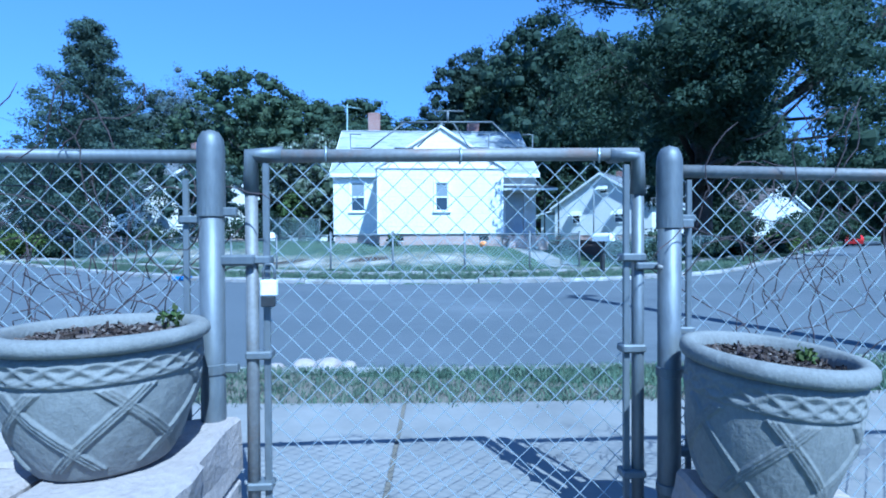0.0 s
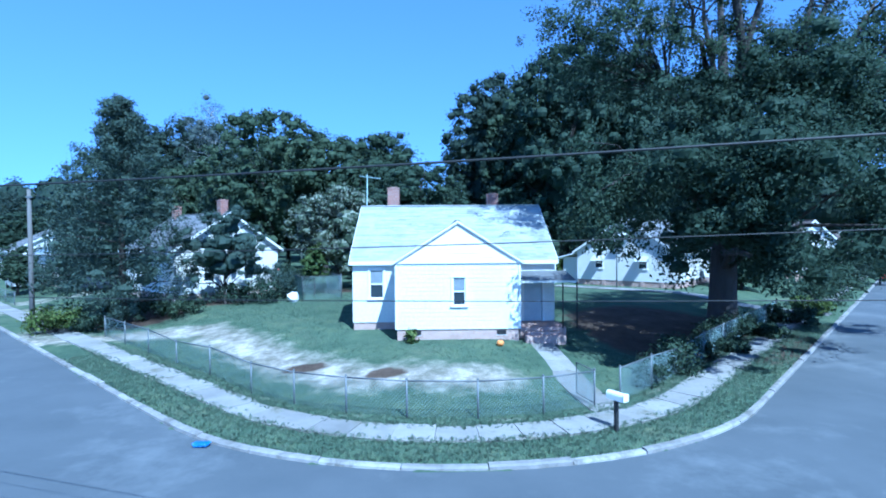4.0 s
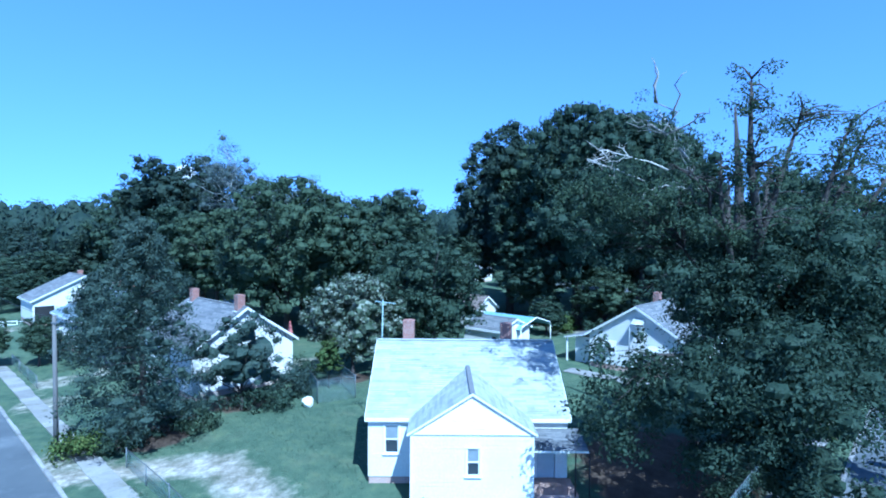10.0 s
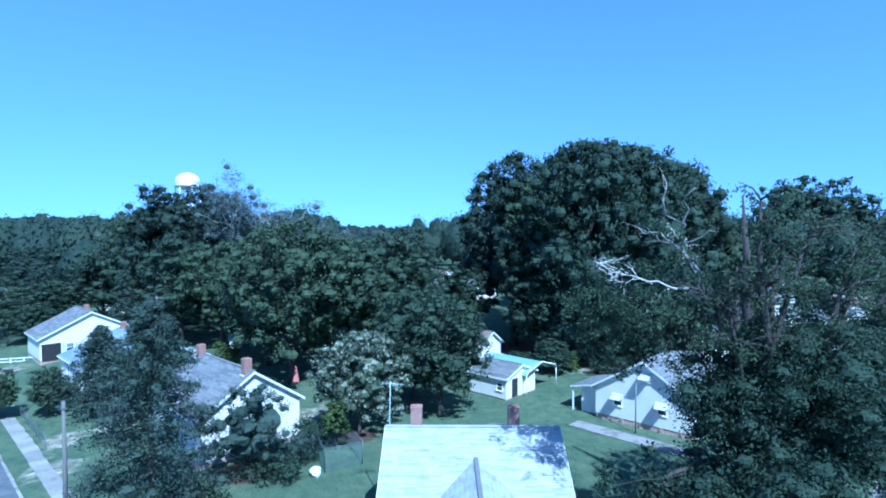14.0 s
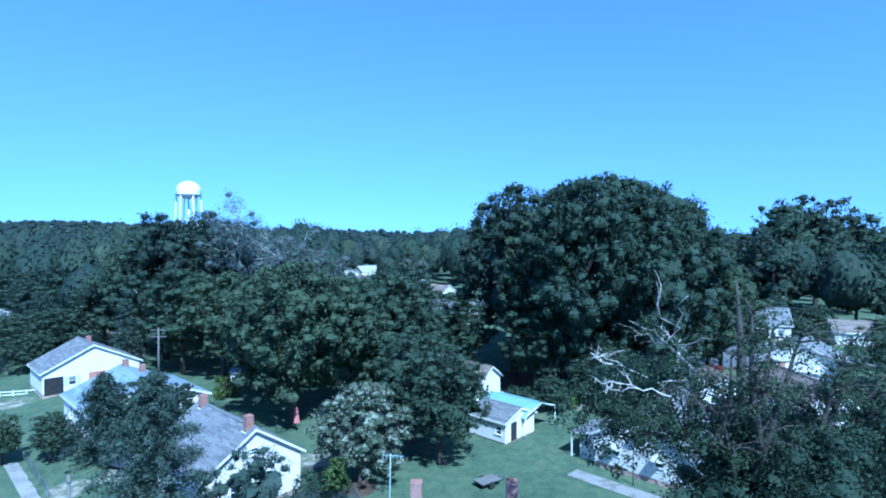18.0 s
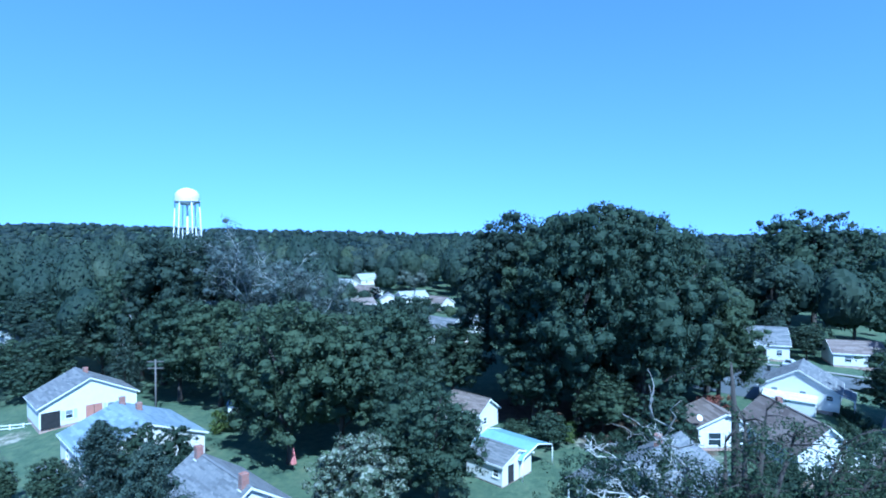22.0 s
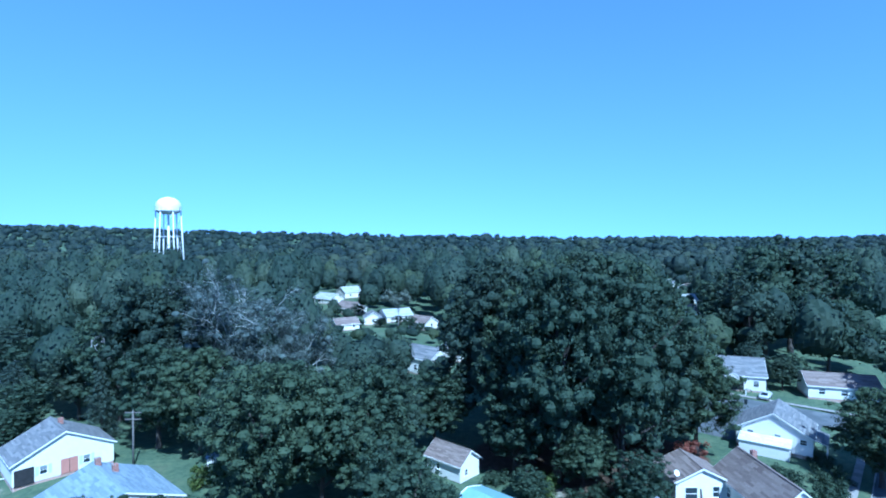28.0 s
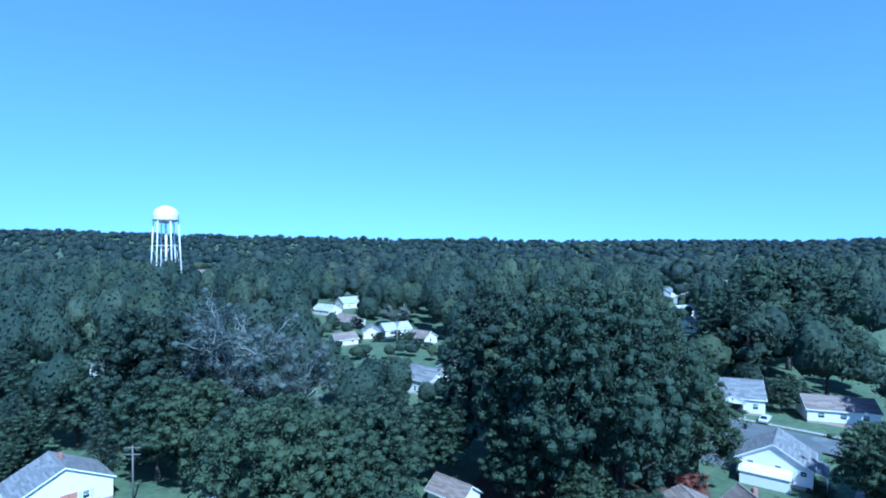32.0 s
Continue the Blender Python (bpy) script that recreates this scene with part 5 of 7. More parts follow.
def cedar(name, label, seed, x, y, h, rad, per=40, core=.5, leaf=.2):
    """A shaggy conifer: whorls of drooping sprays on a straight trunk."""
    rs = np.random.RandomState(seed)
    t = empty(name, pose(x, y, ground_z(x, y) - .05, 0, 0, seed * 40))
    tagged(t, label, "tree")
    pts, rr, tips = [], [], []
    n = 96
    for i in range(n):
        f = (i + .5) / n
        z = h * (.05 + .94 * f)
        reach = rad * min(1, 4.5 * f + .55) * (1 - f) ** .62 * rs.uniform(.72, 1.12) + .12
        a = i * 2.4 + rs.uniform(-.4, .4)
        for k in (.3, .55, .8, 1.0):
            pts.append((math.cos(a) * reach * k, math.sin(a) * reach * k, z + .30 * k * reach - .22 * reach * k * k + rs.uniform(-.15, .15)))
            rr.append((.20 + .12 * reach * (1.3 - .7 * k)) * rs.uniform(.8, 1.2))
        if i % 4 == 0:
            tips.append(pts[-1])
    runs = [([(0, 0, -.3), (.05, 0, h * .5), (0, .05, h * .98)], [h * .018, h * .011, .02])]
    for tp in tips:
        runs.append(([(0, 0, tp[2] * .92), (tp[0] * .5, tp[1] * .5, tp[2] * .97), tp], [.06, .04, .01]))
    tubes("trunk", runs, M_BARK, t, 6)
    leafy("crown", both(inner_mass(rs, pts[::3], rr[::3], 2, .7, core), leaf_quads(rs, pts, np.array(rr) * 1.5, per, leaf, .75, .15, .25)), M_LEAF_CEDAR, t)
    return t


cedar("cedar_tree", "tall shaggy cedar beside the pavement", 31, -19.0, 33.6, 14.2, 5.2, 130, .55, .15)
t = make_tree("small_tree", "small open-crowned tree against the white gable", 33, 7.0, 3.3, .9, .13, 120, 46, .15, M_LEAF_CEDAR)
t.matrix_world = pose(-14.3, 37.6, ground_z(-14.3, 37.6) - .05)
cedar("cedar_tree", "dark conifer far down the street", 35, -76, 84, 15, 6)
cedar("cedar_tree", "dark conifer far down the street", 36, -72, 93, 13, 5)
cedar("cedar_tree", "dark conifer beside the blue-roofed house", 37, -34.2, 51.8, 9.0, 3.6)
cedar("cedar_tree", "dark conifer by the far lawn", 38, -55, 90, 12, 3.2)


def bush(name, label, seed, x, y, rx, ry, h, material, n=26, per=90, leaf=.2):
    rs = np.random.RandomState(seed)
    t = empty(name, pose(x, y, ground_z(x, y), 0, 0, seed * 23))
    tagged(t, label, "shrub")
    pts = np.column_stack([rs.uniform(-1, 1, n) * rx, rs.uniform(-1, 1, n) * ry, rs.uniform(.15, .85, n) * h])
    leafy("crown", leaf_quads(rs, pts, rs.uniform(.22, .5, n) * min(h, 1.6), per, leaf, .8), material, t)
    tubes("stems", [([(0, 0, -.1), (p[0] * .5, p[1] * .5, p[2] * .6), tuple(p)], [.03, .02, .008]) for p in pts[:9]], M_BARK, t, 5)


for i, (x, y, rx, ry, h, m) in enumerate([(-21.6, 31.2, 1.2, 1.0, 1.5, M_LEAF_LIME), (-16.6, 34.6, 2.4, 1.0, 1.2, M_LEAF_OAK), (-13.2, 37.6, 2.2, .9, 1.5, M_LEAF_OAK), (-11.6, 40.6, 1.3, 1.4, 2.2, M_LEAF_CEDAR), (-11.0, 43.4, 1.3, 1.4, 2.8, M_LEAF_OAK),
                                          (-19.6, 32.6, 1.8, .8, 1.0, M_LEAF_OAK), (14.0, 24.4, .9, .3, .55, M_LEAF_OAK), (17.5, 27.8, 1.0, .4, .7, M_LEAF_OAK),
                                          (21.5, 31.6, 1.3, .7, 1.1, M_LEAF_OAK), (25.5, 35.6, 1.3, .8, 1.1, M_LEAF_LIME), (-41.5, 57.0, 2.2, 1.5, 2.6, M_LEAF_OAK), (-26.5, 52.0, 2, 1.5, 2.2, M_LEAF_OAK),
                                          (9.5, 73, 2, 1.2, 1.6, M_LEAF_OAK), (50, 72, 2.2, 1.8, 2.2, M_LEAF_OAK), (58, 74.5, 2.5, 2, 2.6, M_LEAF_OAK), (45.5, 62, 2.2, 1.8, 2.2, M_LEAF_OAK), (-31, 73, 1.6, 1.3, 3.6, M_LEAF_LIME), (-3.2, 63.5, 2.4, 1.8, 3.0, M_LEAF_LIME), (20, 66.5, 2.2, 1.5, 2.4, M_LEAF_OAK), (24, 67.5, 2.4, 1.6, 2.8, M_LEAF_OAK), (29, 67, 2.2, 1.6, 2.6, M_LEAF_OAK), (15.5, 70, 2.0, 1.4, 2.2, M_LEAF_LIME), (33, 72, 2.2, 1.6, 2.8, M_LEAF_OAK), (27.5, 48, 2.4, 1.4, 2.8, M_LEAF_OAK), (31.5, 52.5, 2.4, 1.4, 3.0, M_LEAF_OAK), (36, 57, 2.4, 1.6, 3.0, M_LEAF_OAK), (41.5, 56, 2.2, 1.6, 2.6, M_LEAF_CEDAR), (29.5, 40, 1.8, 1.1, 2.4, M_LEAF_OAK), (33, 44.5, 2.0, 1.2, 3.0, M_LEAF_OAK), (37, 48.5, 2.2, 1.3, 3.2, M_LEAF_OAK), (41, 52.5, 2.2, 1.3, 3.0, M_LEAF_CEDAR), (52, 66, 2.4, 1.8, 2.4, M_LEAF_OAK), (55, 71, 2.2, 1.6, 2.2, M_LEAF_OAK), (46, 73, 2.0, 1.4, 2.2, M_LEAF_OAK), (60, 80, 1.6, 1.2, 1.6, M_LEAF_OAK)]):
    bush("shrub", "overgrown green shrub beside fence and lawn", 60 + i, x, y, rx, ry, h, m, 30, 90, .24 if y > 45 else .17)
for i in range(9):
    p = along(10.9 + i * 1.75, R_FENCE - .35 + .25 * math.sin(i * 2.1))
    bush("fence_vine", "dark tangled vines smothering the chain-link fence", 120 + i, p.x, p.y, .95, .45, 1.05 + .3 * math.sin(i * 1.3), M_LEAF_OAK, 22, 80, .13)
bush("red_shrub", "faded red autumn shrub at the wood's edge", 95, 39.5, 79.5, 2.2, 1.6, 3.4, M_LEAF_RED, 26, 90, .26)
bush("leafy_weed", "broad-leaved green weed against the brick footing", 90, -.75, 23.75, .3, .15, .55, M_LEAF_LIME, 9, 22, .2)

# the great oak at the edge of the corner lot: dense skirt below, sparse limbs above, one dead bough
OX, OY = 16.2, 29.5
rs = np.random.RandomState(41)
oak = tagged(empty("great_oak", pose(OX, OY, ground_z(OX, OY) - .1)), "huge old oak with sparse upper limbs over the corner lot", "tree")
trunk = [(0, 0, -.3), (.02, 0, .5), (.05, -.03, 2.0), (.12, .02, 4.0), (.3, .1, 6.5), (.5, .2, 9.5), (.3, .3, 13), (.1, .2, 17), (-.2, .1, 20.4)]
runs = [(trunk, [1.05, .84, .74, .70, .60, .46, .34, .2, .05])]
pts, rr = [], []
for k in range(230):
    a = rs.uniform(0, 6.283)
    f = rs.random() ** .5
    reach = (10.4 + 1.2 * math.sin(2 * a + .6)) * f
    ex, ey = math.cos(a) * reach, math.sin(a) * reach
    if ex < 0:
        ex *= .8
    z = 3.0 + 11.2 * (1 - f * .55) * rs.uniform(.1, 1.0)
    side = (OX + ex) / (OY + ey)
    if side < .445 or (.49 < side < .60 and ey < .5 and z < 5.0 + .03 * (OY + ey)):
        continue
    pts.append((ex, ey, z))
    rr.append(rs.uniform(.9, 1.7))
for k in range(80):
    d = rs.normal(size=3)
    d = d / np.linalg.norm(d) * rs.uniform(.4, 1.0)
    if (OX + 1.8 + d[0] * 6.6) / (OY - 3.0 + d[1] * 5.6) > .44:
        pts.append((1.8 + d[0] * 6.6, -3.0 + d[1] * 5.6, 10.4 + d[2] * 3.6))
        rr.append(rs.uniform(.8, 1.5))
for k in range(34):
    d = rs.normal(size=3)
    d = d / np.linalg.norm(d) * rs.uniform(.4, 1.0)
    pts.append((6.6 + d[0] * 5.6, -3.0 + d[1] * 5.0, 8.8 + d[2] * 3.4))
    rr.append(rs.uniform(.7, 1.4))
for k in range(46):
    d = rs.normal(size=3)
    d = d / np.linalg.norm(d) * rs.uniform(.3, 1.0)
    pts.append((.4 + d[0] * 5.2, -6.6 + d[1] * 2.0, 9.6 + d[2] * 3.0))
    rr.append(rs.uniform(.7, 1.3))
for k in range(70):
    d = rs.normal(size=3)
    d = d / np.linalg.norm(d) * rs.uniform(.4, 1.0)
    if (OX - 1.2 + d[0] * 5.4) / (OY - 6.4 + d[1] * 4.2) > .42:
        pts.append((-1.2 + d[0] * 5.4, -6.4 + d[1] * 4.2, 11.3 + d[2] * 2.7))
        rr.append(rs.uniform(.7, 1.3))
for k in range(60):
    d = rs.normal(size=3)
    d = d / np.linalg.norm(d) * rs.uniform(.4, 1.0)
    px, py, pz = 12.0 + d[0] * 4.0, 19.0 + d[1] * 2.9, 7.9 + d[2] * 2.2
    if px / py > .42 and pz > 5.0 + .03 * py:
        pts.append((px - OX, py - OY, pz))
        rr.append(rs.uniform(.7, 1.25))
for k in range(48):
    d = rs.normal(size=3)
    d = d / np.linalg.norm(d) * rs.uniform(.3, 1.0)
    if (OX + 2.2 + d[0] * 8.0) / (OY - 3.2 + d[1] * 5.2) > .42:
        pts.append((2.2 + d[0] * 8.0, -3.2 + d[1] * 5.2, 13.3 + d[2] * 1.8))
        rr.append(rs.uniform(.5, .9))
for k in range(34):
    py, pz = rs.uniform(17.5, 22.5), rs.uniform(5.2, 6.6)
    pts.append((py * rs.uniform(.47, .63) - OX, py - OY, pz))
    rr.append(rs.uniform(.42, .62))
for k in range(40):
    d = rs.normal(size=3)
    d = d / np.linalg.norm(d) * rs.uniform(.3, 1.0)
    px, py, pz = 12.9 + d[0] * 2.0, 18.6 + d[1] * 2.0, 4.8 + d[2] * 1.2
    if px / py > .62:
        pts.append((px - OX, py - OY, pz))
        rr.append(rs.uniform(.5, .8))
thin, tr_ = [], []
for k in range(110):
    d = rs.normal(size=3)
    d = d / np.linalg.norm(d) * rs.uniform(.25, 1.0)
    thin.append((-6.9 + d[0] * 4.4, -3.6 + d[1] * 3.2, 14.6 + d[2] * 3.0 + .12 * d[0]))
    tr_.append(rs.uniform(.4, .85))
    if k % 3 == 0:
        runs.append(([(-2.2, -1.8, 10.4), (-4.2, -2.8, 12.6), Vector((-5.2, -3.2, 13.2)).lerp(Vector(thin[-1]), .5), thin[-1]], [.09, .06, .03, .01]))
for i in rs.choice(len(pts), 26, replace=False):
    p = Vector(pts[i])
    s = Vector((.1, .0, rs.uniform(3.2, 7.5)))
    m = s.lerp(p, .5) + Vector((rs.uniform(-.6, .6), rs.uniform(-.6, .6), rs.uniform(.2, .9)))
    a = rs.uniform(.14, .30)
    runs.append(([s, s.lerp(m, .5), m, m.lerp(p, .6), p], [a, a * .8, a * .6, a * .4, a * .1]))
# tall leaders that rise out of the dense crown, with thin wind-combed tufts
up, ur = [], []
for low, tip, a, tufts in (((-2.6, -6.4, 13.4), (-3.6, -7.4, 19.8), .19, 34), ((-2.4, -6.2, 13.2), (-.5, -6.0, 19.0), .15, 22), ((-3.6, -6.0, 12.5), (-4.4, -6.6, 16.8), .12, 20), ((.6, -5.0, 12.6), (3.2, -4.8, 18.2), .16, 26),
                           ((3.4, -3.0, 12), (6.4, -3.2, 17.6), .15, 22), ((5.0, -.6, 11.5), (9.4, -1.0, 16.8), .15, 22), ((1.5, .5, 12), (2.6, 1.4, 17.6), .2, 14), ((-1.0, -1.0, 12), (-.8, -.5, 16.6), .18, 12), ((6.5, 2.0, 10), (11.5, 1.5, 15.0), .16, 16), ((.2, -5.6, 12.6), (1.6, -6.0, 18.4), .14, 22), ((4.4, -5.0, 12.4), (6.2, -5.6, 18.0), .14, 24), ((7.0, -4.0, 11.6), (10.2, -4.6, 17.0), .14, 24), ((8.0, -2.0, 11), (12.6, -2.0, 16.2), .14, 22)):
    lo, p, s = Vector(low), Vector(tip), Vector((.3, .1, 7.0 + rs.uniform(-1.5, 1.5)))
    m = lo.lerp(p, .5) + Vector((rs.uniform(-.2, .2), rs.uniform(-.2, .2), 0))
    runs.append(([s, s.lerp(lo, .5) + Vector((0, 0, -.6)), lo, m, p], [a * 1.3, a * 1.2, a, a * .7, .03]))
    for j in range(tufts):
        b = lo.lerp(p, rs.uniform(.05, 1.0))
        e = b + Vector((rs.uniform(-1.5, 1.9), rs.uniform(-1.3, 1.3), rs.uniform(-.3, .9)))
        runs.append(([b, b.lerp(e, .5) + Vector((0, 0, .15)), e], [.05, .03, .01]))
        for f in (.6, 1.0):
            up.append(tuple(b.lerp(e, f)))
            ur.append(rs.uniform(.35, .75))
for s, e, k in (((-5.0, -6.4, 14.6), (-11.0, -3.6, 15.6), 60), ((-5.6, -6.8, 15.8), (-7.2, -5.6, 19.0), 26), ((-4.4, -5.6, 13.4), (-9.0, -6.8, 16.0), 36)):
    for j in range(k):
        b = Vector(s).lerp(Vector(e), rs.random()) + Vector((rs.normal() * .7, rs.normal() * .9, rs.normal() * .6))
        up.append(tuple(b))
        ur.append(rs.uniform(.25, .6))
# one low branch hangs out over the lawn
hang, hr_ = [], []
runs.append(([(.0, 0, 5.0), (-3.4, -3.4, 7.4), (-7.0, -7.0, 8.2), (-9.6, -8.8, 7.0)], [.2, .13, .08, .03]))
for k in range(64):
    f = rs.random() ** .6
    hang.append((-6.2 - 4.0 * f + rs.normal() * .7, -6.4 - 2.6 * f + rs.normal() * .8, 6.4 + 1.6 * (1 - f) + rs.normal() * 1.15))
    hr_.append(rs.uniform(.4, .8))
    if k % 4 == 0:
        runs.append(([(-7.0, -7.0, 8.0), Vector((-7, -7, 8)).lerp(Vector(hang[-1]), .6) + Vector((.2, -.3, .3)), hang[-1]], [.025, .015, .006]))
tubes("trunk", runs, M_BARK, oak, 8)
leafy("hanging_branch", leaf_quads(rs, hang, hr_, 95, .18, .9, .15, .3), M_LEAF_GREAT, oak)
pts, rr = np.array(pts), np.array(rr)
side, rise = (OX + pts[:, 0]) / (OY + pts[:, 1]), (pts[:, 2] - 1.5) / (OY + pts[:, 1])
keep = ~((side > .685) & (side < .81) & (rise > .14) & (rise < .33))     # a gap in the crown
pts, rr = pts[keep], rr[keep]
leafy("crown", both(inner_mass(rs, pts, rr, 2, .72, .36), leaf_quads(rs, pts, rr, 300, .165, .72, .45, .3)), M_LEAF_GREAT, oak)
leafy("side_sprays", leaf_quads(rs, thin, tr_, 110, .16, .7, .2, .3), M_LEAF_GREAT, oak)
leafy("upper_sprays", leaf_quads(rs, up, ur, 44, .14, .5, .1, .4), M_LEAF_GREAT, oak)


def dead_bough(rs, s, e, r, out, depth=0, kids=5):
    """A crooked bare bough with twigs."""
    s, e = Vector(s), Vector(e)
    length = (e - s).length
    pts = [s]
    for k in range(1, 7):
        p = s.lerp(e, k / 6) + Vector((rs.normal(), rs.normal(), rs.normal() * .8)) * length * .045 + Vector((0, 0, .06 * length * math.sin(k / 6 * 3.14)))
        pts.append(p)
    out.append((pts, [r * (1 - .8 * k / 6) for k in range(7)]))
    if depth < 3:
        for k in range(kids):
            f = rs.uniform(1.5, 6)
            b = pts[int(f)].lerp(pts[min(int(f) + 1, 6)], f - int(f))
            d = (e - s).normalized() + Vector((rs.normal(), rs.normal(), rs.normal() * .8)) * .75
            dead_bough(rs, b, b + d.normalized() * length * rs.uniform(.25, .5), r * .5, out, depth + 1, kids)


for bark, legs in ((M_BARK, [((-.2, -1.2, 8.5), (-3.6, -5.2, 13.2), .17, 9), ((-3.6, -5.2, 13.2), (-5.7, -6.9, 16.0), .12, 1)]),
                   (M_GREYWOOD, [((-4.4, -4.4, 14.6), (-6.6, -5.6, 19.6), .11, 2), ((-5.6, -5.0, 17.2), (-8.0, -5.4, 18.6), .03, 2)]),
                   (M_DEAD, [((-3.4, -2.6, 15.6), (-6.4, -3.6, 15.5), .07, 0), ((-6.4, -3.6, 15.5), (-9.6, -3.4, 17.0), .05, 0), ((-4.6, -4.0, 15.9), (-6.0, -5.6, 18.2), .04, 1)]),
                   (M_DEAD, [((-6.8, -7.0, 16.0), (-9.6, -7.4, 16.6), .04, 1)])):
    for s, e, r, d in legs:
        runs = []
        if d == 9:
            runs.append(([s, Vector(s).lerp(Vector(e), .5) + Vector((.3, .4, -.3)), e], [r * 1.2, r, r * .8]))
        else:
            dead_bough(rs, s, e, r, runs, d, 5)
        tubes("bough" if bark is M_BARK else "dead_bough", runs, bark, oak, 5)["label"] = "bark-covered limb below the break" if bark is M_BARK else "bleached bare twiggy bough"

# grey half-dead trees in the woods
for seed, x, y, h, sp, k in ((51, -36.5, 99, 23.5, 8.5, 18), (52, -30.5, 101, 20.5, 7, 14), (53, -134, 182, 15, 8, 9), (54, -12.6, 203, 16, 5, 6), (55, -26, 106, 16.5, 6, 9)):
    rs = np.random.RandomState(seed)
    t = tagged(empty("dead_tree", pose(x, y, ground_z(x, y))), "half-dead tree with thin grey-green leaves and bare boughs", "tree")
    runs = [([(0, 0, -.5), (.2, 0, h * .3), (0, .2, h * .62)], [h * .014, h * .009, h * .005])]
    for j in range(k):
        a = j * 2.4
        dead_bough(rs, (.1, .1, h * rs.uniform(.3, .6)), (math.cos(a) * sp * rs.uniform(.4, 1), math.sin(a) * sp * rs.uniform(.4, 1), h * rs.uniform(.6, 1.0)), h * .0068, runs, 1, 5)
    tubes("bough", runs, M_TWIG, t, 4)
    tips = np.array([tuple(r[0][-1]) for r in runs[1:]])
    leafy("crown", both(inner_mass(rs, tips[::6], np.full(len(tips[::6]), .8), 2), leaf_quads(rs, tips, np.full(len(tips), 1.5), 60, .27, .8, .2)), M_LEAF_DRY, t)

# ---- woods out to the horizon ----
def wood_template(seed, k, n, leaf, lobes):
    """One crown of height 1: a lobed mass under a coat of leaf sprays."""
    rs = np.random.RandomState(seed)
    lob = rs.normal(size=(lobes, 3)) + np.array([0, 0, .35])
    lob /= np.linalg.norm(lob, axis=1)[:, None]
    amp = rs.uniform(.16, .36, lobes)
    tall = rs.uniform(.95, 1.15)

    def place(d, far):
        near = np.exp((d @ lob.T - 1) * 13) * amp
        rad = .40 * (.70 + near.max(-1) + .05 * np.sin(d[..., 0] * 13) * np.sin(d[..., 1] * 11)) * far
        return d * rad[..., None] * np.array([1, 1, tall]) + np.array([0, 0, .56])
    g = ball_grid(k)
    g = g[g[:, :, 2].mean(1) > -.8]
    mid = np.array([0, 0, .56])
    q = place(g, .9)
    nn = outward(q, mid) * .7 + (q.mean(1) - mid) * .9 + rs.normal(size=(len(q), 3)) * .08
    d = rs.normal(size=(n, 3))
    d[:, 2] = np.abs(d[:, 2]) * .9 - .25
    d /= np.linalg.norm(d, axis=1)[:, None]
    p = place(d, 1.0 + .09 * rs.random(n))
    soft = d + rs.normal(size=(n, 3)) * .2
    t = np.cross(soft, rs.normal(size=(n, 3)))
    t /= np.linalg.norm(t, axis=1)[:, None]
    b = np.cross(soft, t) * .6 + d * .3 * rs.random((n, 1))
    sz = leaf * (.6 + .8 * rs.random((n, 1)))
    lq = np.stack([p - t * sz * .5, p + b * sz * .4, p + t * sz * .5, p - b * sz * .4], 1)
    return both((q, nn / np.linalg.norm(nn, axis=1)[:, None]), (lq, soft / np.linalg.norm(soft, axis=1)[:, None]))


CLEAR = [(x, y, max(L, W) * .5 + 5.5) for x, y, L, W, *_ in FAR_HOUSES] + [(70.5, 121, 10), (88, 112.5, 10), (TX, TY, 16), (62, 92, 14), (58, 108, 13), (66, 105, 10), (78, 102, 13), (-50, 72, 16), (-62, 80, 8), (-23, 206, 9), (-20, 198, 8), (-52, 275, 16), (-45, 262, 10)]


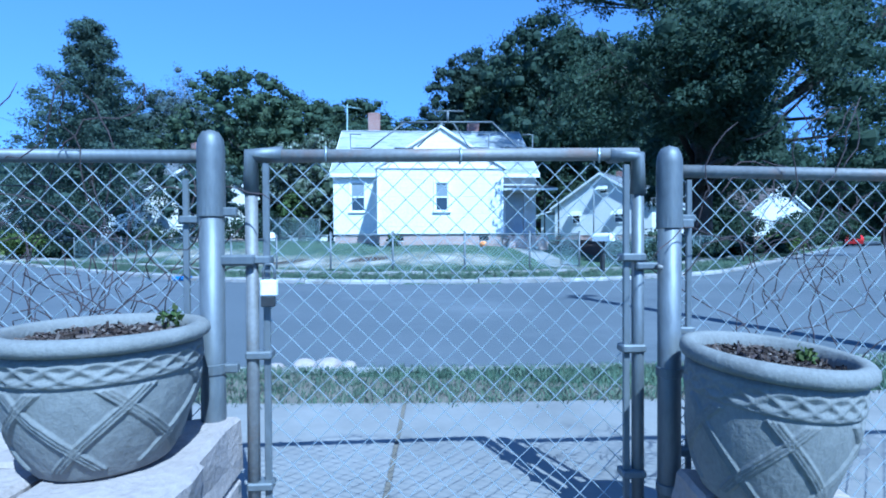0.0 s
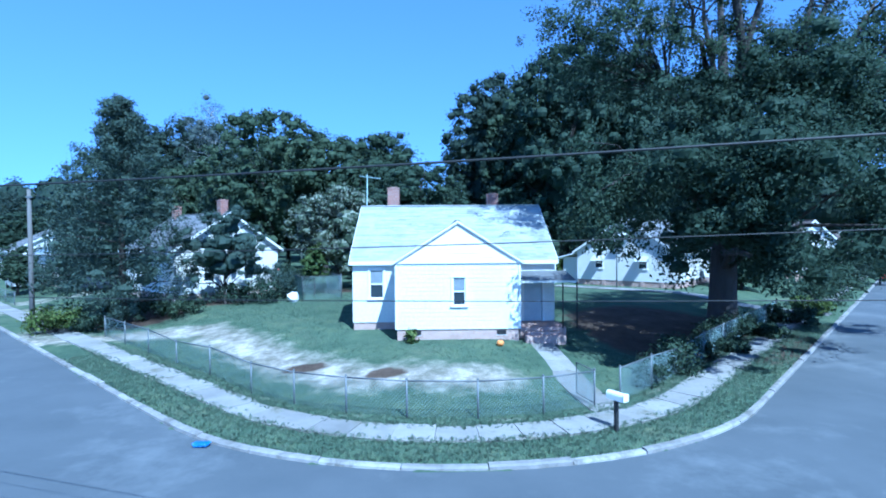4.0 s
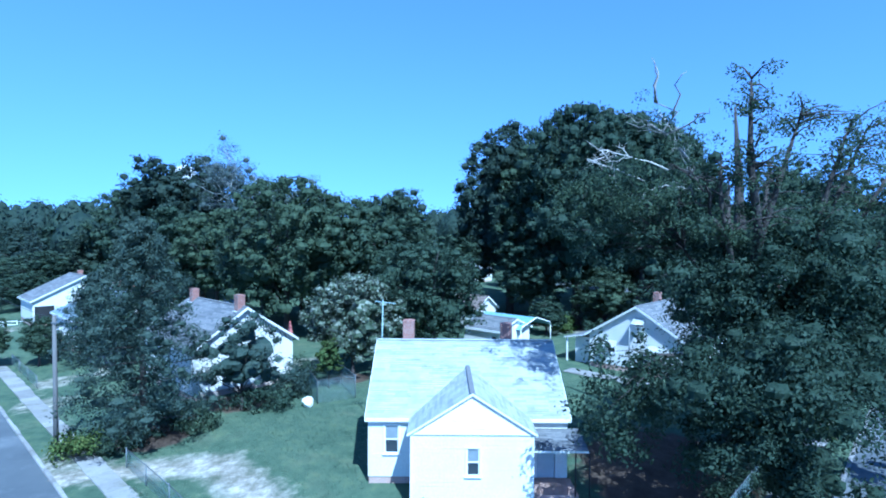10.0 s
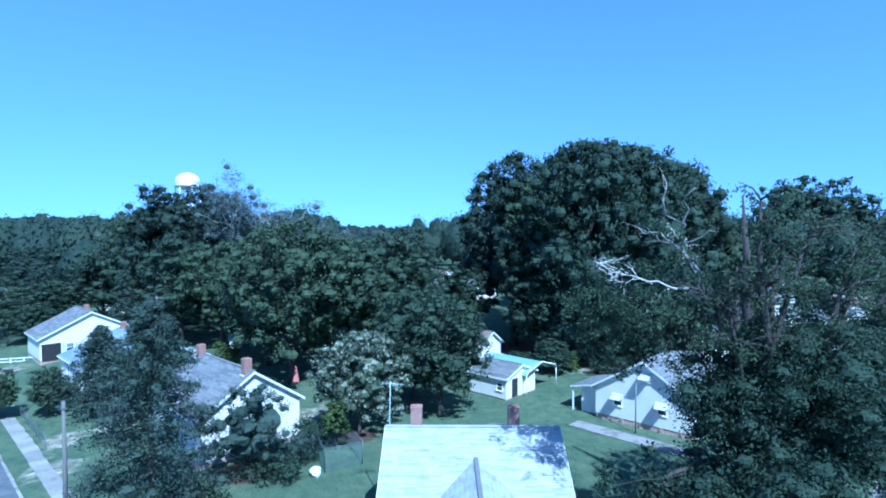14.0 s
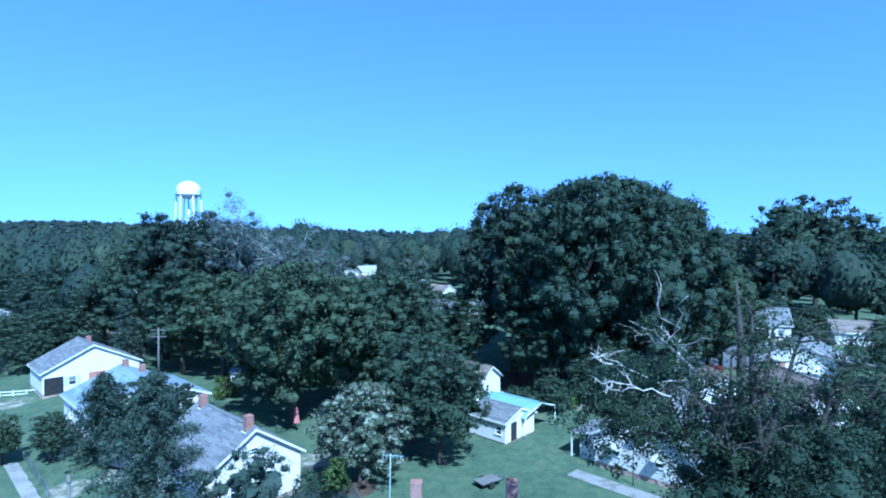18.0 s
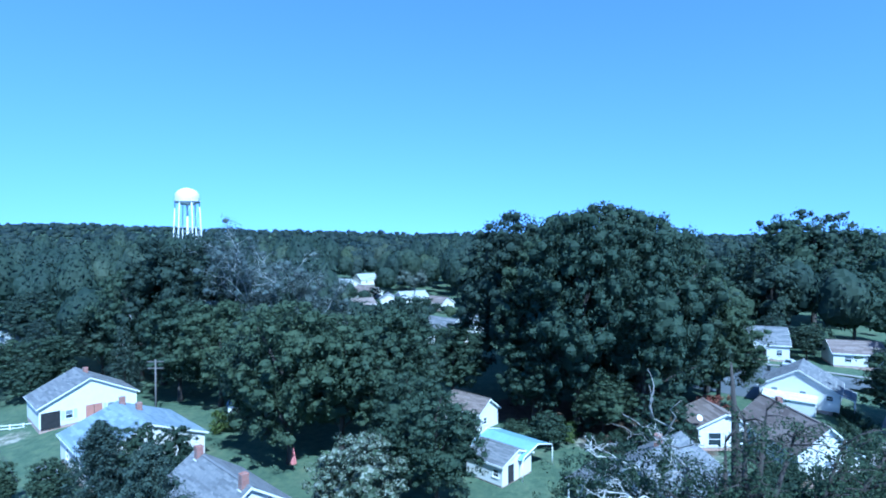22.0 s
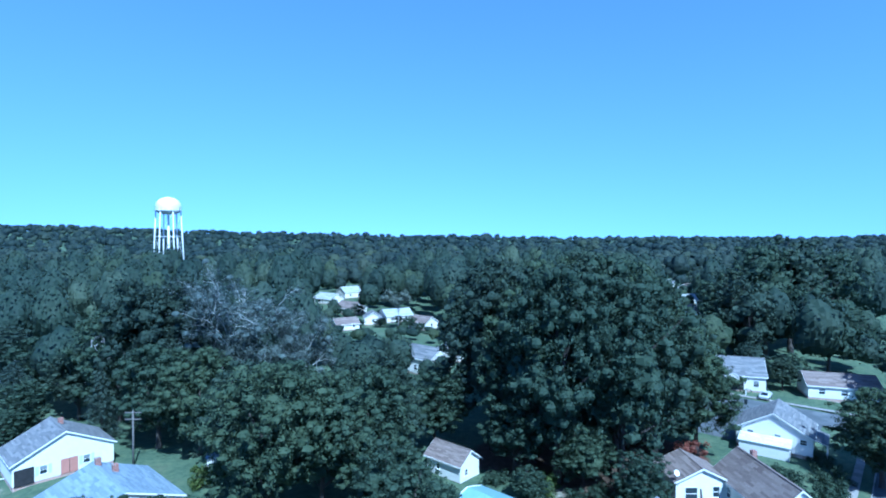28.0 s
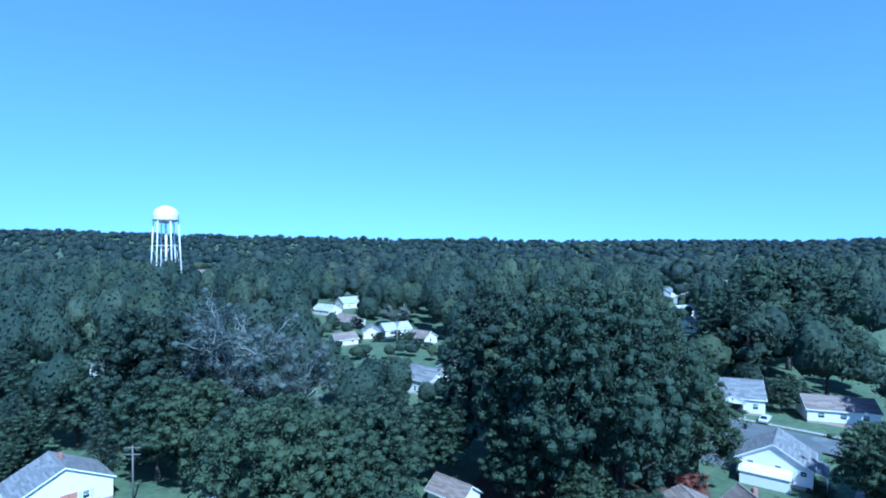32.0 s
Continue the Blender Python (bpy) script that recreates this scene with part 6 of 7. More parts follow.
def scatter(seed, y0, y1, spacing, hlo, hhi, wide, sets):
    rs = np.random.RandomState(seed)
    out, soft, tone = [], [], []
    y = y0
    while y < y1:
        x = -wide * y - 20
        while x < wide * y + 20:
            px, py = x + rs.uniform(-.45, .45) * spacing, y + rs.uniform(-.45, .45) * spacing
            x += spacing
            if offset(px, py) > 7.5 and py < 260 and offset(px, py) < 25:
                continue
            if any((px - cx) ** 2 + (py - cy) ** 2 < r * r for cx, cy, r in CLEAR):
                continue
            g = px / py
            cap = 99.0
            if -.21 < g < .035:
                cap = max(3.0, 31 - .1415 * py) if py < 205 else 99
            elif .41 < g < .52:
                cap = max(3.0, 34 - .131 * py) if py < 235 else 99
            elif -.68 < g < -.52:
                cap = max(3.0, 33 - .205 * py) if py < 150 else 99
            clear_front = any(abs(px - cx * py / cy) < r * .55 and cy - r - max(26, .3 * cy) < py < cy for cx, cy, r in CLEAR[:len(FAR_HOUSES)])
            h = rs.uniform(hlo, hhi) * (1 + .25 * noise.noise(Vector((px * .02, py * .02, 3)))) * (.32 if clear_front else 1)
            h *= 1.22 if 205 < py < 330 else 1.0
            h = min(h, cap * rs.uniform(.8, 1.0))
            t = sets[rs.randint(len(sets))]
            a = rs.uniform(0, 6.28)
            ca, sa = math.cos(a), math.sin(a)
            w = min(max(h, 7) * rs.uniform(.75, 1.15) * (1.4 if py > 300 else 1), rs.uniform(13, 18) + max(0, py - 300) * .04)
            q, nn = t[0].copy(), t[1].copy()
            qx, qy = q[..., 0] * ca - q[..., 1] * sa, q[..., 0] * sa + q[..., 1] * ca
            q[..., 0], q[..., 1], q[..., 2] = qx * w + px, qy * w + py, q[..., 2] * h + ground_z(px, py)
            nn[:, 0], nn[:, 1] = t[1][:, 0] * ca - t[1][:, 1] * sa, t[1][:, 0] * sa + t[1][:, 1] * ca
            out.append(q)
            soft.append(nn)
            tone.append(np.full(len(q) * 4, rs.random()))
        y += spacing
    return np.concatenate(out), np.concatenate(soft), np.concatenate(tone)


near_set = [wood_template(70 + k, 7, 280, .06, 18) for k in range(6)]
mid_set = [wood_template(80 + k, 4, 55, .10, 11) for k in range(6)]
far_set = [wood_template(90 + k, 3, 14, .18, 9) for k in range(5)]
for nm, (q, nn, tone), m in (("woods_near", scatter(1, 106, 330, 11, 13, 26, .92, near_set), M_LEAF_FAR), ("woods_mid", scatter(2, 330, 760, 17, 7, 27, .90, mid_set), M_LEAF_HAZED), ("woods_far", scatter(3, 760, 2300, 40, 12, 32, .88, far_set), M_LEAF_HAZED)):
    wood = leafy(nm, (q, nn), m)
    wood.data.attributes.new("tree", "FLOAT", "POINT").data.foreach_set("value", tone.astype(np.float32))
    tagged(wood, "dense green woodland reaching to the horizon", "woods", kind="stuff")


# ---- chain-link fences ----
def link_segments(a, b, z0, z1, cell, weave=0.0):
    """Zigzag wires between two posts: pairs of places."""
    a, b = Vector(a), Vector(b)
    L = (b - a).length
    d = (b - a) / L
    cols, rows = max(2, int(L / cell)), max(2, int((z1 - z0) / cell))
    cx, cz = L / cols, (z1 - z0) / rows
    out = []
    for i in range(cols):
        for j in range(rows):
            s0, s1 = (i, i + 1) if j % 2 == 0 else (i + 1, i)
            if i % 2:
                s0, s1 = s1, s0
            p, q = a + d * (s0 * cx), a + d * (s1 * cx)
            k0, k1 = (weave, -weave) if j % 2 == 0 else (-weave, weave)
            out.append(((p.x, p.y + k0, p.z + z0 + j * cz), (q.x, q.y + k1, q.z + z0 + (j + 1) * cz)))
    return out


def wires(name, segs, r, material, parent, sides=3):
    s = np.array(segs, float)
    p, q = s[:, 0], s[:, 1]
    d = q - p
    d /= np.linalg.norm(d, axis=1)[:, None]
    side = np.cross(d, np.array([.3, .9, .2]))
    side /= np.linalg.norm(side, axis=1)[:, None]
    up = np.cross(d, side)
    ring = [side * math.cos(2 * math.pi * k / sides) * r + up * math.sin(2 * math.pi * k / sides) * r for k in range(sides)]
    faces = []
    for k in range(sides):
        a, b = ring[k], ring[(k + 1) % sides]
        faces.append(np.stack([p + a, p + b, q + b, q + a], 1))
    return quads(name, np.concatenate(faces), material, parent)


def link_fence(name, label, posts, height, cell, r, post_r=.03, mesh_mat=None, sides=2, rail=True):
    f = tagged(empty(name), label, "fence")
    segs = []
    for p in posts:
        z = ground_z(p[0], p[1])
        po = tubes("post", [([(p[0], p[1], z - .3), (p[0], p[1], z + height + .02)], post_r)], M_GALV, f, 8)
        bm = bmesh.new()
        bmesh.ops.create_uvsphere(bm, u_segments=8, v_segments=5, radius=post_r * 1.25)
        for v in bm.verts:
            v.co += Vector((p[0], p[1], z + height + .03))
        part("post_cap", bm, M_GALV, po, smooth=True)
    for p, q in zip(posts, posts[1:]):
        zp, zq = ground_z(*p), ground_z(*q)
        if rail:
            tubes("top_rail", [([(p[0], p[1], zp + height - .03), (q[0], q[1], zq + height - .03)], .022)], M_GALV, f, 6)
        segs += link_segments((p[0], p[1], zp), (q[0], q[1], zq), .04, height - .04, cell)
    wires("wire_mesh", segs, r, mesh_mat or M_WIREG, f, sides)
    return f


left_posts = [tuple(along(s, R_FENCE)[:2]) for s in (-27.0, -23.8, -20.6, -17.4, -14.2, -11.0, -8.0, -5.2, -2.6, 0.2, 2.9, 5.4)]
link_fence("chain_link_fence", "low chain-link fence round the corner lawn", left_posts, 1.12, .055, .0042)
right_posts = [tuple(along(s, R_FENCE)[:2]) for s in (7.0, 9.8, 12.8, 15.8, 18.8, 21.8, 24.8, 28, 31)]
link_fence("chain_link_fence", "overgrown chain-link fence beside the oak", right_posts, 1.12, .055, .0042)
g = tagged(empty("garden_gate"), "open chain-link garden gate at the corner lot", "gate")
gx, gy = left_posts[-1]
gz = ground_z(gx, gy)
ga, gb = Vector((gx, gy, gz)), Vector((gx - .25, gy + 1.15, gz))
tubes("gate_frame", [([ga + Vector((0, 0, .1)), ga + Vector((0, 0, 1.1)), gb + Vector((0, 0, 1.1)), gb + Vector((0, 0, .1)), ga + Vector((0, 0, .1))], .02)], M_GALV, g, 6)
wires("wire_mesh", link_segments(ga, gb, .1, 1.1, .055), .0035, M_WIREG, g, 2)
pen = [(-9.2, 38.8), (-6.7, 40.4), (-8.4, 43.8), (-10.9, 42.6), (-9.2, 38.8)]
link_fence("wire_pen", "square wire dog pen at the back of the lawn", pen, 1.75, .07, .006)
lf = [tuple(along(s, R_FENCE + .2)[:2]) for s in (-62, -58, -54, -50)]
link_fence("far_fence", "wire fence along the far pavement", lf, 1.1, .08, .004)

# ---- the near gate ----
GY = 1.87
gate = tagged(empty("front_gate", pose(0, GY, 0)), "closed galvanised chain-link gate with padlock and wire ornament", "gate")
tubes("top_rail", [([(-.485, 0, 1.203), (.60, 0, 1.215)], .0185)], M_RUST, gate, 12)
tubes("bottom_rail", [([(-.485, 0, .12), (.60, 0, .12)], .0185)], M_RUST, gate, 12)
for gx0 in (-.485, .60):
    st = tubes("stile", [([(gx0, 0, .11), (gx0, 0, 1.2)], .0175)], M_RUST if gx0 < 0 else M_GALV, gate, 12)
    tubes("corner_elbow", [([(gx0, 0, 1.10), (gx0, 0, 1.208), (gx0 - math.copysign(.085, gx0), 0, 1.209)], .0225)], M_GALV, st, 10)
for bx, ins in ((-.445, 1), (.565, -1)):
    boxed("tension_bar", (bx - .009, -.008, .14), (bx + .009, .004, 1.185), M_GALV, gate, .002)
for zz in (.3, .66, .92):
    for bx in (-.465, .582):
        boxed("tension_band", (bx - .035, -.024, zz - .011), (bx + .035, .024, zz + .011), M_GALV, gate, .004)
wires("wire_mesh", link_segments((-.45, 0, 0), (.57, 0, 0), .14, 1.19, .0345, .0022), .0014, M_WIRE, gate, 5)
for tx in (-.28, .09, .48):
    tubes("tie_wire", [([(tx, -.021, 1.187), (tx, -.02, 1.227), (tx, .02, 1.227), (tx, .021, 1.187)], .003)], M_WIRE, gate, 5)
# ornament of bent wire on the rail: mount hooks and a T above
orn = [([(-.14, 0, 1.228), (-.195, 0, 1.228), (-.195, 0, 1.278), (-.165, 0, 1.278)], .0022), ([(-.075, 0, 1.228), (-.02, 0, 1.228)], .0022), ([(-.14, 0, 1.228), (-.045, 0, 1.322)], .0022),
       ([(-.06, 0, 1.322), (.20, 0, 1.326)], .0026), ([(.20, 0, 1.326), (.275, 0, 1.232), (.235, 0, 1.232)], .0022), ([(.275, 0, 1.232), (.315, 0, 1.232), (.315, 0, 1.28), (.285, 0, 1.28)], .0022),
       ([(.06, 0, 1.322), (-.01, 0, 1.232)], .0022), ([(.09, 0, 1.322), (.135, 0, 1.232), (.19, 0, 1.232), (.19, 0, 1.28), (.16, 0, 1.28)], .0022), ([(.075, 0, 1.322), (.075, 0, 1.365)], .0035), ([(.03, 0, 1.365), (.12, 0, 1.365)], .0022)]
orn = [([(x - .02, y, 1.228 + (z - 1.228) * .76) for x, y, z in p], r) for p, r in orn]
tubes("wire_ornament", orn, M_GALV, gate, 6)["label"] = "bent wire ornament with hooks"
lock = tagged(empty("padlock", pose(-.432, GY - .03, .845)), "brass-bodied padlock hung on the mesh", "padlock")
boxed("body", (-.022, -.012, -.022), (.022, .012, .022), M_TRIM, lock, .004)
tubes("shackle", [([(-.015, 0, .02), (-.015, 0, .05), (-.008, 0, .064), (.008, 0, .064), (.015, 0, .05), (.015, 0, .02)], .004)], M_GALV, lock, 6)
boxed("keyway_plate", (-.02, -.01, -.05), (.016, .006, -.022), M_BLACK, lock, .002)
latch = boxed("latch", (.585, -.03, .885), (.66, .03, .905), M_GALV, gate, .004, "galvanised fork latch")
tubes("latch_bolt", [([(.64, -.04, .893), (.69, -.02, .885)], .008)], M_RUST, latch, 8)


def fence_post(name, label, x, y, top, r):
    p = tagged(empty(name, pose(x, y, 0)), label, "post")
    tubes("shaft", [([(0, 0, -.1), (0, 0, top - .04)], r)], M_GALV, p, 18)
    bm = bmesh.new()
    lathe(bm, [(r * 1.12, top - .19), (r * 1.12, top - .03), (r * 1.0, top - .005), (r * .7, top + .012), (.002, top + .02)], 20)
    part("cap", bm, M_GALV, p, smooth=True)
    for zz in (top - .2, top - .62, top - .95):
        bm = bmesh.new()
        lathe(bm, [(r * 1.02, zz - .014), (r * 1.13, zz - .012), (r * 1.13, zz + .012), (r * 1.02, zz + .014)], 20)
        b = part("clamp", bm, M_GALV, p, smooth=False)
        boxed("clamp_lug", (r * 1.0, -.012, zz - .012), (r + .035, .012, zz + .012), M_GALV, b, .003)
    return p


fence_post("gate_post", "thick galvanised gate post with domed cap", -.583, 1.845, 1.25, .032)
fence_post("gate_post", "thick galvanised gate post with domed cap", .681, 1.845, 1.215, .032)
hinge = boxed("hinge", (-.575, 1.83, .905), (-.47, 1.88, .935), M_GALV, None, .006)
tagged(hinge, "galvanised gate hinge clamped to the post", "hinge")
for nm, x0, x1, z0, z1 in (("side_fence", -3.6, -.62, 1.205, 1.20), ("side_fence", .72, 3.6, 1.165, 1.12)):
    sf = tagged(empty(nm, pose(0, 1.86, 0)), "galvanised chain-link fence beside the gate tangled with bare vines", "fence")
    tubes("top_rail", [([(x0, 0, z0), (x1, 0, z1)], .0185)], M_RUST if x0 > 0 else M_GALV, sf, 12)
    xe = -.655 if x0 < 0 else .745
    boxed("tension_bar", (xe - .008, -.006, .1), (xe + .008, .006, 1.14), M_GALV, sf, .002)
    for zz in (.35, .7, 1.02):
        boxed("tension_band", (xe - .012 if x0 < 0 else .70, -.02, zz), (-.6 if x0 < 0 else xe + .012, .02, zz + .02), M_GALV, sf, .003)
    wires("wire_mesh", link_segments((x0, 0, 0), (x1, 0, 0) , .1, 1.19 if x0 < 0 else 1.15, .0345, .0022), .00145, M_WIRE, sf, 5)
    rs = np.random.RandomState(5 if x0 < 0 else 6)
    vines = []
    for k in range(95):
        vx = rs.uniform(x0, x1) if k % 2 else (rs.uniform(-1.3, -.7) if x0 < 0 else rs.uniform(.75, 2.2))
        p = Vector((vx, rs.uniform(-.03, .05), rs.uniform(.5, 1.1)))
        run = [p]
        d = Vector((rs.normal() * .5, 0, 1)).normalized()
        for j in range(rs.randint(6, 13)):
            d = (d + Vector((rs.normal() * .45, rs.normal() * .12, rs.normal() * .4))).normalized()
            p = p + d * rs.uniform(.03, .055)
            if p.z > 1.36:
                d.z = -abs(d.z)
            run.append(p)
        vines.append((run, [.0017] * (len(run) - 1) + [.0006]))
    tubes("vines", vines, M_VINE, sf, 4)["label"] = "bare reddish-brown vine stems"


# ---- planters on stacked stone ----
def planter(name, label, x, y, z, tilt, plants, k=.86, kz=.77, nod=0):
    e = tagged(empty(name, pose(x, y, z, nod, tilt, 0) @ pose(0, 0, 0, 0, 0, 25) @ Matrix.Diagonal((k, k, kz, 1))), label, "planter")
    H, R = .37, .262

    def relief(a, zz, i):
        f = (zz - .03) / .215
        out = 0.0
        if .03 < zz < .245:
            u = a / (2 * math.pi) * 6
            for s in (1, -1):
                w = (u + s * f * .95 + (0 if s > 0 else .5)) % 1.0
                d = abs(w - .5)
                if d < .085:
                    out = max(out, .0062 + .003 * math.cos(d * 2 * math.pi / .057))
        if .258 < zz < .318:
            f2 = (zz - .288) / .03
            ph = a * 7
            best = 0.0
            for k in range(3):
                w2 = (f2 - .74 * math.sin(ph + k * 2.094)) / .36
                best = max(best, (1 - w2 * w2) * (.72 + .28 * math.cos(w2 * 6.6)))
            out = .003 + .0085 * max(0.0, best) ** .6
            if abs(f2) > .86:
                out = .009
        return out + .0014 * noise.noise(Vector((math.cos(a) * 9, math.sin(a) * 9, zz * 30)))

    prof = [(.165, 0.0)] + [(.168 + (.247 - .168) * math.sin(min(1, zz / .26) * math.pi / 2) ** .85, zz) for zz in np.linspace(.004, .325, 84)]
    prof += [(.238, .328), (.240, .331), (.264, .330), (.274, .336), (.279, .347), (.277, .360), (.266, .370), (.246, .373), (.226, .366), (.222, .34), (.215, .27)]
    bm = bmesh.new()
    lathe(bm, prof, 360, relief)
    part("bowl", bm, M_POT, e, smooth=True)
    rs = np.random.RandomState(int(abs(x) * 100))
    bm = bmesh.new()
    bmesh.ops.create_circle(bm, cap_ends=True, segments=40, radius=.219)
    for v in bm.verts:
        v.co.z = .330
    part("soil", bm, M_SOILM, e)
    n = 900
    a, r = rs.uniform(0, 6.283, n), .212 * np.sqrt(rs.random(n))
    p = np.column_stack([np.cos(a) * r, np.sin(a) * r, .332 + .014 * rs.random(n)])
    d1 = rs.normal(size=(n, 3)) * [1, 1, .35]
    d1 /= np.linalg.norm(d1, axis=1)[:, None]
    d2 = np.cross(d1, rs.normal(size=(n, 3)))
    d2 /= np.linalg.norm(d2, axis=1)[:, None]
    L = rs.uniform(.006, .02, n)[:, None]
    tagged(quads("mulch", np.stack([p - d1 * L - d2 * .004, p + d1 * L - d2 * .004, p + d1 * L + d2 * .004, p - d1 * L + d2 * .004], 1), M_SOILM, e), kind="stuff")
    for (px, py, h, kind) in plants:
        if kind == "leafy":
            pts = [(px + rs.uniform(-.02, .02), py + rs.uniform(-.02, .02), .34 + h * rs.uniform(.3, 1)) for _ in range(8)]
            leafy("sprig", leaf_quads(rs, pts, [.02] * 8, 6, .026, .9), M_LEAF_LIME, e)
        run = [([(px, py, .3), (px + rs.uniform(-.01, .01), py, .3 + h * .5), (px + rs.uniform(-.03, .03), py + rs.uniform(-.02, .02), .3 + h)], .0014) for _ in range(4)]
        tubes("stem", run, M_VINE if kind != "leafy" else M_LEAF_LIME, e, 4)
    return e


planter("stone_planter", "weathered cast-stone planter with braided band and lattice relief", -.7275, 1.60, .496, 0, [(.16, .05, .07, "leafy"), (-.05, .06, .06, "twig"), (0, -.02, .02, "twig"), (.1, .1, .05, "twig")], .772, .785)
planter("stone_planter", "tilted cast-stone planter with braided band and dry stems", .79, 1.62, .352, 4, [(-.06, .08, .07, "twig"), (-.03, .03, .05, "twig"), (-.1, .02, .06, "twig"), (.05, .08, .05, "twig"), (.1, -.05, .03, "leafy")], .735, .96, 3)
for nm, px, py, top, tl in (("stone_pedestal", -.80, 1.58, .494, 1.0), ("stone_pedestal", .86, 1.62, .345, .66)):
    e = tagged(empty(nm, pose(px, py, 0)), "rough stack of pale sandstone blocks under a planter", "pedestal")
    rs = random.Random(int(px * 10))
    z = 0.0
    for lvl in range(3):
        hgt = top / 3 - .004
        for bx, by in ((-.15 * tl, -.14 * tl), (.16 * tl, -.13 * tl), (-.15 * tl, .15 * tl), (.15 * tl, .15 * tl)):
            w, d = rs.uniform(.145, .165) * tl, rs.uniform(.14, .16) * tl
            bm = bmesh.new()
            vs = box(bm, (bx - w, by - d, z), (bx + w - .02, by + d - .012, z + hgt), .012)
            bmesh.ops.subdivide_edges(bm, edges=list(bm.edges), cuts=2, use_grid_fill=True)
            for v in bm.verts:
                v.co += Vector((noise.noise(v.co * 9), noise.noise(v.co * 9 + Vector((3, 0, 0))), noise.noise(v.co * 8 + Vector((0, 5, 0))) * .5)) * .026
            part("block", bm, M_STONE, e)
        z += hgt + .004

# stones and litter by the near kerb
rs = random.Random(9)
for k, (x, y, s) in enumerate(((-.82, 4.28, .10), (-.66, 4.24, .11), (-1.0, 4.2, .08), (-.5, 4.26, .07), (-2.9, 4.7, .07))):
    bm = bmesh.new()
    bmesh.ops.create_icosphere(bm, subdivisions=3, radius=s)
    for v in bm.verts:
        v.co *= 1 + .35 * noise.noise(v.co * 7 + Vector((k * 5, 0, 0)))
        v.co.z *= .62
    st = part("rubble_stone", bm, M_STONE, smooth=False)
    st.location = (x, y, .06)
    tagged(st, "pale broken stone on the kerb edge", "stone", group="rubble by the kerb")

# ---- poles, wires, mailbox and oddments ----
pole = tagged(empty("utility_pole", pose(-23.4, 32.0, 0)), "weathered timber utility pole by the pavement", "utility pole")
tubes("shaft", [([(0, 0, -.3), (.05, -.1, 4), (.12, -.25, 8.4)], [.15, .13, .10])], M_POLE, pole, 10)
tubes("stub", [([(.45, .1, -.2), (.75, .15, 1.25)], .09)], M_POLE, pole, 7)
boxed("bracket", (.0, -.35, 7.9), (.35, -.25, 8.0), M_GALV, pole)
LP = (4.88, 2.85)
lampp = tagged(empty("street_lamp", pose(LP[0], LP[1], 0)), "timber street-lamp pole beside the near pavement", "street lamp")
tubes("shaft", [([(0, 0, -.3), (0, 0, 4), (0, 0, 7.9)], [.14, .12, .10])], M_POLE, lampp, 10)
tubes("arm", [([(0, 0, 7.25), (.1, .2, 7.55), (.16, .36, 7.7)], .03)], M_GALV, lampp, 8)
bm = bmesh.new()
box(bm, (-.06, .3, 7.62), (.42, .52, 7.76), .04)
part("lamp_head", bm, M_GALV, lampp)


def cable(label, a, b, sag, r):
    pts = [Vector(a).lerp(Vector(b), k / 24) - Vector((0, 0, sag * 4 * (k / 24) * (1 - k / 24))) for k in range(25)]
    c = tubes("overhead_cable", [(pts, r)], M_BLACK, None, 6)
    tagged(c, label, "cable", group="overhead cables")


cable("thick black overhead cable across the street", (4.95, 3.95, 6.05), (-27.0, 14.4, 6.7), .30, .012)
cable("thick black overhead cable across the street", (4.95, 3.95, 6.05), (34, -5.5, 6.6), .3, .012)
cable("thin black wire below the overhead cable", (4.95, 4.1, 5.35), (-27, 14.6, 5.5), .35, .006)
cable("thin black wire below the overhead cable", (4.95, 4.1, 5.35), (34, -5.3, 5.6), .4, .006)
cable("thin black wire below the overhead cable", (4.95, 4.0, 4.8), (-27, 14.4, 5.0), .35, .005)
cable("thin service wire to the timber pole", (-23.3, 31.8, 8.2), (-60, 66, 8.6), .6, .012)
cable("thin service wire from the pole to the house", (-23.3, 31.8, 8.2), (-14.5, 41.0, 5.2), .3, .010)
mb = tagged(empty("mailbox", pose(5.15, 14.45, .12, 0, 0, 32)), "white metal mailbox on a dark timber post", "mailbox")
boxed("post", (-.05, -.05, -.3), (.05, .05, .82), M_BLACK, mb, .01)
bm = bmesh.new()
prof = [(-.1, 0), (.1, 0)] + [(.1 * math.cos(a), .12 + .1 * math.sin(a)) for a in np.linspace(0, math.pi, 9)]
ends = [[bm.verts.new((px, yy, .82 + pz)) for px, pz in prof] for yy in (-.3, .26)]
bm.faces.new(ends[0])
bm.faces.new(ends[1][::-1])
for k in range(len(prof)):
    bm.faces.new((ends[0][k], ends[0][(k + 1) % len(prof)], ends[1][(k + 1) % len(prof)], ends[1][k]))
part("box", bm, M_TRIM, mb)
boxed("flap", (-.11, -.325, .82), (.11, -.302, 1.03), M_TRIM, mb, .01)
bg = bmesh.new()
bmesh.ops.create_icosphere(bg, subdivisions=3, radius=.42)
for v in bg.verts:
    v.co *= 1 + .35 * noise.noise(v.co * 3.5)
    v.co.z *= .95
sack = part("white_sack", bg, M_TRIM)
sack.location = (-9.75, 38.35, ground_z(-9.75, 38.35) + .3)
tagged(sack, "crumpled white plastic sack by the wire pen", "sack")
M_BLUE = surface("blue_wrapper", (.03, .10, .30), (.08, .2, .5), 10, .5)
wr = boxed("blue_wrapper", (-.2, -.1, 0), (.2, .12, .1), M_BLUE, None, .03)
for v in wr.data.vertices:
    v.co += Vector((noise.noise(v.co * 9), noise.noise(v.co * 7), abs(noise.noise(v.co * 11)))) * .06
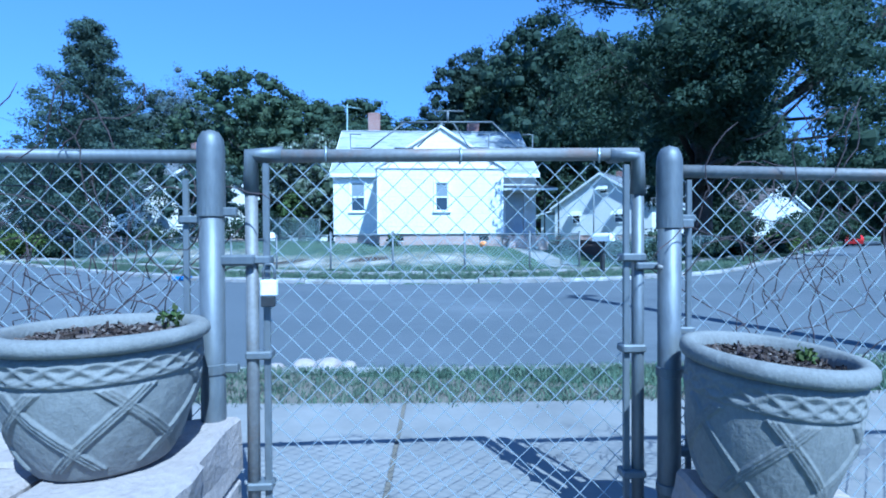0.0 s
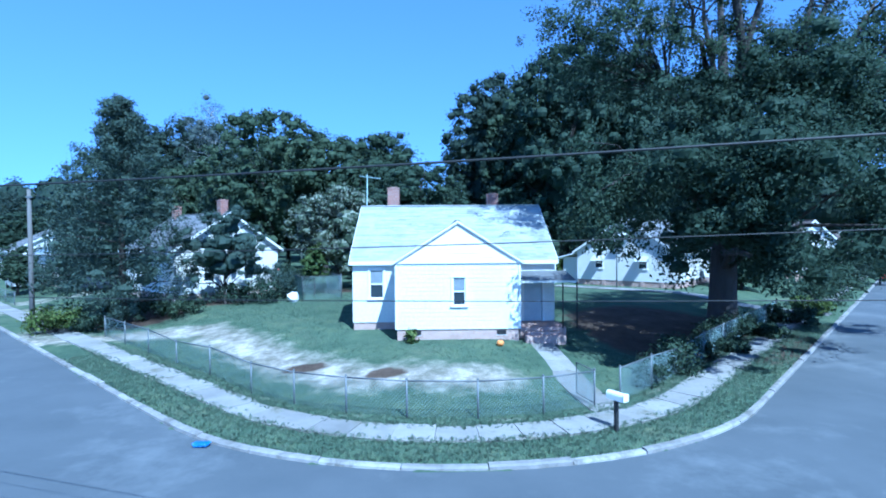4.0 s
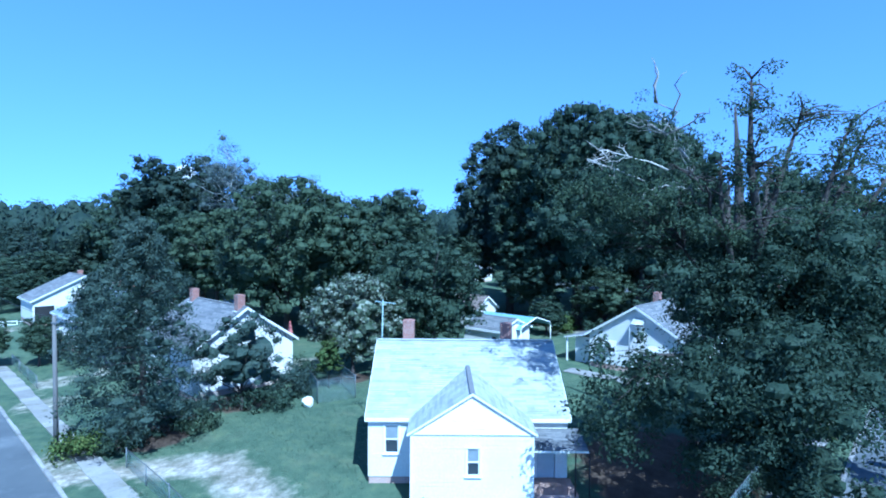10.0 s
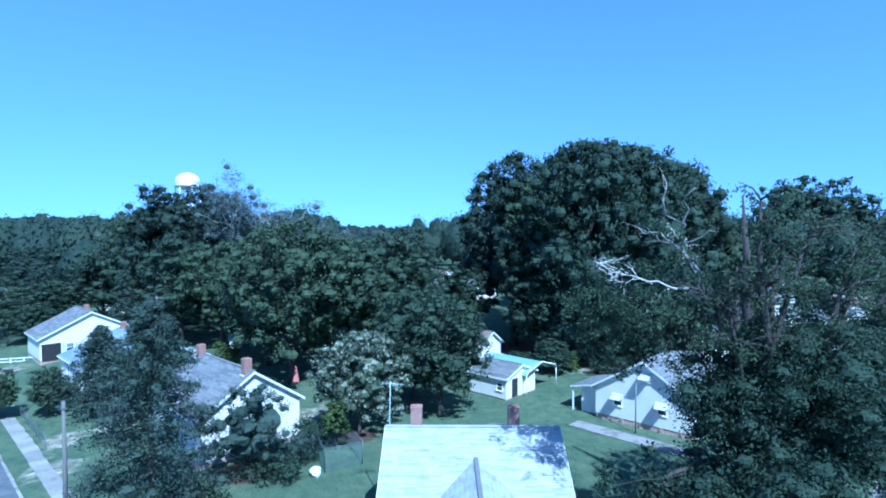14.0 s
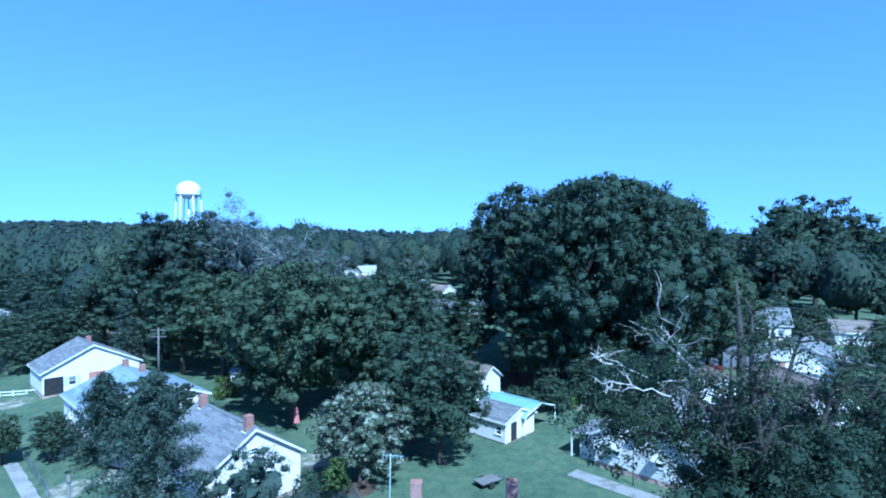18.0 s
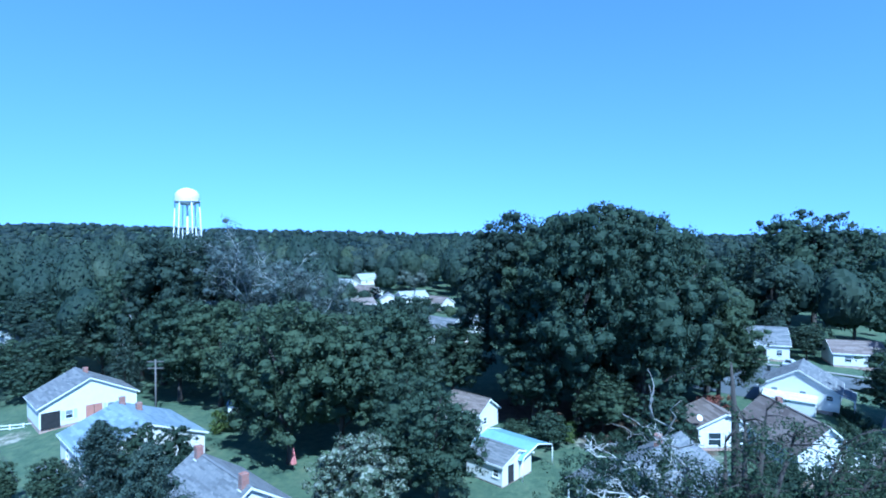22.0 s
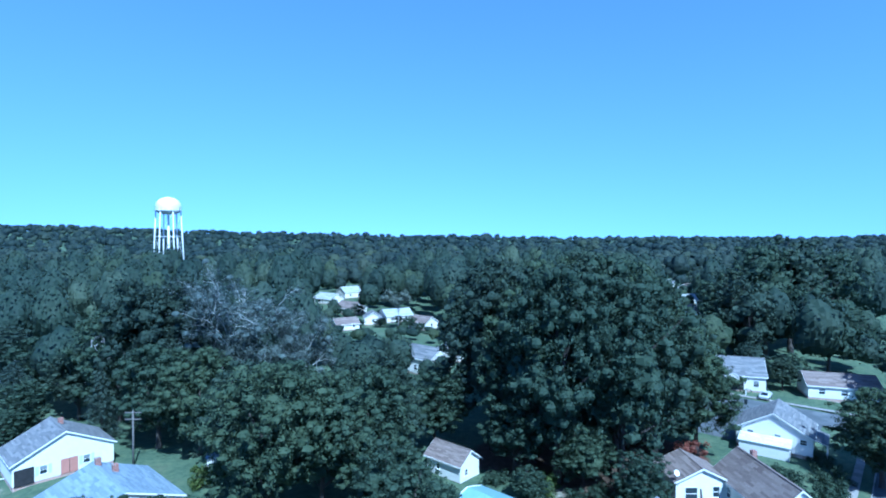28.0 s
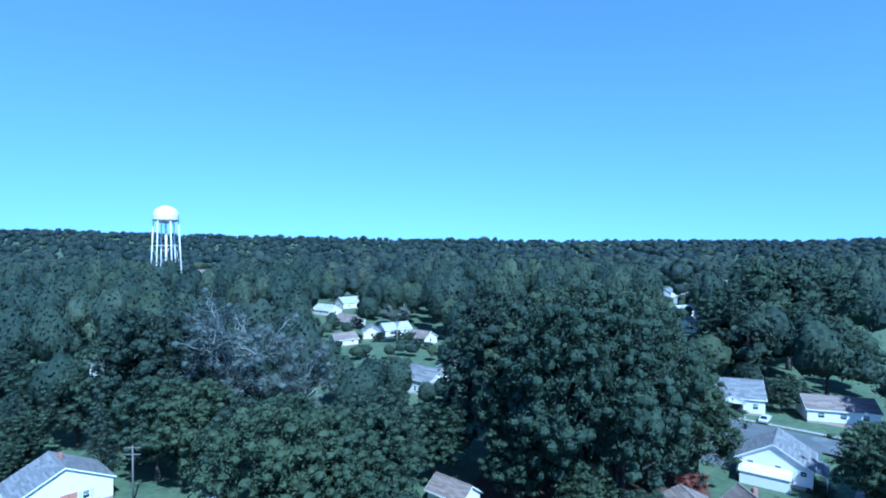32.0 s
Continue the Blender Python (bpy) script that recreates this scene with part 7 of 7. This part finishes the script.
wr.location = (-5.7, 13.95, .02)
tagged(wr, "crumpled blue wrapper in the gutter", "litter")


def car(name, label, x, y, z, deg, colour):
    m = surface(name + "_paint", tuple(c * .85 for c in colour), colour, 1, .25, bumps=.01)
    c = tagged(empty(name, pose(x, y, z, 0, 0, deg)), label, "car")
    prof = [(-2.2, .35), (-2.25, .75), (-1.6, .92), (-1.2, 1.0), (-.6, 1.42), (.7, 1.44), (1.5, 1.02), (2.15, .92), (2.25, .6), (2.2, .35)]
    bm = bmesh.new()
    rows_ = []
    for yy, k in ((-.86, .97), (-.8, 1.0), (.8, 1.0), (.86, .97)):
        rows_.append([bm.verts.new((px, yy * (1 if pz < 1.1 else .82), pz * k)) for px, pz in prof])
    for r0, r1 in zip(rows_, rows_[1:]):
        for k in range(len(prof)):
            bm.faces.new((r0[k], r0[(k + 1) % len(prof)], r1[(k + 1) % len(prof)], r1[k]))
    bm.faces.new(rows_[0][::-1])
    bm.faces.new(rows_[-1])
    part("body", bm, m, c)
    for sy in (-1, 1):
        bm = bmesh.new()
        vs = [bm.verts.new((px, sy * .80 * .9 + sy * .03, pz)) for px, pz in ((-1.0, 1.04), (-.55, 1.36), (.62, 1.37), (1.25, 1.05))]
        bm.faces.new(vs)
        bmesh.ops.solidify(bm, geom=list(bm.faces), thickness=.02)
        part("side_window", bm, M_GLASS, c)
        for sx in (-1.35, 1.4):
            bm = bmesh.new()
            bmesh.ops.create_cone(bm, cap_ends=True, segments=18, radius1=.33, radius2=.33, depth=.22, matrix=pose(sx, sy * .8, .33, 90))
            w = part("wheel", bm, M_BLACK, c)
            bm = bmesh.new()
            bmesh.ops.create_cone(bm, cap_ends=True, segments=14, radius1=.19, radius2=.19, depth=.235, matrix=pose(sx, sy * .8, .33, 90))
            part("rim", bm, M_GALV, w)
    for (a, b) in (((-1.55, .96), (-.72, 1.37)), ((1.45, 1.03), (.76, 1.40))):
        bm = bmesh.new()
        bm.faces.new([bm.verts.new(q) for q in ((a[0], -.62, a[1] + .03), (a[0], .62, a[1] + .03), (b[0], .56, b[1] + .03), (b[0], -.56, b[1] + .03))])
        bmesh.ops.solidify(bm, geom=list(bm.faces), thickness=.02)
        part("windscreen", bm, M_GLASS, c)


car("red_car", "bright red parked car far down the street", 54.5, 62.3, .05, 47, (.55, .03, .03))
car("white_car", "pale parked car in front of a far house", -45.6, 59.8, ground_z(-45.6, 59.8), 137, (.6, .62, .65))
car("dark_car", "dark parked car on the neighbour's drive", -31.6, 50.6, ground_z(-31.6, 50.6), 160, (.05, .06, .08))
car("silver_car", "silver parked car across the far street", 71.6, 111.3, 1.0, 47, (.55, .57, .6))


def wheeled_bin(x, y, z, deg):
    b = tagged(empty("wheeled_bin", pose(x, y, z, 0, 0, deg)), "dark wheeled bin at the far kerb", "bin", group="bins by the far street")
    bm = bmesh.new()
    r = bmesh.ops.create_cone(bm, cap_ends=True, segments=4, radius1=.33, radius2=.43, depth=.95, matrix=pose(0, 0, .55, 0, 0, 45))
    bmesh.ops.bevel(bm, geom=list(bm.edges), offset=.03, segments=2, affect="EDGES")
    part("body", bm, M_BINS, b)
    boxed("lid", (-.34, -.36, 1.02), (.34, .36, 1.1), M_BINS, b, .03)
    boxed("handle", (-.3, .36, .96), (.3, .42, 1.0), M_BLACK, b, .01)
    for sx in (-.27, .27):
        bm = bmesh.new()
        bmesh.ops.create_cone(bm, cap_ends=True, segments=12, radius1=.12, radius2=.12, depth=.06, matrix=pose(sx, .28, .12, 0, 90))
        part("wheel", bm, M_BLACK, b)


M_BINS = surface("dark_green_plastic", (.02, .03, .035), (.035, .045, .05), 3, .5, bumps=.05)
wheeled_bin(64.9, 107.2, 1.0, 47)
wheeled_bin(65.4, 100.7, 1.0, 52)
car("white_van", "white parked van beside the far drive", 72.5, 85.5, 1.0, 100, (.75, .76, .78))
tr = tagged(empty("flat_trailer", pose(3.4, 46.8, .95, 0, 0, 35)), "small flat utility trailer with pale boards behind the house", "trailer")
for k in range(6):
    boxed("deck_board", (-1.1, -.66 + k * .22, .5), (1.1, -.46 + k * .22, .55), M_POLE, tr, .005)
boxed("frame", (-1.1, -.68, .42), (1.1, .68, .495), M_BLACK, tr, .01)
tubes("drawbar", [([(1.1, .5, .45), (2.1, 0, .42)], .04), ([(1.1, -.5, .45), (2.1, 0, .42)], .04)], M_GALV, tr, 6)
for sy in (-.78, .78):
    bm = bmesh.new()
    bmesh.ops.create_cone(bm, cap_ends=True, segments=16, radius1=.3, radius2=.3, depth=.18, matrix=pose(-.1, sy, .3, 90))
    part("wheel", bm, M_BLACK, tr)
umb = tagged(empty("closed_umbrella", pose(-17.4, 60.0, 1)), "closed pink-red patio umbrella behind the neighbour's house", "umbrella")
M_PINK = surface("faded_red_canvas", (.42, .14, .14), (.55, .22, .2), 3, .9)
tubes("pole", [([(0, 0, -.1), (0, 0, 2.6)], .025)], M_GALV, umb)
bm = bmesh.new()
lathe(bm, [(.30, .9), (.32, 1.0), (.22, 1.6), (.12, 2.2), (.02, 2.7)], 12, lambda a, z, i: .04 * math.cos(a * 6))
part("canopy", bm, M_PINK, umb)
bh = tagged(empty("bird_house", pose(-30.9, 76.7, .9)), "small white pitched-roof bird house on a post", "bird house")
boxed("post", (-.06, -.06, -.2), (.06, .06, 2.0), M_POLE, bh)
boxed("box", (-.7, -.6, 1.4), (.7, .6, 2.7), M_WHITE, bh, .02)
raw("roof", [(-.9, -.8, 2.65), (.9, -.8, 2.65), (.9, .8, 2.65), (-.9, .8, 2.65), (-.9, 0, 3.3), (.9, 0, 3.3)], [(0, 1, 5, 4), (2, 3, 4, 5), (0, 4, 3), (1, 2, 5), (0, 3, 2, 1)], M_ROOFBLUE, bh)
tp = tagged(empty("transformer_pole", pose(-43.9, 79.5, .9)), "timber power pole with two cross-arms behind the roof", "utility pole")
tubes("shaft", [([(0, 0, -.3), (0, 0, 8.6)], [.16, .11])], M_POLE, tp, 8)
for zz in (7.2, 8.2):
    boxed("cross_arm", (-1.2, -.06, zz), (1.2, .06, zz + .12), M_POLE, tp)

# ---- grass ----
def blades(seed, spots, n, hlo, hhi, width):
    rs = np.random.RandomState(seed)
    c = np.asarray(spots)
    i = rs.randint(len(c), size=n)
    base = c[i] + np.column_stack([rs.normal(size=n) * .03, rs.normal(size=n) * .03, np.zeros(n)])
    h = rs.uniform(hlo, hhi, n)
    a = rs.uniform(0, 6.283, n)
    lean = rs.uniform(.05, .6, n) * h
    side = np.column_stack([np.cos(a + 1.57), np.sin(a + 1.57), np.zeros(n)]) * (width * rs.uniform(.6, 1.3, n))[:, None]
    tip = base + np.column_stack([np.cos(a) * lean, np.sin(a) * lean, h])
    mid = base + np.column_stack([np.cos(a) * lean * .35, np.sin(a) * lean * .35, h * .6])
    return np.stack([base - side, base + side, mid + side * .7, tip, mid - side * .7], 1)


rs = np.random.RandomState(77)
spots = []
while len(spots) < 16000:
    p = along(rs.uniform(-4.5, 5.0), rs.uniform(20.68, 21.52))
    spots.append((p.x, p.y, .08))
tagged(quads("grass_strip_near", blades(1, spots, 105000, .012, .05, .0016), M_TURF, None, 5), "short green grass between kerb and pavement", "grass", kind="stuff")
spots = []
while len(spots) < 9000:
    p = along(rs.uniform(-22, 30), rs.uniform(10.95, 12.2) if rs.random() < .56 else rs.uniform(9.0, 9.75) if rs.random() < .5 else rs.choice((10.93, 9.76)) + rs.normal() * .12)
    spots.append((p.x, p.y, ground_z(p.x, p.y)))
for k in range(2200):
    p = along(rs.uniform(-24, 28), rs.choice((9.74, 10.92)) + rs.normal() * .13)
    spots.append((p.x, p.y, .125))
tagged(quads("grass_strip_far", blades(2, spots, 92000, .03, .10, .008), M_TURF, None, 5), "uneven grass strip along the far kerb and fence", "grass", kind="stuff")
spots = []
while len(spots) < 12000:
    x, y = rs.uniform(-20, 12), rs.uniform(15, 46)
    if offset(x, y) < 9.0 and soil_at(x, y) < .5 and litter_shade_at(x, y) < .4 and not (-3.8 < x < 6.3 and 24 < y < 36) and not (4.3 < x < 6.2 and y < 24.3):
        spots.append((x, y, ground_z(x, y)))
tagged(quads("lawn_grass", blades(3, spots, 64000, .02, .07, .008), M_TURF, None, 5), "rough mown lawn round the corner house", "grass", kind="stuff")
